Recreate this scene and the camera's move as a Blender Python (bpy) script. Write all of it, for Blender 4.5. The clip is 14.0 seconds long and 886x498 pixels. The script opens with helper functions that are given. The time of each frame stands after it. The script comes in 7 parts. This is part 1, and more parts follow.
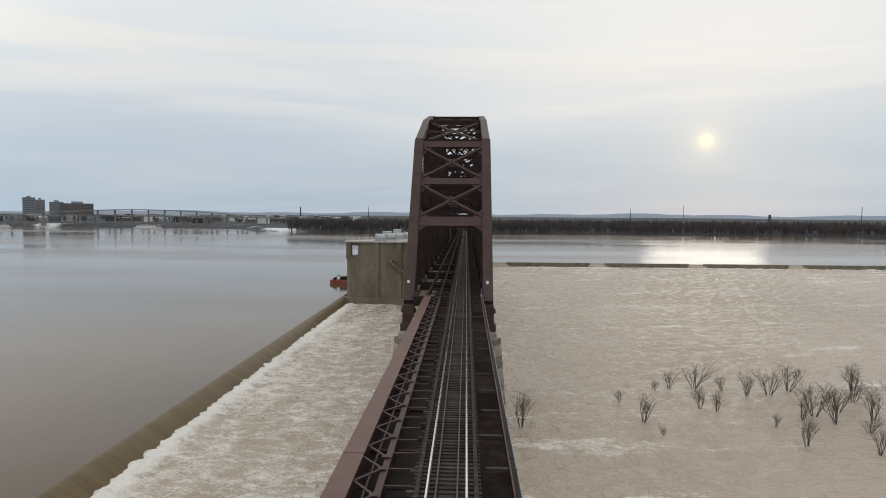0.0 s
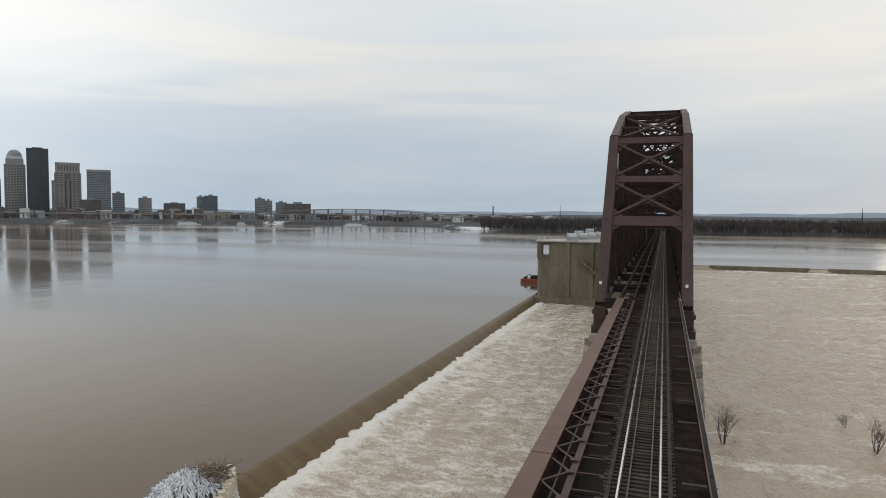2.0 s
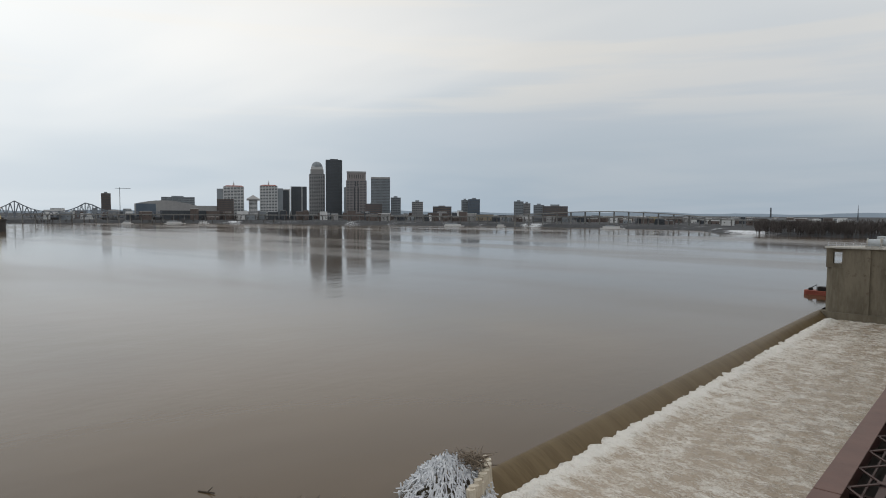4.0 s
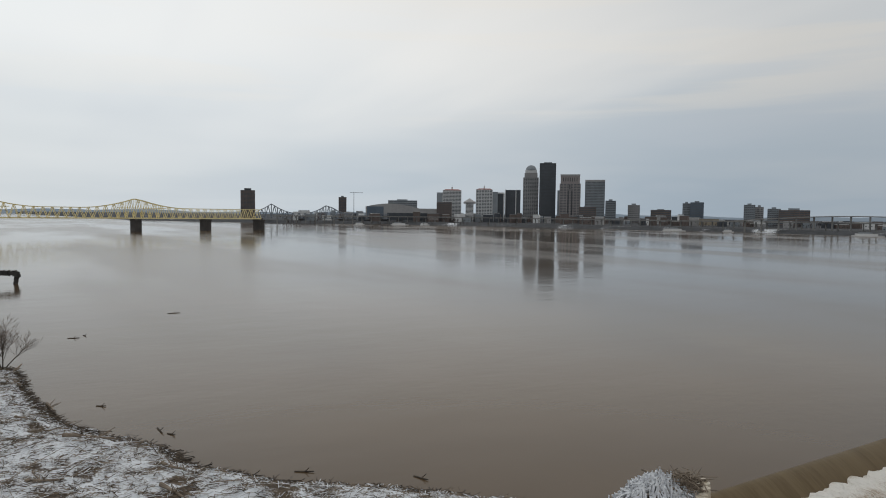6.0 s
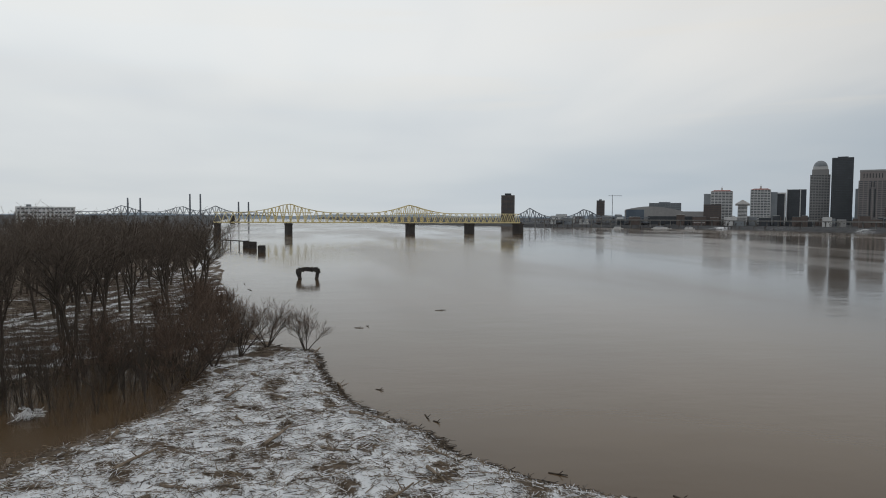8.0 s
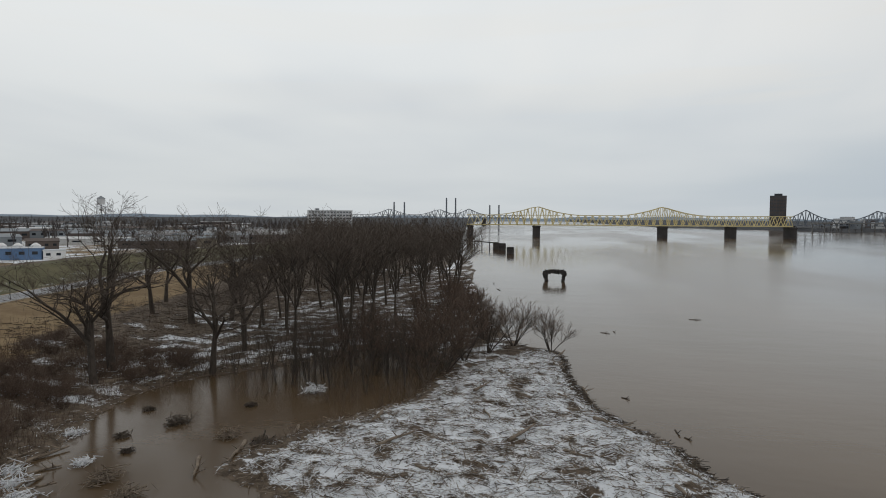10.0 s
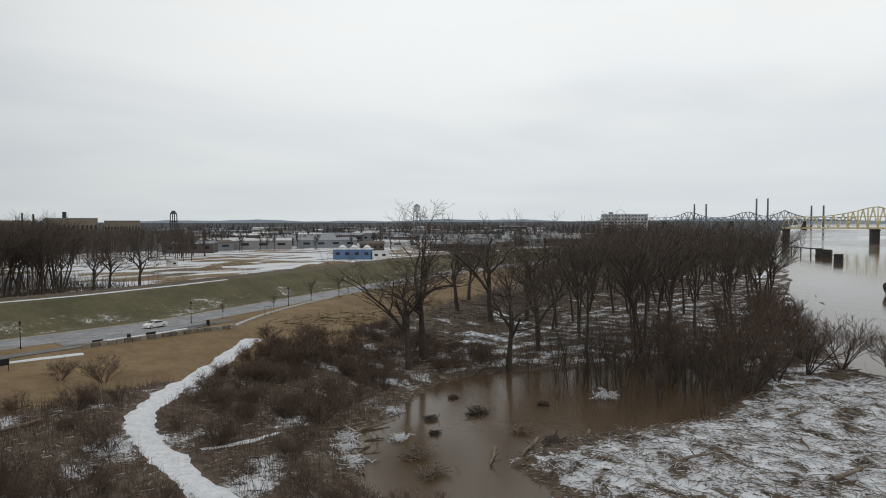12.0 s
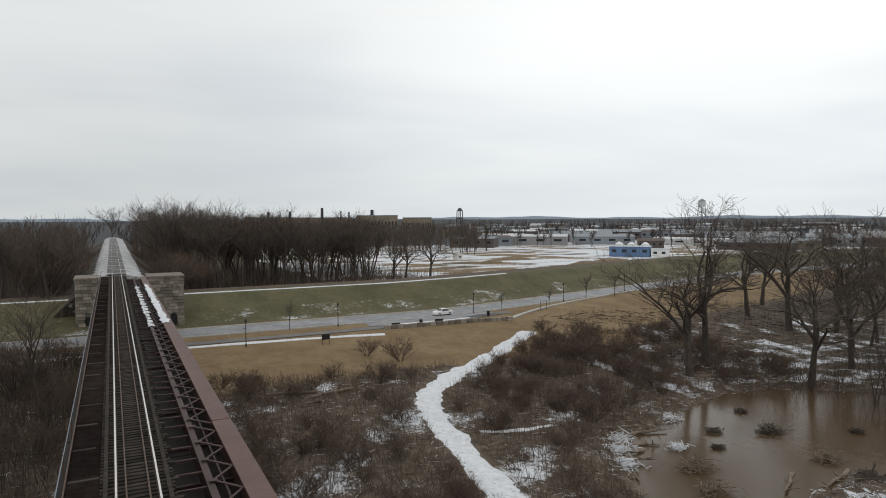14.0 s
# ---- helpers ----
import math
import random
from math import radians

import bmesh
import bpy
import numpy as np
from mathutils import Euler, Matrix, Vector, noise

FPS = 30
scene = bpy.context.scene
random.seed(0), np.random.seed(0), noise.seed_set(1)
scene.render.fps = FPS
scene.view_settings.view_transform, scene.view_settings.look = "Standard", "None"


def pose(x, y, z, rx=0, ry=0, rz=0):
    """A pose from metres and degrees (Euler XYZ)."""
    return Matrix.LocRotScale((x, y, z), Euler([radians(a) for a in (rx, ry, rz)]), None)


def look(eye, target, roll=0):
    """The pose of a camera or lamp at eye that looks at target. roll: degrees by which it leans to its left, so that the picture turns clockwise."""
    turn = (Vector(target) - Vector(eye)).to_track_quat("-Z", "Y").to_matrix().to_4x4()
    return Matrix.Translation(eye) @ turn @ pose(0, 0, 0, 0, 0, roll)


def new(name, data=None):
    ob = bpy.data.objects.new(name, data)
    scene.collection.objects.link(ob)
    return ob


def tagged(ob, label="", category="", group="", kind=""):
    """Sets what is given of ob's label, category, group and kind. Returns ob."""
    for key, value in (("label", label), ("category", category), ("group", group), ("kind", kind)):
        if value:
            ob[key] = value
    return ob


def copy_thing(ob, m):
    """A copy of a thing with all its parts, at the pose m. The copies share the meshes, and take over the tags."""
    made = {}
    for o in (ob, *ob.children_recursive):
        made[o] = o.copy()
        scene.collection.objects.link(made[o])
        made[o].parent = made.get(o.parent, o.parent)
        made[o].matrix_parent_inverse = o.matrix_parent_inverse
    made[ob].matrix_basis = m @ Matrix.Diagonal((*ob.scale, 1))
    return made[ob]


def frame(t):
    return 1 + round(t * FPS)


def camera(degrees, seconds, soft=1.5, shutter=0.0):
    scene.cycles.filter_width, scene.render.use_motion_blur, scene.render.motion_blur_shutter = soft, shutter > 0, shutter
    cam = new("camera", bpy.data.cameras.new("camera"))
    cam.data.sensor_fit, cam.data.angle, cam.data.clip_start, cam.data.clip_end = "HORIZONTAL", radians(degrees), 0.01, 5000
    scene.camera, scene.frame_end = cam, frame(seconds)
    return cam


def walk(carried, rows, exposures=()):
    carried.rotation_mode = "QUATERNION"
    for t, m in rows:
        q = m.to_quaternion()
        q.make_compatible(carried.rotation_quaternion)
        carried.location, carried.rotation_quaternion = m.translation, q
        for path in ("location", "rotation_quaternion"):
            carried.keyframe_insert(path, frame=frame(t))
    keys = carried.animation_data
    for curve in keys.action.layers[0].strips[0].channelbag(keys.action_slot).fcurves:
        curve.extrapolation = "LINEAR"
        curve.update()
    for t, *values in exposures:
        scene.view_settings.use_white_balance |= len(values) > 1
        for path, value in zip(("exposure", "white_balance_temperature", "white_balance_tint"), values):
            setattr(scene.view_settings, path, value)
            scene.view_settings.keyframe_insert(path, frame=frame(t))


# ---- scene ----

# ---- camera: it hovers over the track and turns to its left ----
EYE = (0.0, 0.0, 26.0)
TURNS = [  # seconds, yaw, pitch, roll
    (0.0, 2.06, -3.06, -0.42),
    (0.5, 5.22, -3.11, -0.50),
    (1.0, 9.76, -3.16, -0.49),
    (1.5, 14.26, -3.20, -0.48),
    (2.0, 18.80, -3.25, -0.44),
    (2.5, 23.51, -3.25, -0.41),
    (3.0, 28.93, -3.27, -0.37),
    (3.5, 35.22, -3.28, -0.31),
    (3.7, 37.71, -3.25, -0.31),
    (5.8, 57.74, -3.05, -0.69),
    (6.0, 59.70, -3.08, -0.69),
    (6.5, 64.61, -3.12, -0.58),
    (7.0, 70.16, -3.07, -0.56),
    (7.5, 76.37, -3.00, -0.44),
    (8.0, 82.07, -2.94, -0.32),
    (8.2, 84.37, -2.95, -0.31),
    (10.3, 107.01, -2.82, -0.34),
    (10.5, 109.41, -2.81, -0.31),
    (11.0, 116.07, -2.74, -0.10),
    (11.5, 122.88, -2.61, 0.12),
    (12.0, 129.01, -2.52, 0.15),
    (12.5, 134.66, -2.57, 0.15),
    (13.0, 140.21, -2.66, 0.19),
    (13.5, 145.92, -2.71, 0.23),
    (14.0, 152.98, -2.75, 0.27),
]
cam = camera(68.55, 14.0, 1.0)
walk(cam, [(t, pose(*EYE, 90 + pitch, roll, yaw)) for t, yaw, pitch, roll in TURNS],
     exposures=[(0.0, 0.34), (3.0, 0.20), (6.0, -0.13), (8.0, -0.22), (11.0, -0.28), (12.5, 0.03), (14.0, 0.12)])

# ---- world and sun: a bright overcast winter sky, the low sun veiled ----
SUN_AZ, SUN_EL = -19.8, 6.1          # degrees, azimuth counted to the left of +y


def heading(az, el=0.0):
    a, e = radians(az), radians(el)
    return Vector((-math.sin(a) * math.cos(e), math.cos(a) * math.cos(e), math.sin(e)))


class Nodes:
    """Short hand for building node trees."""

    def __init__(self, tree):
        self.t = tree
        tree.nodes.clear()

    def n(self, kind, **kw):
        nd = self.t.nodes.new(kind)
        for k, v in kw.items():
            if k in ("operation", "blend_type", "data_type", "noise_dimensions", "attribute_name", "sky_type",
                     "sun_disc", "sun_elevation", "sun_rotation", "feature", "vector_type", "wave_type", "bands_direction",
                     "interpolation_type", "noise_type", "distance", "clamp"):
                if k == "operation": nd.operation = v
                elif k == "blend_type": nd.blend_type = v
                elif k == "data_type": nd.data_type = v
                elif k == "attribute_name": nd.attribute_name = v
                elif k == "sky_type": nd.sky_type = v
                elif k == "sun_disc": nd.sun_disc = v
                elif k == "sun_elevation": nd.sun_elevation = v
                elif k == "sun_rotation": nd.sun_rotation = v
                elif k == "feature": nd.feature = v
                elif k == "interpolation_type": nd.interpolation_type = v
                elif k == "clamp": nd.clamp = v
            else:
                nd.inputs[k.replace("_", " ")].default_value = v
        return nd

    def l(self, a, b):
        self.t.links.new(a, b)

    def put(self, sock, v):
        if isinstance(v, bpy.types.NodeSocket):
            self.l(v, sock)
        elif isinstance(v, (tuple, list)) and len(v) == 3 and sock.type == "RGBA":
            sock.default_value = (*v, 1)
        else:
            sock.default_value = v

    def math(self, op, a, b=0.0, c=0.0):
        nd = self.t.nodes.new("ShaderNodeMath")
        nd.operation = op
        for s, v in zip(nd.inputs, (a, b, c)):
            self.put(s, v)
        return nd.outputs[0]

    def mix(self, f, a, b, mode="MIX"):
        nd = self.t.nodes.new("ShaderNodeMix")
        nd.data_type, nd.blend_type = "RGBA", mode
        self.put(nd.inputs[0], f), self.put(nd.inputs[6], a), self.put(nd.inputs[7], b)
        return nd.outputs[2]

    def span(self, v, a, b, lo=0.0, hi=1.0):
        nd = self.t.nodes.new("ShaderNodeMapRange")
        nd.interpolation_type = "SMOOTHSTEP"
        for i, w in enumerate((v, a, b, lo, hi)):
            self.put(nd.inputs[i], w)
        return nd.outputs[0]

    def noise(self, vec, scale, detail=4.0, rough=0.55, stretch=None):
        if stretch:
            mp = self.t.nodes.new("ShaderNodeMapping")
            self.l(vec, mp.inputs[0])
            mp.inputs["Scale"].default_value = stretch
            vec = mp.outputs[0]
        nd = self.t.nodes.new("ShaderNodeTexNoise")
        self.l(vec, nd.inputs["Vector"])
        nd.inputs["Scale"].default_value, nd.inputs["Detail"].default_value, nd.inputs["Roughness"].default_value = scale, detail, rough
        return nd.outputs[0]


def build_sky():
    world = bpy.data.worlds.new("sky")
    scene.world = world
    world.use_nodes = True
    k = Nodes(world.node_tree)
    dirn = k.n("ShaderNodeTexCoord").outputs["Generated"]
    sep = k.n("ShaderNodeSeparateXYZ")
    k.l(dirn, sep.inputs[0])
    up = sep.outputs[2]
    dot = k.n("ShaderNodeVectorMath")
    dot.operation = "DOT_PRODUCT"
    k.l(dirn, dot.inputs[0])
    dot.inputs[1].default_value = heading(SUN_AZ, SUN_EL)
    toward = dot.outputs["Value"]
    # the cloud deck seen on a level sheet: streaks that flatten out towards the horizon
    div = k.math("ADD", k.math("MAXIMUM", up, 0.0), 0.10)
    flat = k.n("ShaderNodeCombineXYZ")
    k.l(k.math("DIVIDE", sep.outputs[0], div), flat.inputs[0])
    k.l(k.math("DIVIDE", sep.outputs[1], div), flat.inputs[1])
    big = k.noise(flat.outputs[0], 0.40, 3.0, 0.42)
    fine = k.noise(dirn, 1.5, 5.0, 0.5, (1.0, 1.0, 15.0))
    # grey-blue near the horizon, paler overhead
    low = k.span(up, 0.0, 0.30)
    away = k.span(toward, 0.75, -0.75)
    blue = k.mix(away, (0.395, 0.485, 0.575), (0.65, 0.69, 0.71))
    base = k.mix(low, blue, k.mix(away, (0.70, 0.74, 0.77), (0.86, 0.89, 0.90)))
    pale = k.mix(k.math("MULTIPLY", k.span(big, 0.36, 0.70), k.math("ADD", k.math("MULTIPLY", low, 0.6), 0.15)), base, k.mix(away, (0.82, 0.81, 0.79), (0.92, 0.93, 0.92)))
    calm = k.math("MULTIPLY", k.math("SUBTRACT", 1.0, k.math("MULTIPLY", away, 0.75)), k.math("ADD", k.math("MULTIPLY", low, 0.15), 0.32))
    veil = k.mix(k.math("MULTIPLY", k.math("MULTIPLY", k.span(fine, 0.50, 0.63), k.span(up, 0.11, 0.17)), calm), pale, (0.86, 0.82, 0.75))
    shade = k.mix(k.math("MULTIPLY", k.span(big, 0.46, 0.28), 0.35), veil, (0.58, 0.63, 0.69))
    # a broad slanting bank of thicker cloud upstream, with a paler edge
    slant = k.n("ShaderNodeMapping")
    k.l(flat.outputs[0], slant.inputs[0])
    slant.inputs["Rotation"].default_value = (0, 0, radians(35))
    slant.inputs["Scale"].default_value = (0.30, 0.95, 1.0)
    bank = k.noise(slant.outputs[0], 0.55, 4.0, 0.5)
    shade = k.mix(k.math("MULTIPLY", k.span(bank, 0.50, 0.36), k.math("ADD", k.math("MULTIPLY", low, 0.30), 0.12)), shade, (0.60, 0.64, 0.69))
    shade = k.mix(k.math("MULTIPLY", k.span(bank, 0.54, 0.68), k.span(up, 0.08, 0.20, 0.0, 0.38)), shade, (0.93, 0.92, 0.89))
    glow = k.math("MULTIPLY", k.math("POWER", k.math("MAXIMUM", toward, 0.0), 14.0), k.math("ADD", k.math("MULTIPLY", low, 0.40), 0.06))
    warm = k.mix(glow, shade, (0.95, 0.90, 0.82))
    near_sun = k.math("MAXIMUM", toward, 0.0)
    # a glow added high over the sun, above the view, to brighten the water
    warm = k.mix(k.math("MULTIPLY", k.span(up, 0.31, 0.55), k.math("POWER", near_sun, 1.6)), warm, (1.55, 1.46, 1.34))
    core = k.math("ADD", k.math("MULTIPLY", k.math("POWER", near_sun, 900.0), 0.16), k.math("MULTIPLY", k.math("POWER", near_sun, 9000.0), 0.5))
    disc = k.mix(k.math("ADD", core, k.math("MULTIPLY", k.span(toward, 0.99993, 0.99999), 0.25)), warm, (1.15, 1.02, 0.78))
    sky = k.n("ShaderNodeTexSky", sky_type="NISHITA", sun_disc=False, sun_elevation=radians(SUN_EL), sun_rotation=radians(-SUN_AZ))
    thin = k.mix(1.0, sky.outputs[0], (0.02, 0.02, 0.02), "MULTIPLY")
    across = k.n("ShaderNodeVectorMath")
    across.operation = "DOT_PRODUCT"
    k.l(dirn, across.inputs[0])
    across.inputs[1].default_value = heading(104)
    lift = k.span(across.outputs["Value"], 0.20, 0.96, 0.88, 1.17)
    deck = k.mix(1.0, disc, lift, "MULTIPLY")
    both = k.mix(0.93, thin, deck)
    bg = k.n("ShaderNodeBackground")
    k.l(both, bg.inputs[0])
    bg.inputs[1].default_value = 1.0
    out = k.n("ShaderNodeOutputWorld")
    k.l(bg.outputs[0], out.inputs[0])


build_sky()
sun = new("sun", bpy.data.lights.new("sun", "SUN"))
sun.data.energy, sun.data.angle, sun.data.color = 0.018, radians(10), (1.0, 0.90, 0.76)
sun.matrix_world = look((0, 0, 0), -heading(SUN_AZ, SUN_EL))

# ---- materials ----
MATS = {}


def material(name, a, b, rough=0.8, scale=1.0, detail=5.0, metal=0.0, bump=0.3, bump_scale=None, c=None, spec=0.3, per_piece=0.0,
             stretch=None, bump_dist=0.02):
    """Two base colours mixed by noise at two scales, a third in spots, with relief."""
    if name in MATS:
        return MATS[name]
    m = bpy.data.materials.new(name)
    m.use_nodes = True
    k = Nodes(m.node_tree)
    co = k.n("ShaderNodeNewGeometry").outputs["Position"]
    n1 = k.noise(co, scale, detail, 0.6, stretch)
    n2 = k.noise(co, scale * 7.3, 4.0, 0.6, stretch)
    f = k.span(k.math("ADD", k.math("MULTIPLY", n1, 0.65), k.math("MULTIPLY", n2, 0.35)), 0.36, 0.64)
    col = k.mix(f, a, b)
    if c:
        col = k.mix(k.span(k.noise(co, scale * 2.1, 5.0, 0.7), 0.56, 0.70), col, c)
    if per_piece:
        rnd = k.n("ShaderNodeObjectInfo").outputs["Random"]
        col = k.mix(1.0, col, k.math("ADD", k.math("MULTIPLY", rnd, per_piece), 1.0 - per_piece / 2), "MULTIPLY")
    p = k.n("ShaderNodeBsdfPrincipled")
    k.l(col, p.inputs["Base Color"])
    k.put(p.inputs["Roughness"], k.math("ADD", k.math("MULTIPLY", n2, 0.2), rough - 0.1))
    p.inputs["Metallic"].default_value = metal
    p.inputs["Specular IOR Level"].default_value = spec
    if bump:
        bp = k.n("ShaderNodeBump")
        bp.inputs["Strength"].default_value, bp.inputs["Distance"].default_value = bump, bump_dist
        k.l(k.noise(co, bump_scale or scale * 9, 4.0, 0.6, stretch), bp.inputs["Height"])
        k.l(bp.outputs[0], p.inputs["Normal"])
    out = k.n("ShaderNodeOutputMaterial")
    k.l(p.outputs[0], out.inputs[0])
    MATS[name] = m
    return m


def water_material(name, a, b, rough, waves, foam=False):
    """Muddy flood water: a silty body under a real wet surface; foam where the mesh says it churns."""
    m = bpy.data.materials.new(name)
    m.use_nodes = True
    k = Nodes(m.node_tree)
    co = k.n("ShaderNodeNewGeometry").outputs["Position"]
    col = k.mix(k.span(k.noise(co, 0.012, 4.0, 0.6, (1, 0.5, 1)), 0.35, 0.65), a, b)
    p = k.n("ShaderNodeBsdfPrincipled")
    p.inputs["IOR"].default_value = 1.33
    p.inputs["Specular IOR Level"].default_value = 0.5 if foam else 0.37
    h = None
    for scale, weight, st in waves:
        x = k.math("MULTIPLY", k.noise(co, scale, 3.0, 0.5, st), weight)
        h = x if h is None else k.math("ADD", h, x)
    if foam:
        churn = k.n("ShaderNodeAttribute", attribute_name="churn").outputs["Fac"]
        lace = k.noise(co, 0.85, 8.0, 0.78, (0.45, 1.0, 1.0))
        fine = k.noise(co, 4.2, 6.0, 0.8, (0.6, 1.0, 1.0))
        amount = k.math("ADD", k.math("ADD", k.math("MULTIPLY", lace, 0.6), k.math("MULTIPLY", fine, 0.4)), k.math("MULTIPLY", k.math("SUBTRACT", churn, 0.5), 0.32))
        white = k.span(amount, 0.48, 0.68)
        col = k.mix(white, col, (0.72, 0.70, 0.66))
        k.put(p.inputs["Roughness"], k.math("ADD", k.math("MULTIPLY", white, 0.5), rough))
    else:
        k.put(p.inputs["Roughness"], k.span(k.noise(co, 0.006, 3.0, 0.5, (0.4, 1.6, 1)), 0.4, 0.62, rough * 0.6, rough * 1.5))
    k.l(col, p.inputs["Base Color"])
    bp = k.n("ShaderNodeBump")
    bp.inputs["Strength"].default_value, bp.inputs["Distance"].default_value = 1.0, 1.0
    k.l(h, bp.inputs["Height"])
    k.l(bp.outputs[0], p.inputs["Normal"])
    out = k.n("ShaderNodeOutputMaterial")
    k.l(p.outputs[0], out.inputs[0])
    return m


def ground_material():
    """Winter ground: soil and dead leaves, tan or green turf and thin snow, by what grows where."""
    m = bpy.data.materials.new("winter_ground")
    m.use_nodes = True
    k = Nodes(m.node_tree)
    co = k.n("ShaderNodeNewGeometry").outputs["Position"]

    def grown(name):
        return k.n("ShaderNodeAttribute", attribute_name=name).outputs["Fac"]

    n1, n2, n3 = k.noise(co, 0.12, 6.0, 0.6), k.noise(co, 0.9, 6.0, 0.7), k.noise(co, 5.0, 4.0, 0.7)
    soil = k.mix(k.span(n2, 0.35, 0.65), (0.066, 0.051, 0.039), (0.150, 0.117, 0.088))
    tan = k.mix(k.span(k.math("ADD", k.math("MULTIPLY", n1, 0.6), k.math("MULTIPLY", n2, 0.4)), 0.36, 0.64), (0.165, 0.112, 0.060), (0.245, 0.180, 0.102))
    green = k.mix(k.span(k.math("ADD", k.math("MULTIPLY", n1, 0.6), k.math("MULTIPLY", n2, 0.4)), 0.38, 0.62), (0.080, 0.078, 0.042), (0.125, 0.112, 0.064))
    # far woodland: its blue-grey is distance haze put into the colour
    wood = k.mix(k.span(n1, 0.35, 0.65), (0.042, 0.045, 0.050), (0.064, 0.068, 0.076))
    edge = k.math("MULTIPLY", k.math("SUBTRACT", n2, 0.5), 0.9)
    col = k.mix(k.span(k.math("ADD", grown("tan"), edge), 0.35, 0.65), soil, tan)
    col = k.mix(k.span(k.math("ADD", grown("green"), k.math("MULTIPLY", edge, 0.5)), 0.35, 0.65), col, green)
    col = k.mix(grown("wood"), col, wood)
    drift = k.math("ADD", k.math("MULTIPLY", n1, 0.30), k.math("ADD", k.math("MULTIPLY", n2, 0.34), k.math("MULTIPLY", n3, 0.36)))
    cover = k.span(k.math("ADD", drift, k.math("SUBTRACT", grown("snow"), 0.5)), 0.46, 0.55)
    col = k.mix(cover, col, (0.66, 0.69, 0.73))
    p = k.n("ShaderNodeBsdfPrincipled")
    k.l(col, p.inputs["Base Color"])
    p.inputs["Roughness"].default_value = 0.9
    p.inputs["Specular IOR Level"].default_value = 0.2
    bp = k.n("ShaderNodeBump")
    bp.inputs["Strength"].default_value, bp.inputs["Distance"].default_value = 0.8, 0.12
    k.l(k.math("ADD", n2, k.math("MULTIPLY", n3, 0.6)), bp.inputs["Height"])
    k.l(bp.outputs[0], p.inputs["Normal"])
    out = k.n("ShaderNodeOutputMaterial")
    k.l(p.outputs[0], out.inputs[0])
    return m


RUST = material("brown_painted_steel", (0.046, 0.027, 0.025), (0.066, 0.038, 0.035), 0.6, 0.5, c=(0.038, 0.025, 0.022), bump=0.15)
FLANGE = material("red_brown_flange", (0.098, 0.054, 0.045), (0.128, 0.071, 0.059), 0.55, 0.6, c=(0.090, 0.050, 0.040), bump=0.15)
# inner truss steel, with the shade of the interior put into its colour
SHADESTEEL = material("shaded_brown_steel", (0.020, 0.014, 0.013), (0.034, 0.022, 0.020), 0.75, 0.5, bump=0.15, spec=0.12)
# near-black: under-deck shade put into the steel colour; also barge cargo
DARKSTEEL = material("dark_and_shaded_steel", (0.012, 0.010, 0.009), (0.022, 0.017, 0.015), 0.75, 0.7, bump=0.2)
RAIL = material("polished_rail", (0.60, 0.58, 0.56), (0.72, 0.70, 0.68), 0.22, 3.0, metal=1.0, bump=0.02)
RAILSIDE = material("rusty_rail", (0.075, 0.048, 0.036), (0.115, 0.075, 0.055), 0.6, 2.0, metal=0.3, bump=0.1)
TIE = material("creosoted_timber", (0.028, 0.024, 0.021), (0.062, 0.053, 0.046), 0.9, 2.5, per_piece=0.7, bump=0.6, stretch=(0.3, 2, 2), spec=0.1)
PLANK = material("dark_walkway_plank", (0.016, 0.012, 0.011), (0.028, 0.022, 0.020), 1.0, 1.5, per_piece=0.6, bump=0.4, spec=0.0)
CONCRETE = material("stained_concrete", (0.125, 0.108, 0.080), (0.205, 0.180, 0.138), 0.85, 0.25, c=(0.12, 0.10, 0.075), bump=0.25, stretch=(1, 1, 0.25))
CONCRETE_PALE = material("pale_concrete", (0.38, 0.37, 0.34), (0.48, 0.46, 0.43), 0.85, 0.3, c=(0.28, 0.26, 0.23), bump=0.2)
MASONRY = material("old_limestone", (0.19, 0.168, 0.140), (0.30, 0.268, 0.226), 0.9, 0.6, c=(0.13, 0.115, 0.098), per_piece=0.8, bump=0.6, bump_dist=0.05)
BARK = material("grey_brown_bark", (0.050, 0.041, 0.035), (0.090, 0.075, 0.063), 0.9, 2.0, bump=0.5, stretch=(2, 2, 0.4))
TWIG = material("fine_winter_twigs", (0.080, 0.064, 0.053), (0.122, 0.099, 0.082), 0.9, 0.4, bump=0.0)
SHRUB = material("reddish_bare_shrub", (0.088, 0.062, 0.048), (0.140, 0.101, 0.078), 0.9, 0.4, bump=0.0)
STALK = material("dry_stalks", (0.150, 0.112, 0.072), (0.240, 0.185, 0.120), 0.9, 0.5, bump=0.0)
DRIFTWOOD = material("weathered_driftwood", (0.130, 0.102, 0.078), (0.250, 0.205, 0.160), 0.9, 1.2, c=(0.06, 0.05, 0.04), bump=0.3)
SNOW = material("thin_snow", (0.58, 0.61, 0.65), (0.74, 0.76, 0.79), 0.75, 1.2, bump=0.6, c=(0.34, 0.31, 0.28))
ASPHALT = material("salted_asphalt", (0.20, 0.205, 0.215), (0.30, 0.305, 0.32), 0.8, 0.25, c=(0.38, 0.39, 0.41), bump=0.15)
PATHSTONE = material("damp_footway", (0.13, 0.125, 0.12), (0.19, 0.185, 0.175), 0.85, 0.5, bump=0.15)
KERBST = material("kerb_concrete", (0.36, 0.35, 0.33), (0.46, 0.45, 0.43), 0.85, 0.8, bump=0.2)
BLACKMETAL = material("black_metal", (0.016, 0.016, 0.017), (0.026, 0.026, 0.028), 0.5, 2.0, bump=0.05)
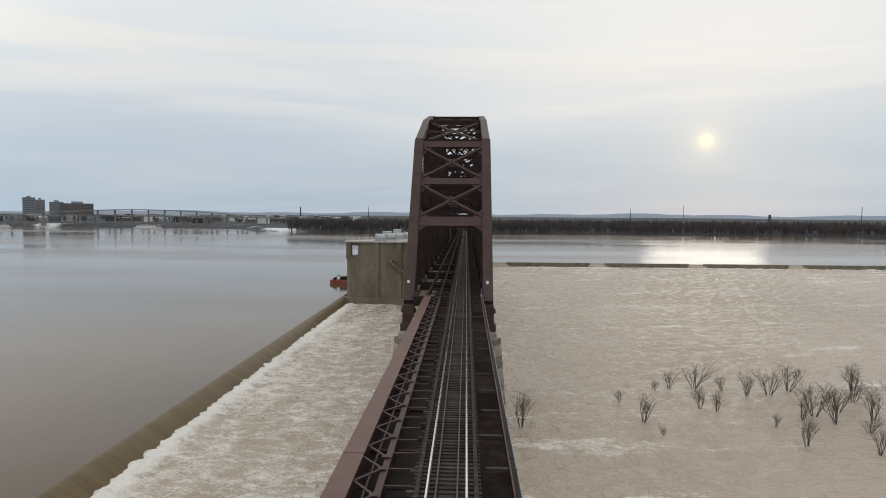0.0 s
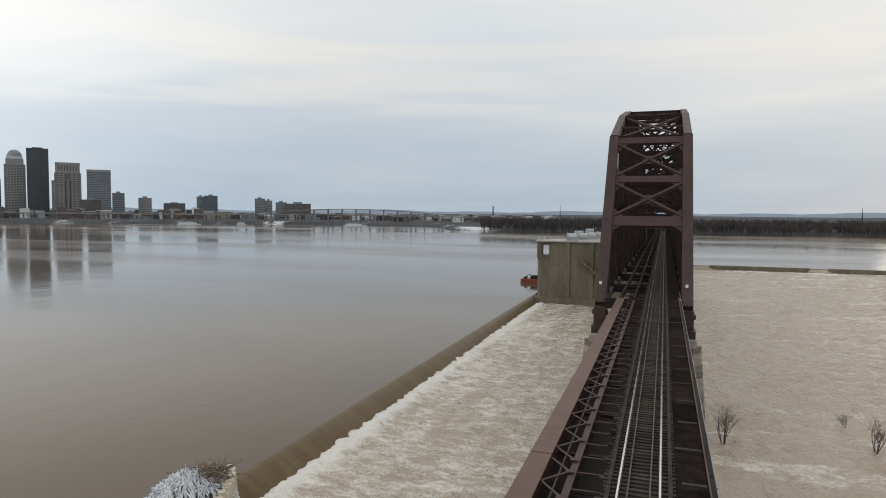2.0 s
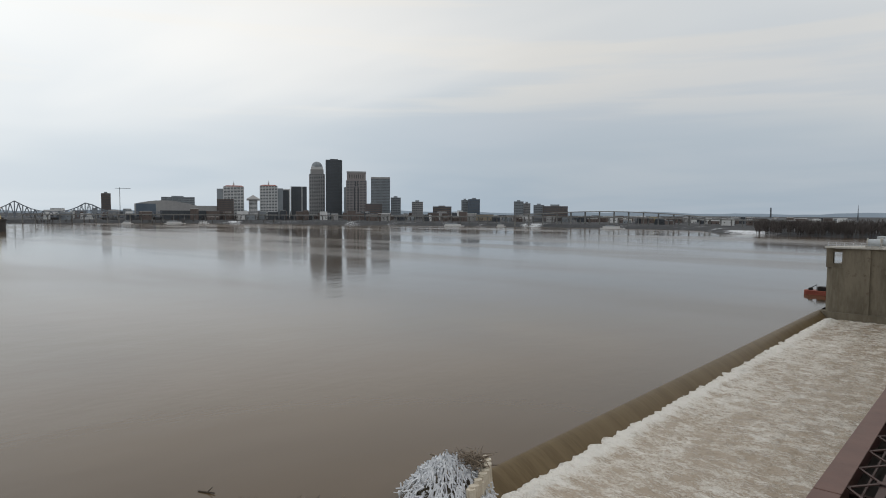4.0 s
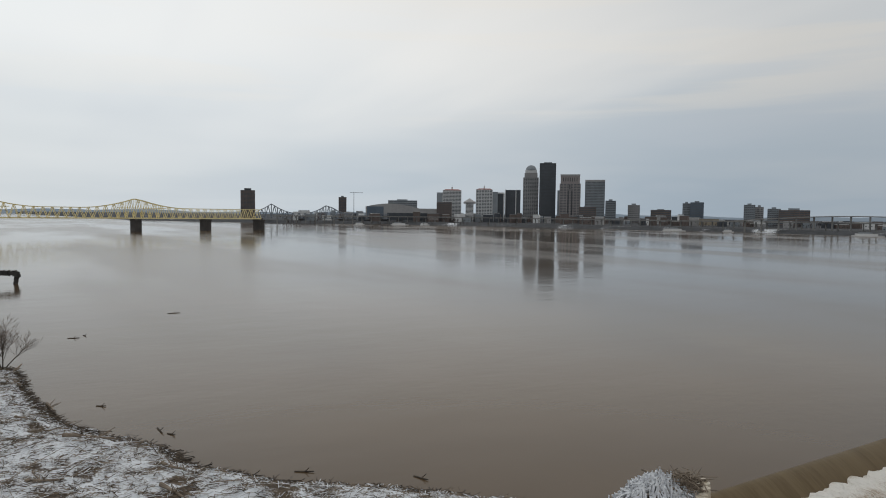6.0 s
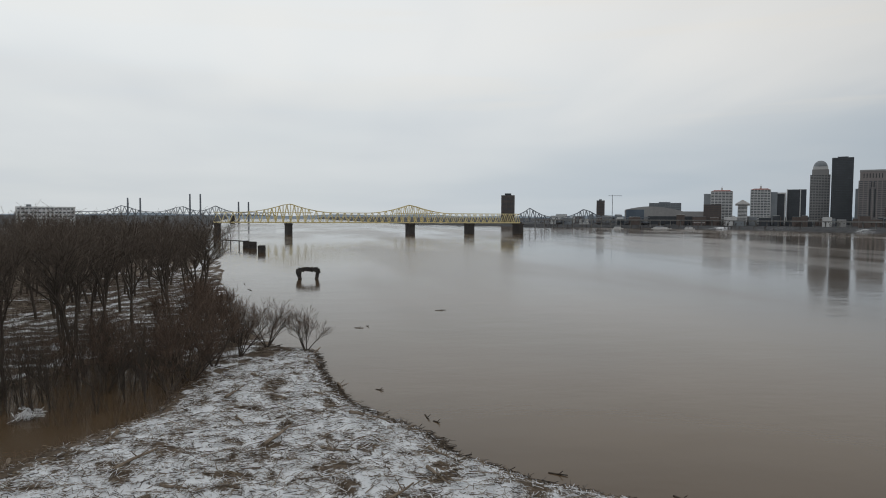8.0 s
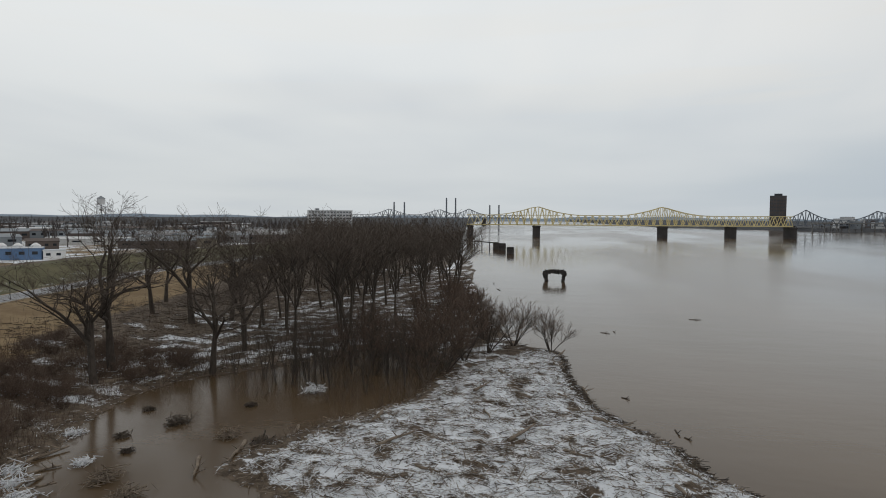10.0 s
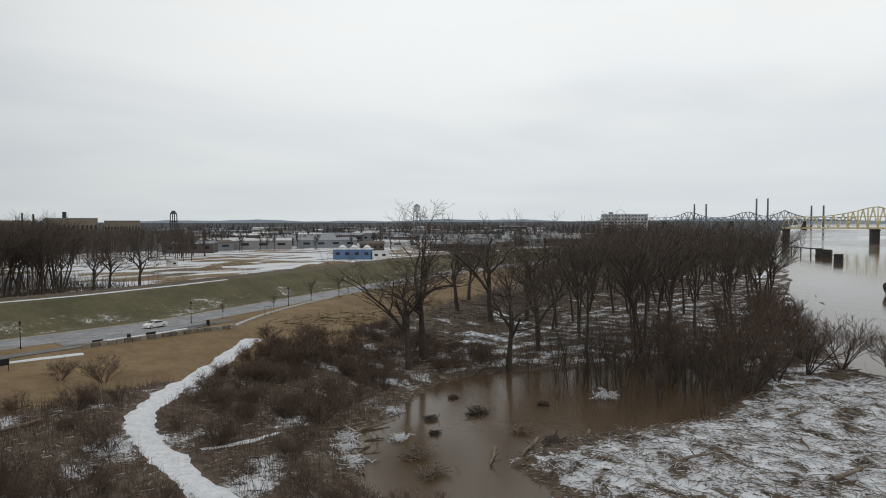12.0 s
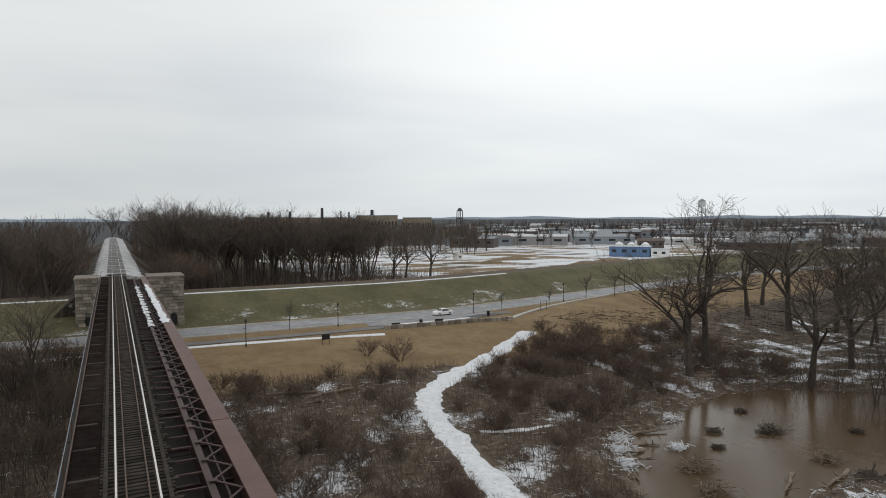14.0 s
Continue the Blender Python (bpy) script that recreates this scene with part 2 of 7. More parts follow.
YELLOW = material("pale_yellow_steel", (0.70, 0.60, 0.31), (0.78, 0.68, 0.38), 0.6, 0.05, bump=0.0)
GREYSTEEL = material("grey_blue_steel", (0.16, 0.18, 0.21), (0.22, 0.245, 0.28), 0.6, 0.05, bump=0.0)
PALESTEEL = material("pale_steel", (0.42, 0.45, 0.48), (0.50, 0.53, 0.56), 0.6, 0.05, bump=0.0)
PIERSTONE = material("dark_river_pier", (0.045, 0.042, 0.042), (0.075, 0.070, 0.068), 0.9, 0.1, bump=0.1)
WHITEPAINT = material("white_paint", (0.72, 0.73, 0.74), (0.80, 0.80, 0.80), 0.5, 1.0, bump=0.05)
REDPAINT = material("faded_red_hull", (0.20, 0.050, 0.035), (0.28, 0.080, 0.055), 0.6, 0.4, bump=0.1)
GLASSDARK = material("dark_window_glass", (0.020, 0.024, 0.030), (0.032, 0.038, 0.046), 0.12, 0.2, bump=0.0, spec=0.6)

# ---- mesh helpers ----
def link_mesh(name, verts, faces, mat, parent=None, label="", smooth=False):
    me = bpy.data.meshes.new(name)
    me.from_pydata(verts, [], faces)
    me.materials.append(mat)
    if smooth:
        me.shade_smooth()
    ob = new(name, me)
    if parent:
        ob.parent = parent
    if label:
        tagged(ob, label)
    return ob


class Bag:
    """Collects boxes, beams and prisms into one mesh."""

    def __init__(self):
        self.v, self.f = [], []

    def add(self, verts, faces):
        n = len(self.v)
        self.v += [tuple(p) for p in verts]
        self.f += [tuple(i + n for i in q) for q in faces]

    def box(self, c, s, rz=0.0):
        x, y, z = (q / 2 for q in s)
        co, si = math.cos(rz), math.sin(rz)
        vs = []
        for dz in (-z, z):
            for dx, dy in ((-x, -y), (x, -y), (x, y), (-x, y)):
                vs.append((c[0] + dx * co - dy * si, c[1] + dx * si + dy * co, c[2] + dz))
        self.add(vs, [(3, 2, 1, 0), (4, 5, 6, 7), (0, 1, 5, 4), (1, 2, 6, 5), (2, 3, 7, 6), (3, 0, 4, 7)])

    def span(self, x0, x1, y0, y1, z0, z1):
        self.box(((x0 + x1) / 2, (y0 + y1) / 2, (z0 + z1) / 2), (x1 - x0, y1 - y0, z1 - z0))

    def beam(self, p, q, w, h=None, up=(0, 0, 1)):
        p, q = Vector(p), Vector(q)
        h = h or w
        d = (q - p).normalized()
        s = d.cross(Vector(up))
        s = s.normalized() if s.length > 1e-4 else Vector((1, 0, 0))
        u = s.cross(d)
        vs = [e + s * a * w / 2 + u * b * h / 2 for e in (p, q) for a, b in ((-1, -1), (1, -1), (1, 1), (-1, 1))]
        self.add(vs, [(3, 2, 1, 0), (4, 5, 6, 7), (0, 1, 5, 4), (1, 2, 6, 5), (2, 3, 7, 6), (3, 0, 4, 7)])

    def rod(self, p, q, r0, r1, n=5, cap=True):
        p, q = Vector(p), Vector(q)
        d = (q - p).normalized()
        s = d.cross(Vector((0, 0, 1)) if abs(d.z) < 0.9 else Vector((1, 0, 0))).normalized()
        u = s.cross(d)
        vs = [e + (s * math.cos(2 * math.pi * i / n) + u * math.sin(2 * math.pi * i / n)) * r for e, r in ((p, r0), (q, r1)) for i in range(n)]
        fs = [(i, (i + 1) % n, n + (i + 1) % n, n + i) for i in range(n)]
        if cap:
            fs += [tuple(range(n - 1, -1, -1)), tuple(range(n, 2 * n))]
        self.add(vs, fs)

    def prism(self, pts, z0, z1):
        n = len(pts)
        self.add([(x, y, z0) for x, y in pts] + [(x, y, z1) for x, y in pts],
                 [tuple(range(n - 1, -1, -1)), tuple(range(n, 2 * n))] + [(i, (i + 1) % n, n + (i + 1) % n, n + i) for i in range(n)])

    def make(self, name, mat, parent=None, label="", smooth=False):
        return link_mesh(name, self.v, self.f, mat, parent, label, smooth)


def thing(name, label, category, at=(0, 0, 0), group="", kind=""):
    ob = new(name)
    ob.location = at
    ob.empty_display_size = 0.1
    return tagged(ob, label, category, group, kind)


def setting(ob, label, category):
    return tagged(ob, label, category, "", "structure")


def bevelled(ob, width=0.03, segments=1):
    md = ob.modifiers.new("bevel", "BEVEL")
    md.width, md.segments, md.limit_method = width, segments, "ANGLE"
    return ob


def smooth01(v):
    v = np.clip(v, 0, 1)
    return v * v * (3 - 2 * v)


def wobble(x, y, s, seed=0):
    """Cheap smooth noise for whole arrays, about -1 to 1."""
    r = np.random.RandomState(seed)
    out = np.zeros(np.broadcast(x, y).shape)
    for i in range(9):
        a, ph, k = r.uniform(0, 6.283), r.uniform(0, 6.283), r.uniform(0.5, 2.2) / s
        out = out + np.sin((x * math.cos(a) + y * math.sin(a)) * k * 6.283 + ph) / 9 * 1.8
    return out


def inside(poly, x, y):
    """Signed distance to a polygon, negative inside, for arrays."""
    x, y = np.broadcast_arrays(np.asarray(x, float), np.asarray(y, float))
    best, inn = np.full(x.shape, 1e9), np.zeros(x.shape, bool)
    for (ax, ay), (bx, by) in zip(poly, poly[1:] + poly[:1]):
        dx, dy = bx - ax, by - ay
        t = np.clip(((x - ax) * dx + (y - ay) * dy) / (dx * dx + dy * dy), 0, 1)
        best = np.minimum(best, np.hypot(x - ax - t * dx, y - ay - t * dy))
        if dy:
            inn ^= ((ay > y) != (by > y)) & (x < (y - ay) * dx / dy + ax)
    return np.where(inn, -best, best)


# ---- lie of the land ----
BANK_X = [-4900, -1400, -700, -480, -340, -262, -200, -160, -128, -121, -104, -90, -82, -74, -69, -64, -59, -54, -46, -38, -30, 4900]
BANK_Y = [-900, -300, -150, -104, -64, -50, -36, -26, -14, -5.5, -3, 0, 4, 10, 11.5, 15, 19.6, 27, 35, 40, 22, 22]
FAR_X = [-4900, -1900, -1560, -1486, -1427, -1251, -964, -857, -711, -380, -300, -135, 134, 525, 1500, 4900]
FAR_Y = [-300, 150, 380, 470, 640, 750, 905, 955, 1010, 1060, 900, 850, 890, 850, 700, 300]
POND = [(-43, -45), (-48, -52), (-51, -57), (-59, -58.5), (-68, -62.5), (-80, -65), (-90, -63), (-97, -57), (-106, -50), (-118, -46), (-124, -36),
        (-112, -26), (-104, -24), (-96, -25.5), (-87, -25.5), (-77, -32), (-70, -35), (-63, -37), (-57, -37.5), (-55, -31), (-48, -27), (-42, -32)]
HEAP = [(-38, 40), (-46, 35), (-54, 27), (-59, 19.6), (-64, 15), (-69, 11), (-74, 10), (-82, 4), (-90, 0), (-104, -3), (-121, -5.5), (-122, -13),
        (-110, -21), (-96, -24), (-87, -24), (-77, -30), (-70, -33), (-63, -35), (-57, -36), (-54, -29), (-46, -22), (-36, 0), (-32, 24)]
TRAIL = [(-26, -34), (-29.2, -45.5), (-30.3, -53), (-32.1, -61), (-32.8, -67.3), (-35.6, -74.5), (-44.2, -83.5), (-55, -91), (-71, -103)]
ROAD_Y = -125.0


def trail_distance(x, y):
    d = np.full(np.broadcast(x, y).shape, 1e9)
    for (ax, ay), (bx, by) in zip(TRAIL, TRAIL[1:]):
        dx, dy = bx - ax, by - ay
        t = np.clip(((x - ax) * dx + (y - ay) * dy) / (dx * dx + dy * dy), 0, 1)
        d = np.minimum(d, np.hypot(x - ax - t * dx, y - ay - t * dy))
    return d


def bend(x):
    """How far road and levee swing away from the river, upstream of the park."""
    return 0.25 * np.clip(-np.asarray(x, float) - 65, 0, 150)


def land(x, y):
    """Height of the ground in metres over the upper pool."""
    x, y = np.broadcast_arrays(np.asarray(x, float), np.asarray(y, float))
    levee = 1 - smooth01((-x - 420) / 120) * 0.8
    v = y + bend(x)
    z = np.interp(v, [-5000, -400, -172, -158, -147, -135, -128, -113, -104, -90, -75, -62, -40, 60],
                  [8, 6.5, 5.5, 10, 10, 5.6, 5.2, 5.0, 4.2, 3.2, 2.0, 0.9, 0.8, 0.8])
    z = np.where((v < -128) & (v > -172), 5.4 + (z - 5.4) * levee, z)
    z = z + smooth01((x + 52) / 22) * 1.7 * smooth01((y + 100) / 30)
    z = z - smooth01((-x - 110) / 60) * smooth01((y + 130) / 50) * smooth01((z - 0.5) / 2) * 1.4
    near = np.hypot(x, y) < 600
    rough = smooth01((v + 108) / 14)
    z = z + np.where(near, wobble(x, y, 14, 1) * 0.28 * rough + wobble(x, y, 4.5, 2) * 0.16 * rough, 0)
    heap = inside(HEAP, x, y)
    z = np.where(heap < 0, np.maximum(z, 0) * 0.3 + smooth01(-heap / 4.5) * (1.1 + 0.5 * wobble(x, y, 9, 3) + 0.18 * wobble(x, y, 3.2, 17)) + 0.15, z)
    pond = inside(POND, x, y)
    pond = np.where(heap < -0.6, pond + 3, pond)
    z = np.where(pond < 3, np.minimum(z, -1.0 + 0.9 * smooth01((pond + 3) / 6) * 2.2 + 0.25 * wobble(x, y, 5, 4)), z)
    # the river: its near bank, and the far shore with the town and the wooded island
    bank = np.interp(x, BANK_X, BANK_Y) + wobble(x, y * 0, 7, 5) * 0.9 * (x > -400)
    z = z + (-3.5 - z) * smooth01((y - bank + 1.2) / 2.5)
    far = np.interp(x, FAR_X, FAR_Y)
    rise = 6 - 2 * smooth01((x + 420) / 120)
    d = np.hypot(x, y)
    hills = smooth01((d - 2600) / 1900) * (7 + 4 * wobble(x, y, 2600, 6))
    z = np.where(y > far - 5, np.maximum(z, -3.5 + (3.5 + rise) * smooth01((y - far + 5) / 45)), z)
    return np.where((y > far) | (y < bank), z + hills, z)


def build_ground():
    xs = np.concatenate([np.linspace(-4850, -2000, 24)[:-1], np.arange(-2000, -300, 26), np.arange(-300, -150, 3), np.arange(-150, 20, 1.5),
                         np.arange(20, 70, 4), np.arange(70, 700, 24), np.linspace(720, 4850, 30)])
    ys = np.concatenate([np.linspace(-4850, -900, 28)[:-1], np.arange(-900, -420, 22), np.arange(-420, -180, 6), np.arange(-180, 46, 1.5),
                         np.arange(46, 800, 40), np.arange(800, 1150, 14), np.linspace(1160, 4850, 44)])
    X, Y = np.meshgrid(xs, ys)
    Z = land(X, Y)
    nx, ny = len(xs), len(ys)
    idx = np.arange(nx * ny).reshape(ny, nx)
    faces = np.stack([idx[:-1, :-1], idx[:-1, 1:], idx[1:, 1:], idx[1:, :-1]], -1).reshape(-1, 4)
    ob = link_mesh("ground", np.stack([X, Y, Z], -1).reshape(-1, 3).tolist(), faces.tolist(), ground_material(), smooth=True)
    x, y, z = X.ravel(), Y.ravel(), Z.ravel()
    heap, pond = inside(HEAP, x, y), inside(POND, x, y)
    near = (np.hypot(x, y) < 520)
    trail = trail_distance(x, y)
    v = y + bend(x)
    green = ((v < -131) & (v > -152) & (x > -430)) * 1.0
    lawn = smooth01((-y - 84 + (x + 60) * 0.06) / 10) * (v > -133) * smooth01((x + 96) / 10) * smooth01((-x - 6) / 4)
    lawn = np.maximum(lawn, smooth01((-v - 88) / 8) * (v > -133) * (x > -260) * 0.8 * (x < -80))
    field = ((v < -165) & (y > -420) & (x < -60)) * 1.0
    tan = np.maximum(lawn, field * (0.62 + 0.25 * wobble(x, y, 60, 8)))
    snow = np.full(x.shape, 0.30)
    snow = np.where(near & (y > -100), 0.40 + 0.18 * wobble(x, y, 12, 9), snow)
    snow = np.where((x > -60) & (x < -2) & (y > -80) & (y < -25), 0.40 + 0.15 * wobble(x, y, 11, 15), snow)
    snow = np.where(heap < 0, 0.56 + 0.17 * wobble(x, y, 8, 10) + 0.16 * wobble(x, y, 2.5, 16), snow)
    snow = np.where((x < -70) & (y > -80) & (heap > 0) & near, 0.47 + 0.17 * wobble(x, y, 10, 14), snow)
    snow = np.where(lawn > 0.3, 0.08, snow)
    snow = np.where(green > 0.5, np.where(v > -140, 0.41 + 0.07 * wobble(x, y, 8, 11), 0.20), snow)
    snow = np.where(field > 0.5, 0.53 + 0.25 * wobble(x * 0.35, y, 22, 12) * smooth01((y + 420) / 120), snow)
    snow = np.where((y < -165) & (x >= -60), 0.30, snow)
    snow = np.where((z < 0.45) & near, 0.05, snow)
    snow = np.where((x > 5) & (y > -112) & near, 0.30 + 0.14 * wobble(x, y, 9, 18), snow)
    snow = np.where(np.hypot(x, y) > 700, 0.24 + 0.12 * wobble(x, y, 300, 13), snow)
    shore = y - np.interp(x, FAR_X, FAR_Y)
    snow = np.where((shore > 4) & (shore < 70) & (x < -135), 0.36 + 0.2 * wobble(x, y, 120, 19), snow)
    wood = np.where(np.hypot(x, y) > 640, 1.0, 0.0) + ((y < -420) * 0.9)
    for key, val in (("green", green), ("tan", tan), ("snow", snow), ("wood", np.clip(wood, 0, 1))):
        at = ob.data.attributes.new(key, "FLOAT", "POINT")
        at.data.foreach_set("value", np.ascontiguousarray(np.broadcast_to(val, x.shape), dtype=np.float32))
    return setting(ob, "winter ground of soil, turf and thin patchy snow", "ground")


build_ground()


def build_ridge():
    """The line of wooded hills that closes the view, far behind all else. Its blue is haze put into the colour."""
    ridge = material("hazy_blue_hills", (0.235, 0.285, 0.345), (0.265, 0.318, 0.378), 1.0, 0.001, bump=0.0, spec=0.0)
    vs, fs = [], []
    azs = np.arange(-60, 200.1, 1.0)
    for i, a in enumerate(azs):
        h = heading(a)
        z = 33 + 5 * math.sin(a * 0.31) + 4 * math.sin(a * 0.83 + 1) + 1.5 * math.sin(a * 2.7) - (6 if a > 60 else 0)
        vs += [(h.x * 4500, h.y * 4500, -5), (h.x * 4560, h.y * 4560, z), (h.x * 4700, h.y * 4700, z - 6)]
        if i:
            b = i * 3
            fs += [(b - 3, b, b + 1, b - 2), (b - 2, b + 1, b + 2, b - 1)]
    setting(link_mesh("backdrop", vs, fs, ridge, smooth=True), "low wooded hills along the horizon, tinted blue for haze", "hills")


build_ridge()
MUD_A, MUD_B = (0.078, 0.052, 0.029), (0.098, 0.067, 0.039)
CALM = water_material("calm_silty_water", MUD_A, MUD_B, 0.13, [(0.10, 0.07, (1, 0.5, 1)), (0.7, 0.016, (1, 0.6, 1))])
RAPIDS = water_material("churning_silty_water", (0.350, 0.290, 0.225), (0.430, 0.362, 0.290), 0.18, [(0.5, 0.55, (0.8, 1.0, 1)), (1.5, 0.45, (0.7, 1.0, 1)), (4.5, 0.16, (0.7, 1.0, 1))], True)
WEIR_X, DROP, DAM_Y = -38.6, -1.7, 352.0


def build_water():
    b = Bag()
    b.add([(-4850, -900, 0), (WEIR_X, -900, 0), (WEIR_X, 1200, 0), (-4850, 1200, 0)], [(0, 1, 2, 3)])
    b.add([(WEIR_X, DAM_Y, 0), (4850, DAM_Y, 0), (4850, 1200, 0), (WEIR_X, 1200, 0)], [(0, 1, 2, 3)])
    setting(b.make("water", CALM), "calm brown river above the weir, mirroring the sky", "water")
    # the tail water, with standing waves that stream away from the weir
    for name, x0, x1, y0, y1, sx, sy, label in (
            ("water_rapids_weir", WEIR_X + 2.2, -8, 20, 222, 0.45, 0.7, "white churning water below the weir"),
            ("water_rapids_open", -8, 240, 20, DAM_Y - 1.5, 1.0, 1.0, "rough brown tail water streaked with foam"),
            ("water_tail", 240, 2600, -120, DAM_Y - 1.5, 30, 20, "brown tail water far downstream")):
        xs, ys = np.arange(x0, x1 + sx * 0.5, sx), np.arange(y0, y1 + sy * 0.5, sy)
        xs[-1], ys[-1] = x1, y1
        X, Y = np.meshgrid(xs, ys)
        fade = smooth01((X - x0) / 0.01) if sx < 0.9 else 1.0
        Z = DROP + 0.0 * X
        if sx < 5:
            Z = Z + 0.14 * wobble(X * 0.6, Y, 6, 21) + 0.24 * wobble(X * 0.6, Y, 3.0, 22) + 0.15 * wobble(X, Y, 1.9, 23)
        foot = np.exp(-((X - WEIR_X - 3.4) / 1.3) ** 2)
        if sx < 0.9:
            Z = Z + foot * (0.35 + 0.25 * wobble(X, Y, 2.2, 24)) * smooth01((Y - 44) / 8)
            churn = 0.56 + 0.50 * foot + 0.12 * np.exp(-((X - WEIR_X - 7) / 6) ** 2) + 0.12 * wobble(X, Y * 0.5, 14, 25) + 0.14 * wobble(X * 0.35, Y, 2.6, 29)
        else:
            churn = 0.10 + 0.42 * wobble(X, Y * 2.2, 60, 26) + 0.34 * wobble(X, Y * 2.6, 22, 27) + 0.18 * wobble(X * 0.7, Y * 2.0, 9, 28)
            churn = churn + 0.5 * np.exp(-((Y - DAM_Y + 5) / 5.0) ** 2) + 1.0 * np.exp(-((Y - 60.5 - 1.2 * np.sin(X * 0.45)) / 1.5) ** 2) * (X < 24) * (X > 5)
            churn = churn + 0.35 * smooth01((Y - 230) / 60) * smooth01((DAM_Y + 20 - Y) / 60) * 0.5
        nx, ny = len(xs), len(ys)
        idx = np.arange(nx * ny).reshape(ny, nx)
        fs = np.stack([idx[:-1, :-1], idx[:-1, 1:], idx[1:, 1:], idx[1:, :-1]], -1).reshape(-1, 4)
        ob = link_mesh(name, np.stack([X, Y, Z], -1).reshape(-1, 3).tolist(), fs.tolist(), RAPIDS, smooth=True)
        at = ob.data.attributes.new("churn", "FLOAT", "POINT")
        at.data.foreach_set("value", np.ascontiguousarray(churn.ravel(), dtype=np.float32))
        setting(ob, label, "water")


build_water()


def build_weirs():
    """Water slides over the long low weir in one smooth brown sheet; a second weir closes the pool far off."""
    sheet = material("sliding_brown_water", (0.098, 0.068, 0.032), (0.138, 0.100, 0.052), 0.40, 0.5, bump=0.25, bump_scale=2.2, spec=0.12, stretch=(0.15, 1, 0.15), bump_dist=0.1)
    prof = [(-0.3, 0.012), (0.0, 0.0), (0.3, -0.08), (0.7, -0.25), (1.2, -0.55), (1.8, -0.98), (2.4, -1.45), (3.0, -1.95)]
    ys = np.arange(20, 202, 1.0)
    vs, fs = [], []
    for j, y in enumerate(ys):
        for i, (dx, z) in enumerate(prof):
            vs.append((WEIR_X + dx, y, z))
    n = len(prof)
    for j in range(len(ys) - 1):
        for i in range(n - 1):
            a = j * n + i
            fs.append((a, a + 1, a + n + 1, a + n))
    setting(link_mesh("weir", vs, fs, sheet, smooth=True), "low concrete weir under a smooth brown sheet of water", "weir")
    w = Bag()
    for i in range(-1, 12):
        x0 = 18 + i * 52.5
        w.span(x0 + 4, x0 + 48.5, DAM_Y - 1.2, DAM_Y + 0.4, -2.6, 0.35)
    d = setting(w.make("weir_far", CONCRETE), "long low dam sill with notches that spill white water", "weir")
    s = Bag()
    for i in range(-1, 12):
        x0 = 18 + i * 52.5
        s.add([(x0 - 4.2, DAM_Y + 0.6, 0.06), (x0 + 4.2, DAM_Y + 0.6, 0.06), (x0 + 5.2, DAM_Y - 2.5, -1.5), (x0 - 5.2, DAM_Y - 2.5, -1.5)], [(0, 1, 2, 3)])
    setting(s.make("weir_spill", RAPIDS), "white water spilling through the notches of a dam", "water")


build_weirs()

# ---- the railway bridge ----
TRACK_X, RAIL_Z = -0.65, 15.7
TRUSS_X = (-7.6, 3.0)
PORTAL_Y, PANEL, PANELS = 86.0, 18.0, 11
FAR_END, NEAR_END = 420.0, -134.0


def build_track():
    track = thing("railway_track", "single railway track with polished rails on dark timber ties", "railway track")
    b = Bag()
    for s in (-0.753, 0.753):
        x = TRACK_X + s
        b.span(x - 0.036, x + 0.036, NEAR_END - 260, FAR_END, RAIL_Z - 0.03, RAIL_Z)
        b.make("rail_head", RAIL, track, "polished steel rail head")
        b = Bag()
        b.span(x - 0.012, x + 0.012, NEAR_END - 260, FAR_END, RAIL_Z - 0.13, RAIL_Z - 0.03)
        b.span(x - 0.07, x + 0.07, NEAR_END - 260, FAR_END, RAIL_Z - 0.16, RAIL_Z - 0.13)
        b.make("rail_web", RAILSIDE, track, "rusty rail web and foot")
        b = Bag()
    for s in (-0.40, 0.40):
        b = Bag()
        x = TRACK_X + s
        b.span(x - 0.03, x + 0.03, NEAR_END, FAR_END, RAIL_Z - 0.06, RAIL_Z - 0.03)
        b.span(x - 0.012, x + 0.012, NEAR_END, FAR_END, RAIL_Z - 0.14, RAIL_Z - 0.06)
        b.make("guard_rail", RAILSIDE, track, "rusty inner guard rail")
    for s in (-1.12, 1.12):
        b = Bag()
        x = TRACK_X + s
        b.span(x - 0.08, x + 0.08, NEAR_END, FAR_END, RAIL_Z - 0.16, RAIL_Z - 0.05)
        b.make("guard_timber", TIE, track, "weathered timber guard beam")
    return track


track = build_track()


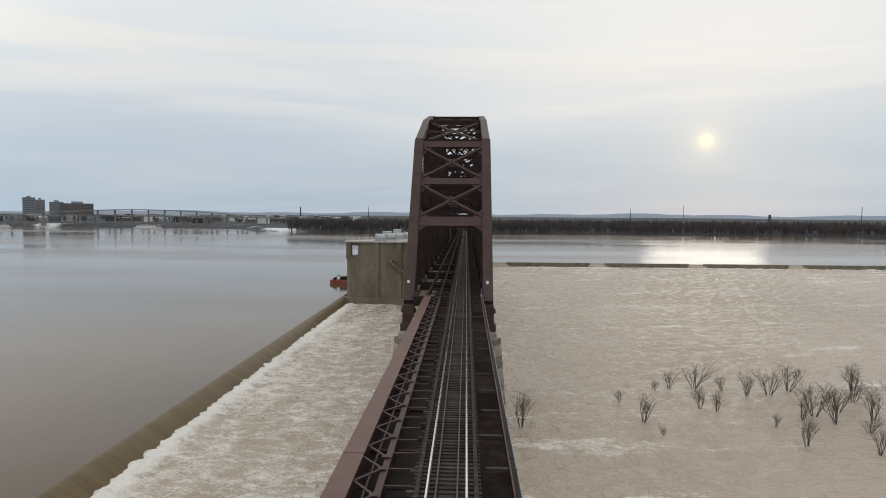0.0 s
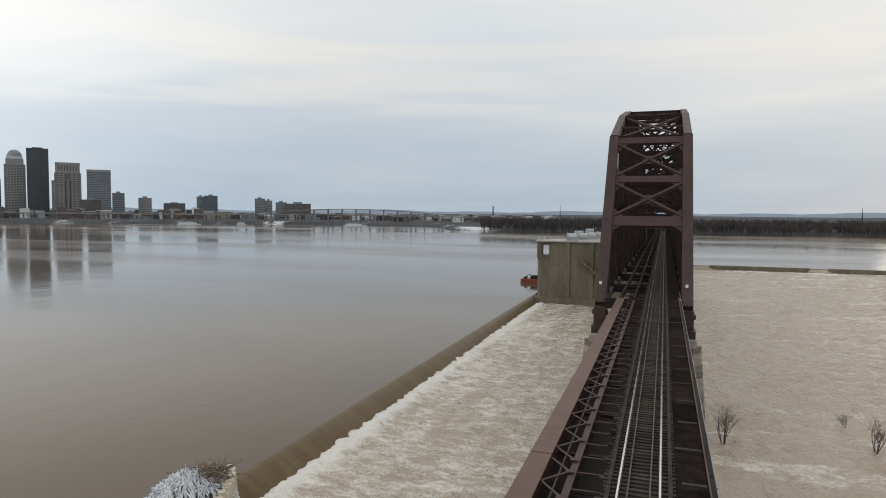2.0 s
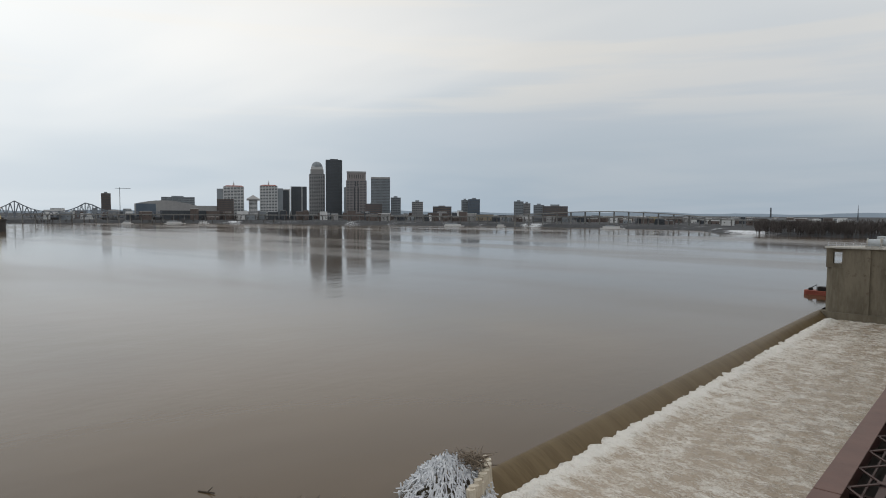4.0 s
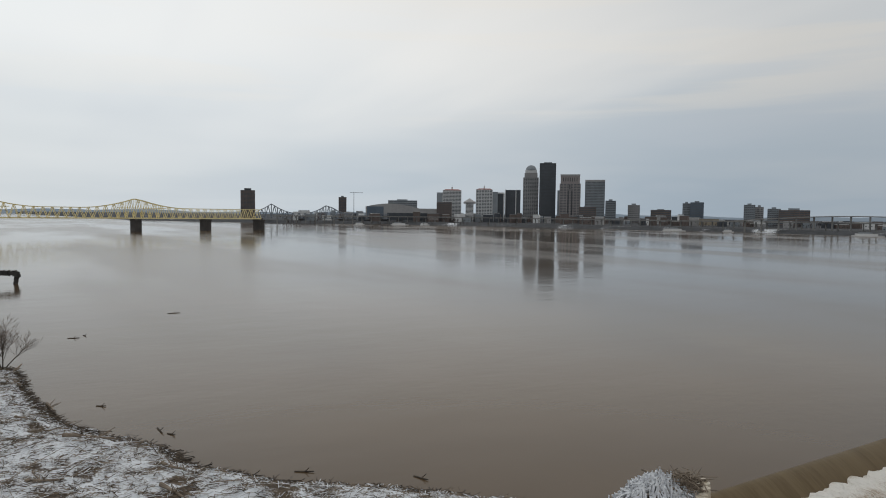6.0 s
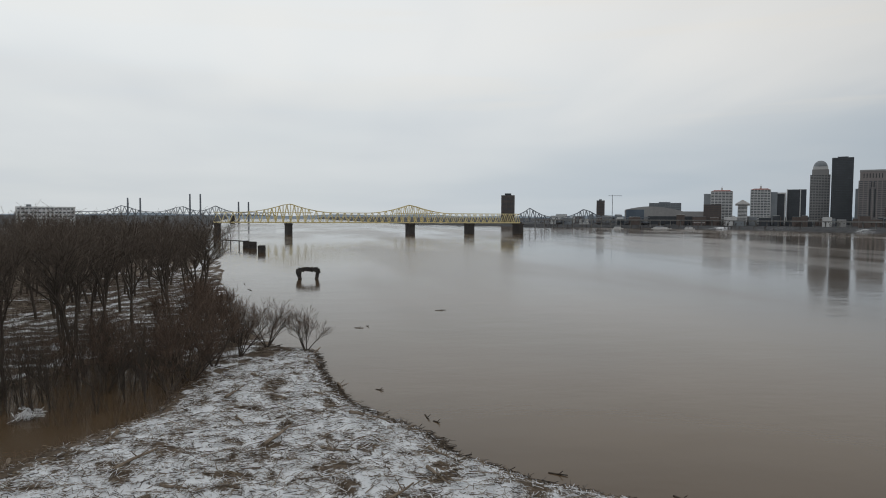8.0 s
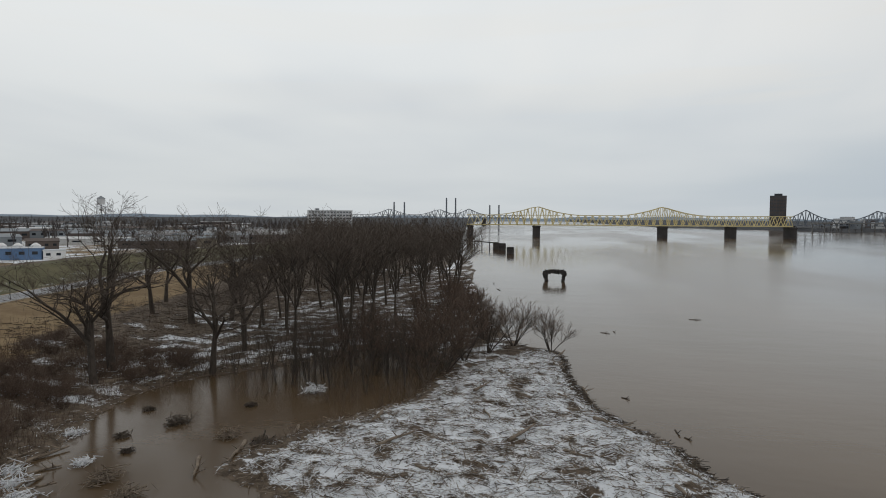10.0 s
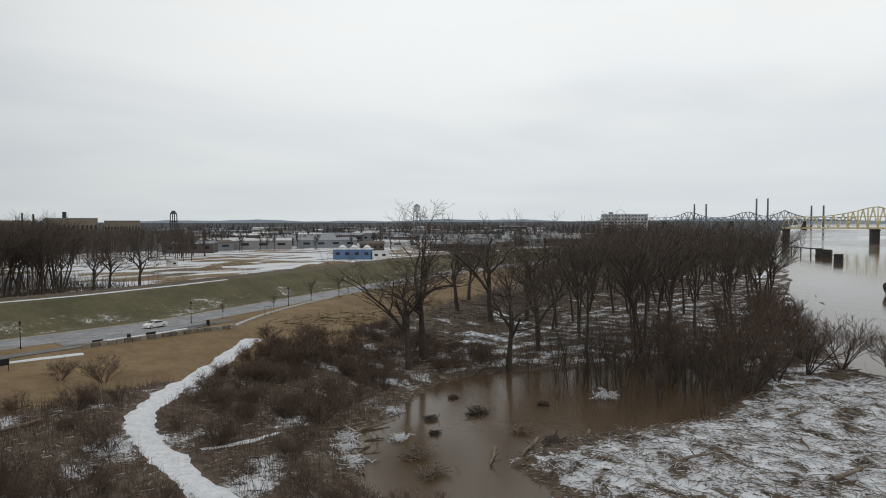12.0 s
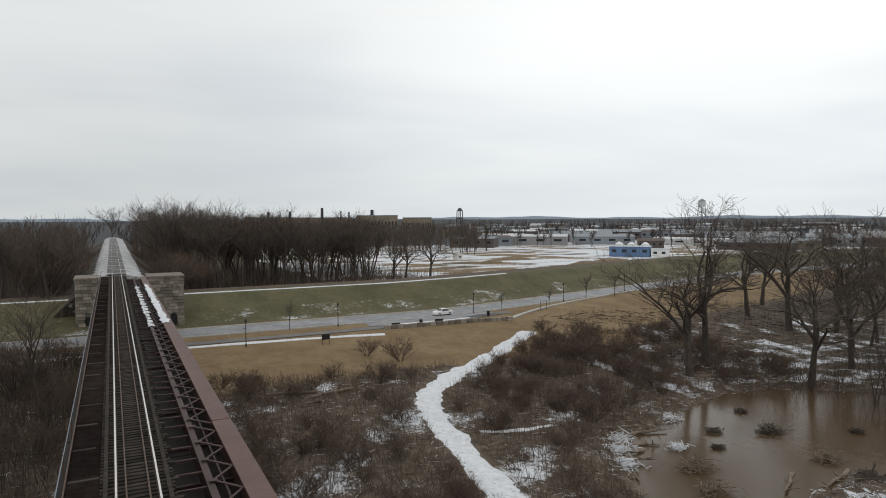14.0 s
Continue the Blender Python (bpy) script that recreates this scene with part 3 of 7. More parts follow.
def build_girder_span(y0, y1, first):
    """A double-track deck span of which one side carries the track and the other lies open."""
    sp = thing("girder_span", "red-brown riveted deck span with one open side", "bridge span", (0, 0, 0), "deck spans of the railway bridge")
    top = RAIL_Z - 0.42
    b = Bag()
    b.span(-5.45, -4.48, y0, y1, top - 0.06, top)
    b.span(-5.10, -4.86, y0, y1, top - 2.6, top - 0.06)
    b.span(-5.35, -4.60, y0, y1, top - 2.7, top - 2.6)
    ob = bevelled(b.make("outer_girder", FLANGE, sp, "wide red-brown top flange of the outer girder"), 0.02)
    b = Bag()
    b.span(-3.55, -3.25, y0, y1, top - 0.30, top - 0.22)
    b.span(-3.43, -3.37, y0, y1, top - 1.5, top - 0.30)
    b.make("inner_stringer", RUST, sp, "narrow steel stringer")
    for x in (-1.75, 0.45):
        b = Bag()
        b.span(x - 0.16, x + 0.16, y0, y1, top - 0.08, top)
        b.span(x - 0.03, x + 0.03, y0, y1, top - 1.5, top - 0.08)
        b.make("track_stringer", DARKSTEEL, sp)
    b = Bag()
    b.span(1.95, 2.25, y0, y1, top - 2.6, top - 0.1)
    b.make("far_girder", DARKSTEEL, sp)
    # zigzag lacing between girder and stringer
    n = int((y1 - y0) / 1.3)
    step = (y1 - y0) / n
    lace = Bag()
    for i in range(n):
        ya, yb = y0 + i * step, y0 + (i + 1) * step
        pa, pb = ((-4.5, ya, top - 0.16), (-3.5, yb, top - 0.16)) if i % 2 else ((-3.5, ya, top - 0.16), (-4.5, yb, top - 0.16))
        lace.beam(pa, pb, 0.11, 0.05)
        lace.box(((-4.55 if i % 2 else -3.5), ya, top - 0.14), (0.34, 0.3, 0.03))
    lace.make("lacing", RUST, sp, "zigzag lacing bars")
    mid = Bag()
    mid.span(-4.06, -3.98, y0, y1, top - 0.55, top - 0.45)
    mid.make("lacing_rail", RUST, sp)
    # cross bars of the empty bay
    m = int((y1 - y0) / 1.75)
    for i in range(m):
        y = y0 + (i + 0.5) * (y1 - y0) / m
        c = Bag()
        c.beam((-3.3, y, top - 0.34), (-1.9, y, top - 0.34), 0.10, 0.08)
        if i % 4 == 2:
            c.span(-5.0, 2.1, y - 0.12, y + 0.12, top - 2.3, top - 1.5)
        c.make("cross_bar", RUST, sp)
    # dark plate added to close the view down, standing in for shade
    pan = Bag()
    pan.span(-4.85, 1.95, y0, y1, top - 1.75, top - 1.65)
    pan.make("floor_plate", DARKSTEEL, sp, "dark plate added deep between the girders to stand for shade")
    low = Bag()
    for i in range(m):
        y = y0 + i * (y1 - y0) / m
        low.beam((-4.9, y, top - 2.5), (2.1, y + (y1 - y0) / m * (1 if i % 2 else -1), top - 2.5), 0.12)
    low.make("bottom_bracing", DARKSTEEL, sp)
    return sp


GIRDERS = [(-134.0, -98.05), (-97.95, -36.05), (-35.95, 28.46), (28.54, 85.4)]
for i, (a, b_) in enumerate(GIRDERS):
    build_girder_span(a, b_, i == 0)


def build_walkway():
    w = thing("walkway", "dark plank walkway with a thin cable rail along its edge", "walkway")
    for y in np.arange(-134, 86, 4.0):
        b = Bag()
        b.span(0.62, 1.88, y, y + 3.97, RAIL_Z - 0.30, RAIL_Z - 0.22)
        b.make("plank", PLANK, w)
        c = Bag()
        c.span(0.9 if int(y) % 3 else 0.7, 1.83, y + 0.4, y + 0.62, RAIL_Z - 0.22, RAIL_Z - 0.19)
        c.make("cleat", TIE, w, "worn timber cleat")
    e = Bag()
    e.span(1.88, 1.94, -134, 86, RAIL_Z - 0.34, RAIL_Z - 0.12)
    e.make("edge_angle", RAILSIDE, w)
    c = Bag()
    c.rod((1.98, -134, RAIL_Z + 0.75), (1.98, 84, RAIL_Z + 0.75), 0.022, 0.022, 5)
    c.make("cable", GREYSTEEL, w, "thin grey cable")
    for y in np.arange(-132, 86, 6.0):
        p = Bag()
        p.span(1.95, 2.01, y - 0.03, y + 0.03, RAIL_Z - 0.35, RAIL_Z + 0.78)
        p.make("post", RAILSIDE, w)
    return w


build_walkway()


def chord_z(i):
    return [14.2, 37.5, 43.0, 46.4, 48.4, 49.4][min(i, PANELS - i)]


def build_truss(y0, detail=True):
    """A curved-chord through truss for two tracks."""
    tr = thing("through_truss", "huge dark brown riveted through truss with a curved top chord", "truss bridge", (0, 0, 0), "through trusses of the railway bridge")
    zb = 14.2
    Y = [y0 + i * PANEL for i in range(PANELS + 1)]
    for x in TRUSS_X:
        out = -1 if x < 0 else 1
        for i in range(PANELS):
            b = Bag()
            b.beam((x, Y[i], chord_z(i)), (x, Y[i + 1], chord_z(i + 1)), 1.15 if 0 < i < PANELS - 1 else 1.35, 1.1 if 0 < i < PANELS - 1 else 1.25)
            bevelled(b.make("end_post" if i in (0, PANELS - 1) else "top_chord", RUST, tr), 0.03)
        b = Bag()
        b.span(x - 0.45, x + 0.45, y0, Y[-1], zb - 0.6, zb + 0.5)
        b.make("bottom_chord", RUST, tr)
        # posts and diagonals from here on carry interior shade in their colour
        b = Bag()
        b.beam((x, y0 + PANEL / 2, zb), (x, y0 + PANEL / 2, (zb + 38) / 2), 0.55, 0.9, (1, 0, 0))
        b.make("sub_post", SHADESTEEL, tr)
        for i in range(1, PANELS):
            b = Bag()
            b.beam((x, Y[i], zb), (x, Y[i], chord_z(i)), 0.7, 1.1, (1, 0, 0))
            b.make("vertical_post", SHADESTEEL, tr)
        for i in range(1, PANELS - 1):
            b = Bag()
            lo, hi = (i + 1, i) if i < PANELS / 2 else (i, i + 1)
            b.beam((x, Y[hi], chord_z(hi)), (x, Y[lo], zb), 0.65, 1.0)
            b.make("diagonal", SHADESTEEL, tr)
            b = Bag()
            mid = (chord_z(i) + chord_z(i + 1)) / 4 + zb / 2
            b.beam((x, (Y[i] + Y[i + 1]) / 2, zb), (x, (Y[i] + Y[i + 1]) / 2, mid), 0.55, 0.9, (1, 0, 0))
            b.make("sub_post", SHADESTEEL, tr)
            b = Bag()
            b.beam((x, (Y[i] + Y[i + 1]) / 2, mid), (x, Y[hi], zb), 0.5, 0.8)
            b.make("sub_diagonal", SHADESTEEL, tr)
    xl, xr = TRUSS_X[0] + 0.5, TRUSS_X[1] - 0.5
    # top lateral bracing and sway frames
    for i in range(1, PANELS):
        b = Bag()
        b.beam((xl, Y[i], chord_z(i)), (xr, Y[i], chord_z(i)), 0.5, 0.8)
        b.make("top_strut", SHADESTEEL, tr)
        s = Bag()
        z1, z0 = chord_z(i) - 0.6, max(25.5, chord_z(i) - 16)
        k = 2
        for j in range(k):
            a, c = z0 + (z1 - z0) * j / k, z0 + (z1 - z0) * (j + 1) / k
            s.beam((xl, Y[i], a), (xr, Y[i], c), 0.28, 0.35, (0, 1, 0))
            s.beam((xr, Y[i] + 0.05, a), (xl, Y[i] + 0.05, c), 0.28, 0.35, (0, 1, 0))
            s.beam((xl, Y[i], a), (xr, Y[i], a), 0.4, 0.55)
        s.make("sway_frame", SHADESTEEL, tr)
        if i < PANELS - 1:
            t = Bag()
            t.beam((xl, Y[i], chord_z(i)), (xr, Y[i + 1], chord_z(i + 1)), 0.32, 0.3)
            t.beam((xr, Y[i], chord_z(i)), (xl, Y[i + 1], chord_z(i + 1)), 0.32, 0.3)
            ym, zm = (Y[i] + Y[i + 1]) / 2, (chord_z(i) + chord_z(i + 1)) / 2
            t.beam((xl, ym, zm), (xr, ym, zm), 0.28, 0.3)
            t.make("lateral_bracing", RUST, tr)
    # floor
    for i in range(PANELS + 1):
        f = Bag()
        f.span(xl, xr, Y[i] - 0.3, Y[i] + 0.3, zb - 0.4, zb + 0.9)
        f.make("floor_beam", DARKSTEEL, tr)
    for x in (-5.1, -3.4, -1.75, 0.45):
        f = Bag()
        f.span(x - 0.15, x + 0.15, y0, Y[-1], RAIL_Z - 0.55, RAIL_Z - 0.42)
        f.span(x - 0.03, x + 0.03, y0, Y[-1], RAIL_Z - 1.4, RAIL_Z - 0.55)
        f.make("stringer", SHADESTEEL if x < -3 else DARKSTEEL, tr)
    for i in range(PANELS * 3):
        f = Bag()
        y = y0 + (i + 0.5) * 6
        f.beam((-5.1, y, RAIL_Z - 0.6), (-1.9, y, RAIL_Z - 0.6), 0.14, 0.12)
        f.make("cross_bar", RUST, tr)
    # another dark plate, added so the gaps under the track read as shade
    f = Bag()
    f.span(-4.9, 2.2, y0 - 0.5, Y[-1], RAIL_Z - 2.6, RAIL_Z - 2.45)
    f.make("floor_plate", DARKSTEEL, tr, "dark plate added under the stringers to stand for shade")
    # slighter cross frames half way along the panels, added to darken the inside
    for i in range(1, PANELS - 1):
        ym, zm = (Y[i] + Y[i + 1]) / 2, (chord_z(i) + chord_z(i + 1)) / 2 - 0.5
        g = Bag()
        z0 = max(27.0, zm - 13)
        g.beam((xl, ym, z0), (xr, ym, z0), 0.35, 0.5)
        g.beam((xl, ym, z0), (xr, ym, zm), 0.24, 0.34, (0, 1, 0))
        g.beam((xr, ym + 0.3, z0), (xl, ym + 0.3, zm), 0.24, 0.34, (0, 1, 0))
        g.make("mid_frame", SHADESTEEL, tr)
    f = Bag()
    f.span(0.65, 2.2, y0, Y[-1], RAIL_Z - 0.32, RAIL_Z - 0.24)
    f.make("footway", PLANK, tr)
    # portal frames, in the plane of the end posts
    for ya, yb in ((Y[0], Y[1]), (Y[-1], Y[-2])):
        def at(x, s, dy=0.0):
            return (x, ya + (yb - ya) * s + dy, zb + (37.5 - zb) * s)
        nrm = Vector((0, -(37.5 - zb), (yb - ya))).normalized()
        for s0, s1 in ((0.955, 1.0), (0.695, 0.735), (0.43, 0.485)):
            p = Bag()
            p.beam(at(xl - 0.3, (s0 + s1) / 2), at(xr + 0.3, (s0 + s1) / 2), 0.5, (s1 - s0) * 29.8, nrm.cross(Vector((1, 0, 0))))
            p.make("portal_strut", RUST, tr)
        for s0, s1 in ((0.735, 0.955), (0.485, 0.695)):
            p = Bag()
            c = ((at(0, (s0 + s1) / 2)[1]), at(0, (s0 + s1) / 2)[2])
            xm = (xl + xr) / 2
            for xa, sa in ((xl, s0), (xr, s0), (xl, s1), (xr, s1)):
                p.beam(at(xa, sa), (xm, *c), 0.36, 0.62, nrm)
            p.beam((xm - 0.9, *c), (xm + 0.9, *c), 0.2, 1.5, nrm.cross(Vector((1, 0, 0))))
            p.make("portal_bracing", RUST, tr, "crossed portal bracing")
            for xa in (xl, xr):
                for sa, sg in ((s0, 1), (s1, -1)):
                    g = Bag()
                    d = 1 if xa < xm else -1
                    a_, b__, c_ = Vector(at(xa, sa)), Vector(at(xa + d * 1.7, sa)), Vector(at(xa, sa + sg * 0.062))
                    e = nrm * 0.12
                    g.add([a_ - e, b__ - e, c_ - e, a_ + e, b__ + e, c_ + e], [(0, 1, 2), (5, 4, 3), (0, 3, 4, 1), (1, 4, 5, 2), (2, 5, 3, 0)])
                    g.make("gusset", RUST, tr)
        for xa, d in ((xl, 1), (xr, -1)):
            g = Bag()
            pts = [(0, 0.435)] + [(2.0 - 2.0 * math.cos(t_) , 0.365 + 0.065 * math.sin(t_)) for t_ in np.linspace(0, math.pi / 2, 7)][::-1]
            fr = [Vector(at(xa + d * (px if px else 0.0), ps)) for px, ps in pts]
            e = nrm * 0.18
            n = len(fr)
            g.add([v - e for v in fr] + [v + e for v in fr], [tuple(range(n)), tuple(range(2 * n - 1, n - 1, -1))] + [(i, n + i, n + (i + 1) % n, (i + 1) % n) for i in range(n)])
            g.make("haunch", RUST, tr, "rounded corner plate of the portal")
        for xa in TRUSS_X:
            m = Bag()
            q = Vector(at(xa, 0.10)) - nrm * 0.0 + Vector((0, -0.98 if yb > ya else 0.98, 0))
            m.box((q.x - 0.1, q.y, q.z + 0.4), (0.34, 0.06, 0.40))
            m.make("marker_plate", WHITEPAINT, tr, "small white marker plate")
    for x in TRUSS_X:
        out = -1 if x < 0 else 1
        for ye in (Y[0], Y[-1]):
            sh = Bag()
            sh.span(x - 0.75, x + 0.75, ye - 0.9, ye + 0.9, 11.6, zb - 0.2)
            sh.span(x - 1.0, x + 1.0, ye - 1.2, ye + 1.2, 10.6, 11.6)
            sh.rod((x - 1.0, ye, 13.2), (x + 1.0, ye, 13.2), 0.35, 0.35, 10)
            bevelled(sh.make("bearing", RUST, tr, "riveted steel bearing shoe"), 0.05)
    return tr


build_truss(PORTAL_Y)
build_truss(PORTAL_Y + PANEL * PANELS + 2.0)


def build_pier(y, top, foot, group, xl, xr):
    """A tapering river pier of coursed limestone, with a coping."""
    p = thing("bridge_pier", "tapering river pier of weathered coursed limestone", "bridge pier", (0, 0, 0), group)
    courses = max(6, int((top - 1.0 - foot) / 0.75))
    h = (top - 1.0 - foot) / courses
    for i in range(courses):
        z0 = foot + i * h
        k = 1 + 0.012 * (courses - i)
        b = Bag()
        xa, xb, ya = xl - 0.9 * k - (k - 1) * 4, xr + 1.2 * k + (k - 1) * 4, 1.7 * k
        n = 8
        pts = [(xa, y - ya), (xb - 0.8, y - ya), (xb + 0.5, y), (xb - 0.8, y + ya), (xa, y + ya), (xa - 1.0, y)]
        b.prism(pts, z0 + 0.02, z0 + h - 0.02)
        b.make("stone_course", MASONRY, p)
    core = Bag()
    core.span(xl - 0.8, xr + 0.8, y - 1.55, y + 1.55, foot, top - 0.9)
    core.make("core", MASONRY, p)
    c = Bag()
    c.span(xl - 1.1, xr + 1.1, y - 2.1, y + 2.1, top - 1.0, top)
    bevelled(c.make("coping", MASONRY, p), 0.08)
    return p


for y in (PORTAL_Y, PORTAL_Y + 199, PORTAL_Y + 398):
    build_pier(y, 10.6, -3.0, "piers of the railway bridge", *TRUSS_X)
for y in (28.5, -36.0, -98.0):
    build_pier(y, 12.4, -3.0 if y > 0 else 1.0, "piers of the railway bridge", -4.4, 1.0)


def build_abutment():
    """Two stone towers beside the end of the deck, each with a small arched doorway."""
    for x0, x1, yy in ((-12.2, -5.9, -134.5), (2.6, 6.3, -136.5)):
        a = thing("bridge_abutment", "coursed limestone abutment tower with a dark arched doorway", "abutment", (0, 0, 0), "abutment towers of the railway bridge")
        rows, h = 16, 0.62
        top = 14.8
        door = x0 + 1.9 if x0 < 0 else x0 + 1.8
        core = Bag()
        core.span(x0 + 0.3, x1 - 0.3, yy - 7.5, yy - 0.35, 3.0, top - 0.2)
        core.make("core", MASONRY, a)
        for r in range(rows):
            z0 = 4.9 + r * h
            x = x0
            k = 0
            while x < x1 - 0.05:
                wdt = min(random.uniform(0.7, 1.35), x1 - x)
                if x1 - x - wdt < 0.4:
                    wdt = x1 - x
                cx = x + wdt / 2
                if not (abs(cx - door) < 0.75 and z0 < 7.9):
                    s = Bag()
                    d = random.uniform(0, 0.14)
                    s.span(x + 0.035, x + wdt - 0.035, yy - 0.4, yy + d, z0 + 0.03, z0 + h - 0.03)
                    s.make("stone", MASONRY, a)
                x += wdt
            side = Bag()
            xs = x0 if x0 < 0 else x1
            for q in range(6):
                y1 = yy - 0.4 - q * 1.2
                side.span(x1 - 0.32, x1 + 0.03, y1 - 1.18, y1, z0 + 0.015, z0 + h - 0.015)
                side.span(x0 - 0.03, x0 + 0.32, y1 - 1.18, y1, z0 + 0.015, z0 + h - 0.015)
            side.make("side_stones", MASONRY, a)
        dr = Bag()
        pts = [(-0.6, 4.9), (0.6, 4.9), (0.6, 7.3)] + [(0.6 * math.cos(t), 7.3 + 0.6 * math.sin(t)) for t in np.linspace(0.3, math.pi - 0.3, 6)] + [(-0.6, 7.3)]
        n = len(pts)
        dr.add([(door + px, yy - 0.30, pz) for px, pz in pts], [tuple(range(n))])
        dr.make("doorway", BLACKMETAL, a, "dark arched doorway")
        c = Bag()
        c.span(x0 - 0.2, x1 + 0.2, yy - 7.6, yy + 0.2, top, top + 0.4)
        bevelled(c.make("coping", MASONRY, a), 0.05)


build_abutment()


def build_embankment():
    """Beyond the abutment the track runs on a ballasted bank with snow on it."""
    ballast = material("snowy_ballast", (0.30, 0.30, 0.30), (0.48, 0.49, 0.51), 0.9, 0.5, c=(0.68, 0.70, 0.73), bump=0.6)
    ys = np.arange(-138, -420, -3.0)
    prof = [(-5.4, 14.4), (-4.0, 15.1), (-2.6, 15.5), (1.3, 15.5), (2.6, 15.1), (3.6, 14.4)]
    vs, fs = [], []
    n = len(prof)
    for j, y in enumerate(ys):
        for i, (x, z) in enumerate(prof):
            vs.append((x + 0.3 * math.sin(y * 0.7 + i * 2), y, z + 0.12 * math.sin(y * 1.3 + i)))
    for j in range(len(ys) - 1):
        for i in range(n - 1):
            a = j * n + i
            fs.append((a, a + n, a + n + 1, a + 1))
    fs.append(tuple(range(n)))
    sides = Bag()
    sides.add([(-5.2, -138, 14.5), (-5.2, -420, 14.5), (-19, -420, 4), (-17, -142, 4), (3.4, -138, 14.5), (3.4, -420, 14.5), (18, -420, 4), (14, -142, 4)],
              [(0, 3, 2, 1), (4, 5, 6, 7), (0, 4, 7, 3)])
    setting(sides.make("embankment_sides", material("leafy_bank_soil", (0.040, 0.034, 0.028), (0.075, 0.062, 0.050), 0.95, 0.5, c=(0.30, 0.30, 0.31), bump=0.8, bump_dist=0.2)), "dark leaf-strewn sides of the railway bank", "embankment")
    bed = Bag()
    bed.span(-2.3, 1.0, -400, -138, 15.3, 15.56)
    setting(bed.make("ballast_bed", material("dark_track_ballast", (0.075, 0.070, 0.068), (0.15, 0.145, 0.14), 0.95, 1.0, c=(0.40, 0.41, 0.43), bump=0.7)), "dark ballast between the rails with traces of snow", "ballast")
    ob = link_mesh("embankment", vs, fs, ballast)
    setting(ob, "snow-dusted ballast bank that carries the railway track", "embankment")


build_embankment()

# ---- the town across the river ----
def spot(az, d, z=0.0):
    h = heading(az)
    return Vector((h.x * d, h.y * d, z))


# most wall colours are paled or cooled: distance haze put into them
WALLS = {
    "stone": material("tower_stone", (0.27, 0.27, 0.275), (0.33, 0.33, 0.335), 0.8, 0.03, bump=0.0),
    "pink": material("tower_pink_granite", (0.235, 0.215, 0.215), (0.285, 0.262, 0.260), 0.7, 0.03, bump=0.0),
    "dark": material("tower_dark_metal", (0.045, 0.052, 0.062), (0.062, 0.070, 0.082), 0.4, 0.03, bump=0.0),
    "grey": material("tower_grey_panel", (0.20, 0.225, 0.25), (0.25, 0.275, 0.30), 0.7, 0.03, bump=0.0),
    "white": material("tower_white_concrete", (0.54, 0.55, 0.56), (0.62, 0.63, 0.64), 0.8, 0.03, bump=0.0),
    "brick": material("town_brick", (0.105, 0.086, 0.080), (0.142, 0.118, 0.110), 0.9, 0.04, bump=0.0),
    "tan": material("town_tan_wall", (0.23, 0.20, 0.155), (0.29, 0.255, 0.20), 0.9, 0.04, bump=0.0),
    "glass": material("blue_grey_glass", (0.060, 0.085, 0.120), (0.085, 0.115, 0.155), 0.2, 0.03, bump=0.0, spec=0.6),
    "yellow": material("yellow_shed_wall", (0.55, 0.40, 0.04), (0.62, 0.47, 0.06), 0.7, 0.04, bump=0.0),
    "red": material("dull_red_roof", (0.20, 0.060, 0.045), (0.26, 0.090, 0.070), 0.8, 0.04, bump=0.0),
}


# paler than GLASSDARK, with distance haze put into the glass colour
TOWNGLASS = material("hazed_town_glass", (0.070, 0.080, 0.095), (0.095, 0.108, 0.125), 0.2, 0.05, bump=0.0, spec=0.5)


def local(obj, az, d, z):
    p = spot(az, d, z)
    obj.location = p
    obj.rotation_euler = (0, 0, radians(az))
    return obj


def facade(parent, w, depth, z0, z1, floors, bays, wall, pier=0.0, band=0.5):
    """A block with a recessed window band for every storey and upright piers between the bays. -y faces the river."""
    b = Bag()
    b.span(-w / 2, w / 2, -depth / 2, depth / 2, z0, z1)
    b.make("body", WALLS[wall], parent)
    h = (z1 - z0) / floors
    me = None
    for i in range(floors):
        if band > 0:
            if me is None:
                q = Bag()
                q.span(-w / 2 + 1.0, w / 2 - 1.0, -depth / 2 - 0.15, -depth / 2 + 0.3, 0, h * band)
                q.span(w / 2 - 0.3, w / 2 + 0.15, -depth / 2 + 1, depth / 2 - 1, 0, h * band)
                ob = q.make("window_band", TOWNGLASS, parent)
                me = ob.data
            else:
                ob = new("window_band", me)
                ob.parent = parent
            ob.location.z = z0 + i * h + h * 0.25
    if pier:
        me = None
        for j in range(bays + 1):
            x = -w / 2 + j * w / bays
            if me is None:
                q = Bag()
                q.span(-pier / 2, pier / 2, -depth / 2 - 0.7, -depth / 2 + 0.2, z0, z1)
                ob = q.make("pier", WALLS[wall], parent)
                me = ob.data
            else:
                ob = new("pier", me)
                ob.parent = parent
            ob.location.x = x


def placed(name, label, category, azl, azr, d, group="towers of the town"):
    az = (azl + azr) / 2
    w = d * math.tan(radians(azl - azr))
    return local(thing(name, label, category, (0, 0, 0), group), az, d, 0.0), w


def top_of(el, d):
    return 26 + d * math.tan(radians(el))


def block(parent, name, x0, x1, y0, y1, z0, z1, mat, label=""):
    b = Bag()
    b.span(x0, x1, y0, y1, z0, z1)
    return b.make(name, mat, parent, label)


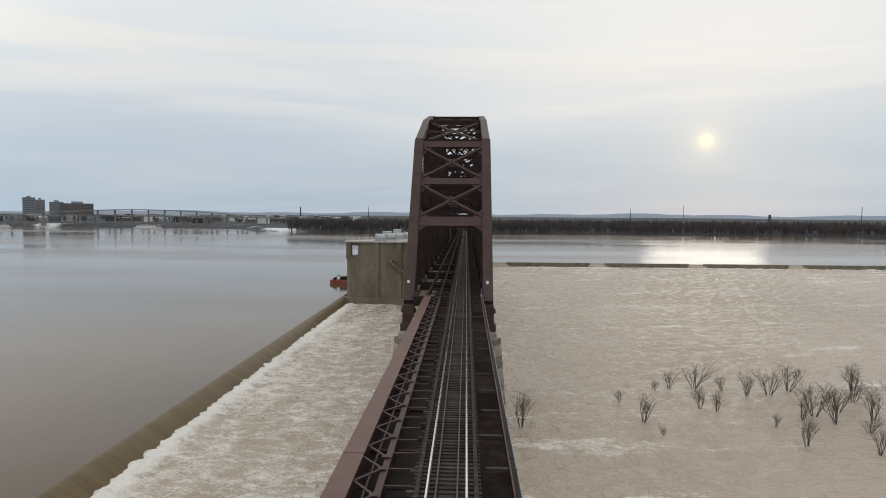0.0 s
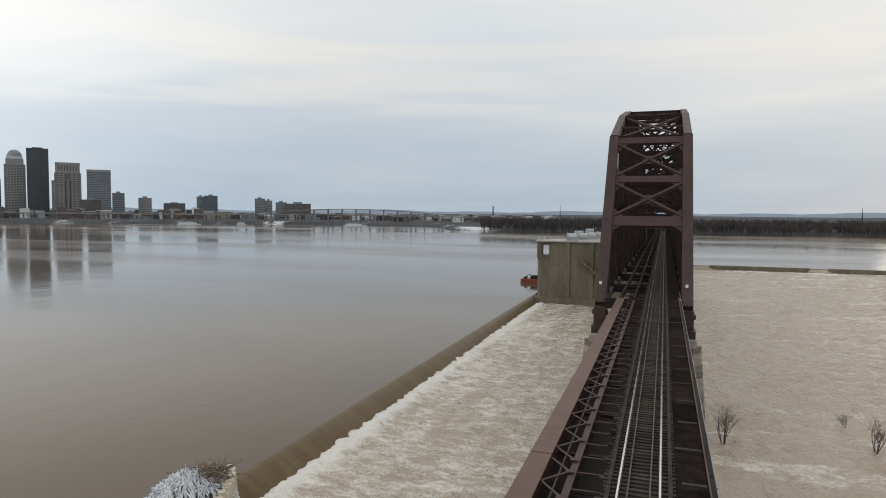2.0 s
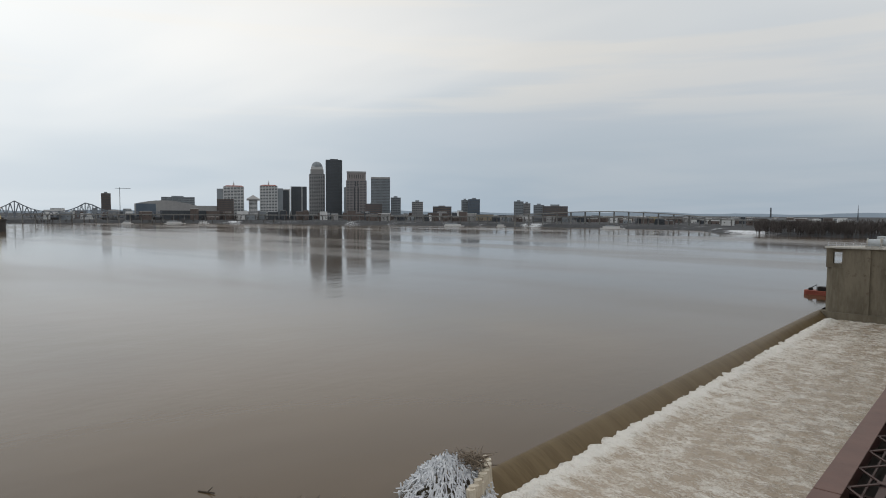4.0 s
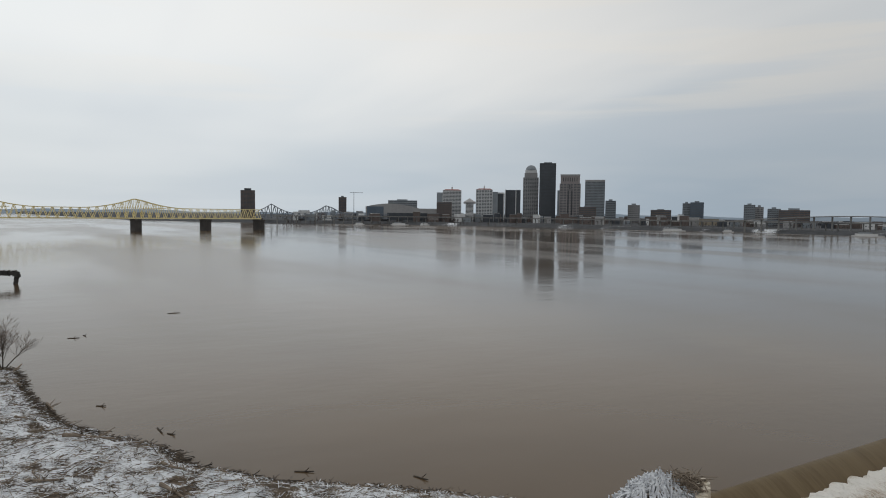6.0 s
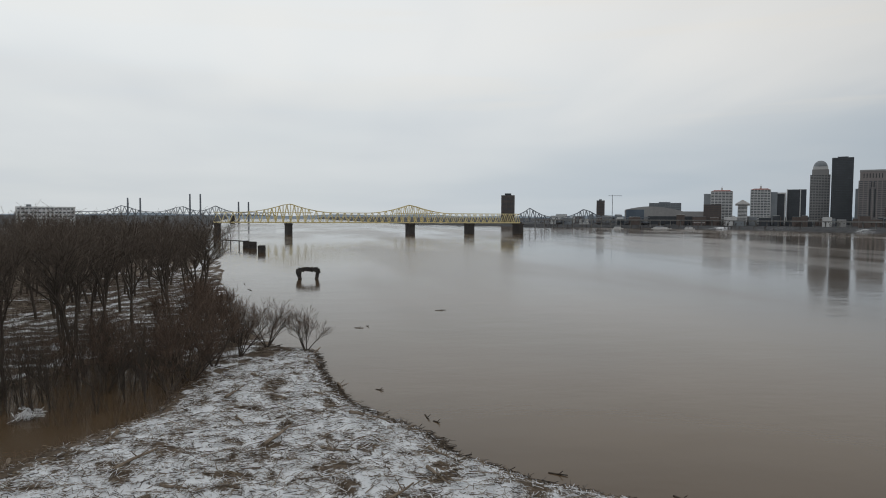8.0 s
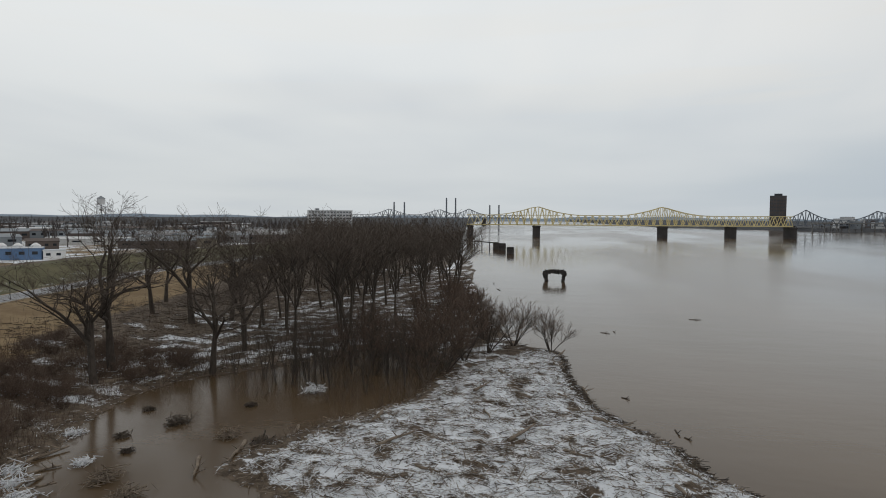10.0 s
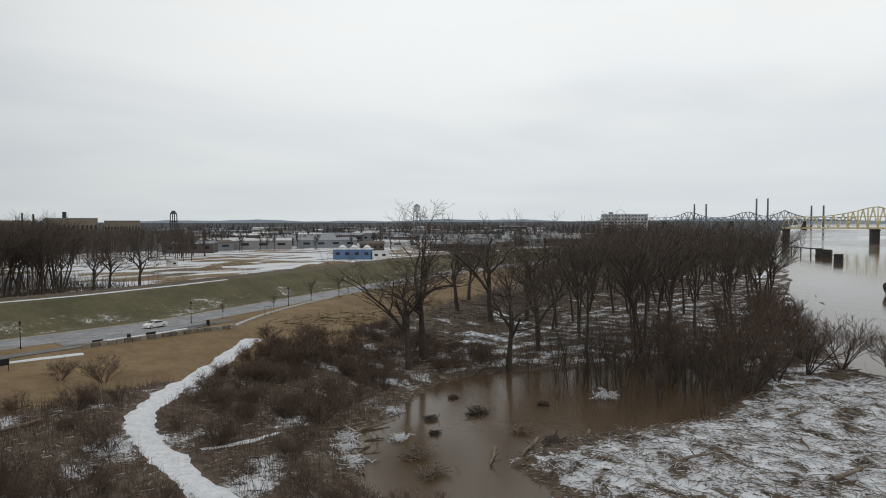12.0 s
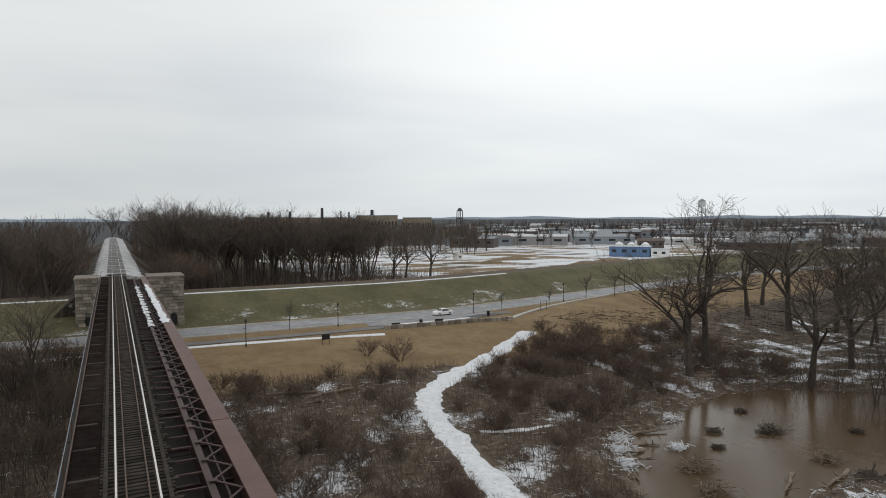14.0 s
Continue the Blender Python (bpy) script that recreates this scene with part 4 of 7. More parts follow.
def build_towers():
    G = 8.0
    # domed tower
    t, w = placed("office_tower", "pale stone office tower with stepped shoulders and a ribbed dome", "office tower", 52.70, 51.42, 1990)
    zt = top_of(4.32, 1990)
    facade(t, w, 40, G, zt - 38, 32, 7, "stone", 1.6, 0.45)
    block(t, "shoulder", -w / 2 + 3, w / 2 - 3, -17, 17, zt - 38, zt - 24, WALLS["stone"])
    block(t, "crown", -w / 2 + 5, w / 2 - 5, -15, 15, zt - 24, zt - 16, WALLS["white"])
    vs, fs, n, m = [], [], 16, 7
    for i in range(m):
        a = math.pi / 2 * i / m
        for j in range(n):
            vs.append(((w / 2 - 6) * math.cos(a) * math.cos(2 * math.pi * j / n), (w / 2 - 6) * math.cos(a) * math.sin(2 * math.pi * j / n), zt - 16 + 16 * math.sin(a)))
    for i in range(m - 1):
        for j in range(n):
            fs.append((i * n + j, i * n + (j + 1) % n, (i + 1) * n + (j + 1) % n, (i + 1) * n + j))
    fs.append(tuple((m - 1) * n + j for j in range(n)))
    link_mesh("dome", vs, fs, WALLS["grey"], t, "grey ribbed dome")
    # black slab tower
    t, w = placed("office_tower", "tall dark bronze slab tower with a flat roof", "office tower", 51.31, 49.94, 1940)
    zt = top_of(4.46, 1940)
    facade(t, w, 36, G, zt, 40, 9, "dark", 0.7, 0.35)
    block(t, "roof_plant", -w / 4, w / 4, -8, 8, zt, zt + 3, WALLS["dark"])
    # stepped granite tower with slots
    t, w = placed("office_tower", "pinkish granite tower with slotted crown and tapering shoulders", "office tower", 49.55, 47.85, 1900)
    zt = top_of(3.50, 1900)
    facade(t, w, 44, G, zt - 26, 24, 6, "pink", 2.2, 0.5)
    block(t, "crown", -w / 2 + 1.5, w / 2 - 1.5, -21, 21, zt - 26, zt - 4, WALLS["pink"])
    block(t, "cornice", -w / 2 + 0.8, w / 2 - 0.8, -22, 22, zt - 4, zt, WALLS["stone"])
    for i in range(7):
        x = -w * 0.33 + i * w * 0.11
        block(t, "slot", x - 0.9, x + 0.9, -21.6, -20, zt - 20, zt - 9, GLASSDARK, "dark slot window")
    block(t, "arch_window", -3.5, 3.5, -22.6, -20, zt - 42, zt - 29, GLASSDARK, "dark arched window")
    for x in (-5, 5):
        block(t, "tall_window", x - 1.6, x + 1.6, -22.9, -20, G + 20, zt - 46, GLASSDARK)
    block(t, "side_wing", -w / 2 - 7, -w / 2, -16, 16, G, zt - 45, WALLS["grey"])
    # grey slab
    t, w = placed("office_tower", "grey concrete slab tower with fine upright ribs", "office tower", 47.42, 45.80, 1880)
    zt = top_of(3.05, 1880)
    facade(t, w, 30, G, zt - 5, 26, 16, "grey", 0.9, 0.4)
    block(t, "parapet", -w / 2 - 0.6, w / 2 + 0.6, -16, 16, zt - 5, zt, WALLS["stone"])
    # black office block with white corners
    t, w = placed("office_block", "black glass office block with white corner piers", "office block", 54.25, 52.95, 1800)
    zt = top_of(2.15, 1800)
    facade(t, w, 34, G, zt, 22, 8, "dark", 0.5, 0.3)
    for x in (-w / 2, w / 5):
        block(t, "corner_pier", x - 1.0, x + 1.0, -18.4, -16.5, G, zt + 1, WALLS["white"])
    # striped block
    t, w = placed("office_block", "dark glass block framed by white upright bands", "office block", 55.90, 54.34, 1780)
    zt = top_of(1.83, 1780)
    facade(t, w, 30, G, zt, 18, 6, "dark", 0.5, 0.3)
    for x in (-w / 2, -w / 4, -w / 8, w / 2 - 1.5):
        block(t, "white_band", x - 1.1, x + 1.1, -16.6, -14.5, G, zt + 1, WALLS["white"])
    block(t, "roof_band", -w / 2, w / 2, -16, 15, zt, zt + 3, WALLS["white"])
    # twin hotel towers with red roofs
    for azl, azr, el, wing in ((60.0, 57.85, 2.40, -1), (57.05, 55.15, 2.50, 1)):
        t, w = placed("hotel_tower", "white balconied hotel tower with a red hipped roof and a cupola", "hotel", azl, azr, 1760, "twin hotel towers")
        zt = top_of(el, 1760)
        facade(t, w * 0.74, 26, G, zt - 10, 22, 6, "white", 1.3, 0.55)
        block(t, "wing", wing * w * 0.37 if wing > 0 else -w * 0.62, w * 0.62 if wing > 0 else -w * 0.37, -9, 13, G, zt - 16, WALLS["grey"], "grey stair wing")
        r = Bag()
        a = w * 0.37
        r.add([(-a, -13, zt - 10), (a, -13, zt - 10), (a, 13, zt - 10), (-a, 13, zt - 10), (-a * 0.7, -3, zt - 7), (a * 0.7, -3, zt - 7), (a * 0.7, 3, zt - 7), (-a * 0.7, 3, zt - 7)],
              [(0, 1, 5, 4), (1, 2, 6, 5), (2, 3, 7, 6), (3, 0, 4, 7), (4, 5, 6, 7)])
        r.make("roof", WALLS["red"], t, "dull red hipped roof")
        block(t, "cupola", -2, 2, -2, 2, zt - 7, zt - 1, WALLS["white"])
        c = Bag()
        c.rod((0, 0, zt - 1), (0, 0, zt + 5), 0.5, 0.1, 6)
        c.make("finial", WALLS["grey"], t)
    # round restaurant tower with a cone roof
    t, w = placed("round_tower", "round banded tower with a spreading conical roof", "tower", 57.80, 56.95, 1700)
    zt = top_of(1.40, 1700)
    for i in range(14):
        z0 = G + (zt - 14 - G) * i / 14
        z1 = G + (zt - 14 - G) * (i + 0.55) / 14
        b = Bag()
        b.rod((0, 0, z0), (0, 0, z1), w * 0.42, w * 0.42, 16)
        b.make("storey_band", WALLS["white"], t)
    b = Bag()
    b.rod((0, 0, G), (0, 0, zt - 14), w * 0.40, w * 0.40, 16)
    b.make("shaft", WALLS["dark"], t)
    b = Bag()
    b.rod((0, 0, zt - 14), (0, 0, zt - 10), w * 0.62, w * 0.62, 16)
    b.rod((0, 0, zt - 10), (0, 0, zt), w * 0.66, 0.5, 16)
    b.make("cone_roof", WALLS["stone"], t)
    # arena with a curved roof
    t, w = placed("arena", "low wide arena with a curved pale roof and glazed end", "arena", 66.4, 60.3, 1720)
    zt = top_of(0.85, 1720)
    vs, n = [], 12
    for y in (-40, 40):
        for i in range(n + 1):
            u = i / n
            vs.append((-w / 2 + w * u, y, G + (zt - G) * (0.72 + 0.28 * math.sin(math.pi * min(1, u * 1.2 + 0.1)))))
    vs += [(-w / 2, -40, G), (w / 2, -40, G), (-w / 2, 40, G), (w / 2, 40, G)]
    m = n + 1
    fs = [(i, i + 1, m + i + 1, m + i) for i in range(n)] + [tuple(list(range(m)) + [2 * m + 1, 2 * m]), tuple([2 * m + 2, 2 * m + 3] + list(range(2 * m - 1, m - 1, -1))),
          (2 * m, 0, m, 2 * m + 2), (2 * m + 1, 2 * m + 3, 2 * m - 1, m - 1)]
    link_mesh("hall", vs, fs, WALLS["stone"], t, "pale curved hall")
    block(t, "glazing", -w * 0.48, -w * 0.25, -41, -39, G + 6, zt - 8, WALLS["glass"])
    block(t, "dark_base", -w * 0.2, w * 0.45, -41.5, -39, G, zt - 24, WALLS["dark"])
    # brown slab
    t, w = placed("apartment_block", "brown brick block with upright white strips", "apartment block", 60.25, 58.95, 1690)
    zt = top_of(1.02, 1690)
    facade(t, w, 26, G, zt, 10, 7, "brick", 0.8, 0.25)
    # lone apartment tower by the bridge
    t, w = placed("apartment_tower", "dark brown apartment tower standing alone by the river", "apartment tower", 76.95, 75.82, 1760)
    zt = top_of(1.80, 1760)
    facade(t, w, 26, G, zt, 22, 5, "brick", 1.0, 0.4)
    block(t, "roof_plant", -w / 4, w / 4, -6, 6, zt, zt + 5, WALLS["dark"])
    # others along the skyline
    for azl, azr, el, d, wall, floors, lab in (
            (39.5, 38.9, 1.12, 1750, "grey", 12, "grey office block with ribbon windows"), (38.9, 37.9, 1.20, 1730, "glass", 14, "blue glass office block by the highway"),
            (34.9, 34.1, 1.02, 1650, "grey", 12, "grey concrete hospital block"), (34.1, 33.5, 0.86, 1660, "stone", 10, "pale hospital wing with a flat roof"),
            (33.2, 32.3, 0.72, 1620, "grey", 9, "stepped grey hospital wing"), (32.4, 30.3, 0.62, 1600, "brick", 8, "long brown brick hospital block"),
            (45.7, 44.85, 1.30, 2100, "grey", 12, "grey glass block with a rounded roof"), (43.85, 42.9, 0.95, 2000, "stone", 9, "pale stone block with a raised centre"),
            (47.9, 46.5, 0.75, 1800, "brick", 7, "low brown brick warehouse"), (68.8, 68.15, 1.36, 2000, "brick", 14, "narrow brick hotel block"),
            (42.0, 40.4, 0.55, 1900, "brick", 6, "low brick warehouse by the highway"), (64.5, 62.0, 1.15, 2300, "grey", 10, "grey slab behind the arena")):
        t, w = placed("office_block", lab, "office block", azl, azr, d)
        zt = top_of(el, d)
        facade(t, w, 24, G, zt, floors, 6, wall, 0.8, 0.4)
        block(t, "roof_plant", -w / 5, w / 6, -5, 5, zt, zt + 2.5 + 2 * ((azl * 7) % 1), WALLS["grey"])
    t, w = placed("apartment_block", "long cream apartment block behind the flooded wood", "apartment block", 115.3, 111.6, 720)
    facade(t, w, 18, G, top_of(0.50, 720), 7, 14, "white", 1.2, 0.35)
    block(t, "roof_plant", -w / 3, -w / 4, -5, 5, top_of(0.50, 720), top_of(0.50, 720) + 2, WALLS["grey"])
    for azl, azr, z0, z1, d, lab in ((24.4, 22.8, 12, 19, 1500, "yellow metal shed behind the highway"), (38.2, 36.7, 10, 22, 1560, "yellow-tan warehouse beside the highway")):
        t, w = placed("shed", lab, "shed", azl, azr, d)
        block(t, "wall_block", -w / 2, w / 2, -12, 12, 8, z1, WALLS["yellow" if d < 1550 else "tan"])
        block(t, "roof", -w / 2 - 0.5, w / 2 + 0.5, -12.6, 12.6, z1, z1 + 1.0, WALLS["grey"])


build_towers()


def build_low_town():
    """The low roofs between and behind the towers, and the church spires and masts on the skyline."""
    r = random.Random(5)
    kinds = ["brick", "dark", "grey", "white", "brick", "brick", "dark", "stone"]
    pane = None
    for i in range(330):
        az = r.uniform(9, 73)
        d = (1520 + 800 * r.random() ** 1.5 + (120 if az > 50 else 0)) if az > 26 else r.uniform(1290, 2000)
        w, h = r.uniform(8, 27), r.uniform(3, 11) + (r.uniform(0, 13) if az > 38 else 0)
        wall = r.choice(kinds)
        t = local(thing("low_building", "low flat-roofed town building of %s walls" % {"white": "white", "dark": "dark", "tan": "tan", "grey": "grey", "stone": "pale stone", "brick": "brown brick"}[wall],
                        "building", (0, 0, 0), "low buildings of the town"), az, d, 5)
        t.rotation_euler.z += r.uniform(-0.4, 0.4)
        b = Bag()
        b.span(-w / 2, w / 2, -9, 9, 0, h + 4)
        b.make("wall_block", WALLS[wall], t)
        b = Bag()
        b.span(-w / 2 + 0.6, w / 2 - 0.6, -8.4, 8.4, h + 4, h + 4.8)
        b.make("roof", WALLS["white" if i % 2 == 0 else "grey"], t)
        n = max(2, int(w / 8))
        for q in range(n):
            if pane is None:
                b = Bag()
                b.span(-1.0, 1.0, -9.15, -8.9, 0, 1.6)
                ob = b.make("window", GLASSDARK, t)
                pane = ob.data
            else:
                ob = new("window", pane)
                ob.parent = t
            ob.location = (-w / 2 + (q + 0.5) * w / n, 0, h * 0.6)
    for az, el, d, w, lab in ((8.6, 0.75, 2300, 3, "thin church spire"), (2.3, 0.85, 2200, 1.2, "thin steel mast"), (1.9, 0.7, 2300, 1.2, "thin steel mast"), (-14.0, 0.55, 2000, 3.2, "dark church spire"),
                              (-18.2, 0.85, 2100, 1.3, "thin steel mast"), (-43.5, 0.8, 2100, 1.3, "thin steel mast"), (-30.7, 0.8, 2000, 1.6, "thin steel mast"), (-24.6, 0.15, 1900, 7, "squat dark tower"),
                              (14.4, 0.55, 2100, 4, "slender chimney stack"), (67.5, 1.85, 2050, 1.5, "tower crane mast")):
        t = local(thing("spire" if "spire" in lab else "mast", lab + " on the skyline", "spire" if "spire" in lab else "mast"), az, d, 10)
        b = Bag()
        zt = top_of(el, d) - 10
        b.rod((0, 0, 0), (0, 0, zt), w * 0.7, w * (0.1 if "spire" in lab else 0.5), 6)
        b.make("shaft", WALLS["dark"], t)
        if "crane" in lab:
            b = Bag()
            b.beam((-12, 0, zt - 3), (28, 0, zt - 3), 1.2)
            b.make("jib", WALLS["grey"], t)


build_low_town()


HIGHWAY = material("weathered_highway_concrete", (0.19, 0.19, 0.19), (0.25, 0.25, 0.245), 0.9, 0.02, bump=0.0)


def build_highway():
    """The elevated highway along the town's waterfront, deck by deck, on paired columns."""
    hw = thing("elevated_highway", "pale concrete elevated highway on rows of columns along the waterfront", "highway")
    line = [(74, 1500, 17), (66, 1560, 18), (60, 1560, 18), (52, 1500, 18), (46, 1400, 18), (40, 1330, 18), (34, 1290, 18.5), (28, 1260, 19), (22, 1240, 18), (16, 1230, 16), (10, 1240, 14)]
    azs = np.arange(10, 74.1, 0.8)[::-1]
    az0 = [l[0] for l in line][::-1]
    ds, zs = [l[1] for l in line][::-1], [l[2] for l in line][::-1]
    pts = [spot(a, np.interp(a, az0, ds), np.interp(a, az0, zs)) for a in azs]
    col = None
    for i, (p, q) in enumerate(zip(pts, pts[1:])):
        b = Bag()
        b.beam(p, q + (q - p) * 0.002, 14, 1.5)
        b.beam(p + Vector((0, 0, 1.4)), q + Vector((0, 0, 1.4)), 14.6, 0.6)
        b.make("deck", HIGHWAY, hw)
        c = Bag()
        c.span(p.x - 0.9, p.x + 0.9, p.y - 0.9, p.y + 0.9, 1.5, p.z - 0.7)
        c.make("column", HIGHWAY, hw)
    ramp = thing("highway_ramp", "curving concrete ramp rising over the highway", "highway ramp")
    rp = [spot(a, 1255 - 3 * abs(a - 27), 19 + 11 * math.sin(math.pi * (a - 18) / 18)) for a in np.arange(18, 36.1, 1.2)]
    for p, q in zip(rp, rp[1:]):
        b = Bag()
        b.beam(p, q, 9, 1.6)
        b.make("deck", HIGHWAY, ramp)
        c = Bag()
        c.span(p.x - 1, p.x + 1, p.y - 1, p.y + 1, 1.5, p.z - 0.8)
        c.make("column", HIGHWAY, ramp)
    # moored boats and snow-covered bank under the highway
    r = random.Random(8)
    for az, d in ((61.3, 1490), (63.5, 1470), (40.6, 1255), (40.0, 1260), (36.0, 1245), (33.5, 1240), (26.5, 1160), (67.0, 1440)):
        t = local(thing("river_boat", "white moored river boat with a long low cabin", "boat", (0, 0, 0), "moored boats on the far shore"), az, d, 0)
        w = r.uniform(16, 42)
        b = Bag()
        b.prism([(-w / 2, -3), (w / 2 - 3, -3), (w / 2, 0), (w / 2 - 3, 3), (-w / 2, 3)], -0.4, 1.3)
        b.make("hull", WALLS["white"], t)
        b = Bag()
        b.span(-w * 0.4, w * 0.3, -2.4, 2.4, 1.3, 4.2)
        b.make("cabin", WALLS["white"], t)
        b = Bag()
        b.span(-w * 0.3, w * 0.1, -2.0, 2.0, 4.2, 6.4)
        b.make("upper_deck", WALLS["grey"], t)


build_highway()


# ---- bridges upstream ----
def truss_bridge(name, label, a, b, deck, peaks, base_h, peak_h, mat, pier_at, spread, pitch=14.0, width=9.0, group="", k=1.0):
    """A long cantilever truss whose top chord swells over its main piers."""
    br = thing(name, label, "truss bridge", (0, 0, 0), group)
    a, b = Vector((*a, deck)), Vector((*b, deck))
    L = (b - a).length
    d = (b - a) / L
    side = Vector((-d.y, d.x, 0))
    n = int(L / pitch)

    def top(s):
        return base_h + sum((peak_h - base_h) * max(0.0, 1 - abs(s - p) / spread) ** 1.9 for p in peaks)
    dk = Bag()
    dk.beam(a, b, width, 1.5)
    dk.make("deck", mat, br)
    for w in (-width / 2, width / 2):
        for i in range(n):
            s0, s1 = L * i / n, L * (i + 1) / n
            p0, p1 = a + d * s0 + side * w, a + d * s1 + side * w
            q0, q1 = p0 + Vector((0, 0, top(s0))), p1 + Vector((0, 0, top(s1)))
            t = Bag()
            t.beam(q0, q1, 1.3 * k, 1.5 * k)
            t.make("top_chord", mat, br)
            t = Bag()
            pm = (p0 + p1) / 2
            qm = (q0 + q1) / 2
            t.beam(p0, qm, 0.9 * k, 1.0 * k)
            t.beam(qm, p1, 0.9 * k, 1.0 * k)
            t.make("web_member", mat, br)
            if top(s0) > base_h + 4:
                t = Bag()
                t.beam(p0, q0, 0.9 * k, 0.9 * k, (1, 0, 0))
                t.beam(p0 + Vector((0, 0, base_h)), p1 + Vector((0, 0, base_h)), 0.7, 0.8)
                t.make("hanger", mat, br)
    for s in pier_at:
        p = a + d * s
        t = Bag()
        ang = math.atan2(d.y, d.x)
        t.box((p.x, p.y, (deck - 1) / 2 - 2), (7.5, 20, deck + 3), ang)
        t.box((p.x, p.y, deck - 2.2), (8.6, 22, 1.6), ang)
        t.make("pier", PIERSTONE, br, "dark stone pier")
    return br


YA, YB = spot(101.5, 855), spot(75.4, 960)
ylen = (YB - YA).length


def along(az):
    h = heading(az)
    e = (YB - YA).normalized()
    # where the line of sight at this azimuth crosses the bridge
    den = h.x * e.y - h.y * e.x
    k = (YA.x * e.y - YA.y * e.x) / den
    return (Vector((h.x * k, h.y * k, 0)) - YA).dot(e)


truss_bridge("road_bridge", "long pale yellow steel truss road bridge on dark stone piers", (YA.x, YA.y), (YB.x, YB.y), 16.2,
             [along(95.43), along(84.96)], 12.6, 24.5, YELLOW, [along(z) for z in (101.2, 95.43, 84.96, 79.75, 75.5)], 62, 9.2, 7.0, "", 0.62)
Y2, Y3 = spot(75.5, 1620), spot(64.5, 1680)
truss_bridge("rail_bridge", "grey-blue steel truss bridge with curved chords behind the yellow one", (Y2.x, Y2.y), (Y3.x, Y3.y), 12, [30, 165], 12, 34, GREYSTEEL, [5, 100, 200, 300], 55)
W1, W2 = spot(112, 2050), spot(96.5, 2150)
truss_bridge("far_bridge", "pale grey arched truss bridge in the distance", (W1.x, W1.y), (W2.x, W2.y), 22, [135, 290, 390], 10, 30, GREYSTEEL, [60, 250, 440], 70, 18.0)
for az, el in ((107.9, 1.27), (107.0, 1.27), (103.3, 1.66), (102.5, 1.66), (99.5, 1.06), (98.7, 1.06)):
    t = local(thing("bridge_pylon", "slender pale concrete pylon of a distant cable bridge", "pylon", (0, 0, 0), "pylons of the distant bridge"), az, 2300, 0)
    b = Bag()
    zt = top_of(el, 2300)
    b.add([(-3.2, -3, -2), (3.2, -3, -2), (3.2, 3, -2), (-3.2, 3, -2), (-2.4, -2, zt), (2.4, -2, zt), (2.4, 2, zt), (-2.4, 2, zt)],
          [(3, 2, 1, 0), (4, 5, 6, 7), (0, 1, 5, 4), (1, 2, 6, 5), (2, 3, 7, 6), (3, 0, 4, 7)])
    b.make("shaft", GREYSTEEL, t)


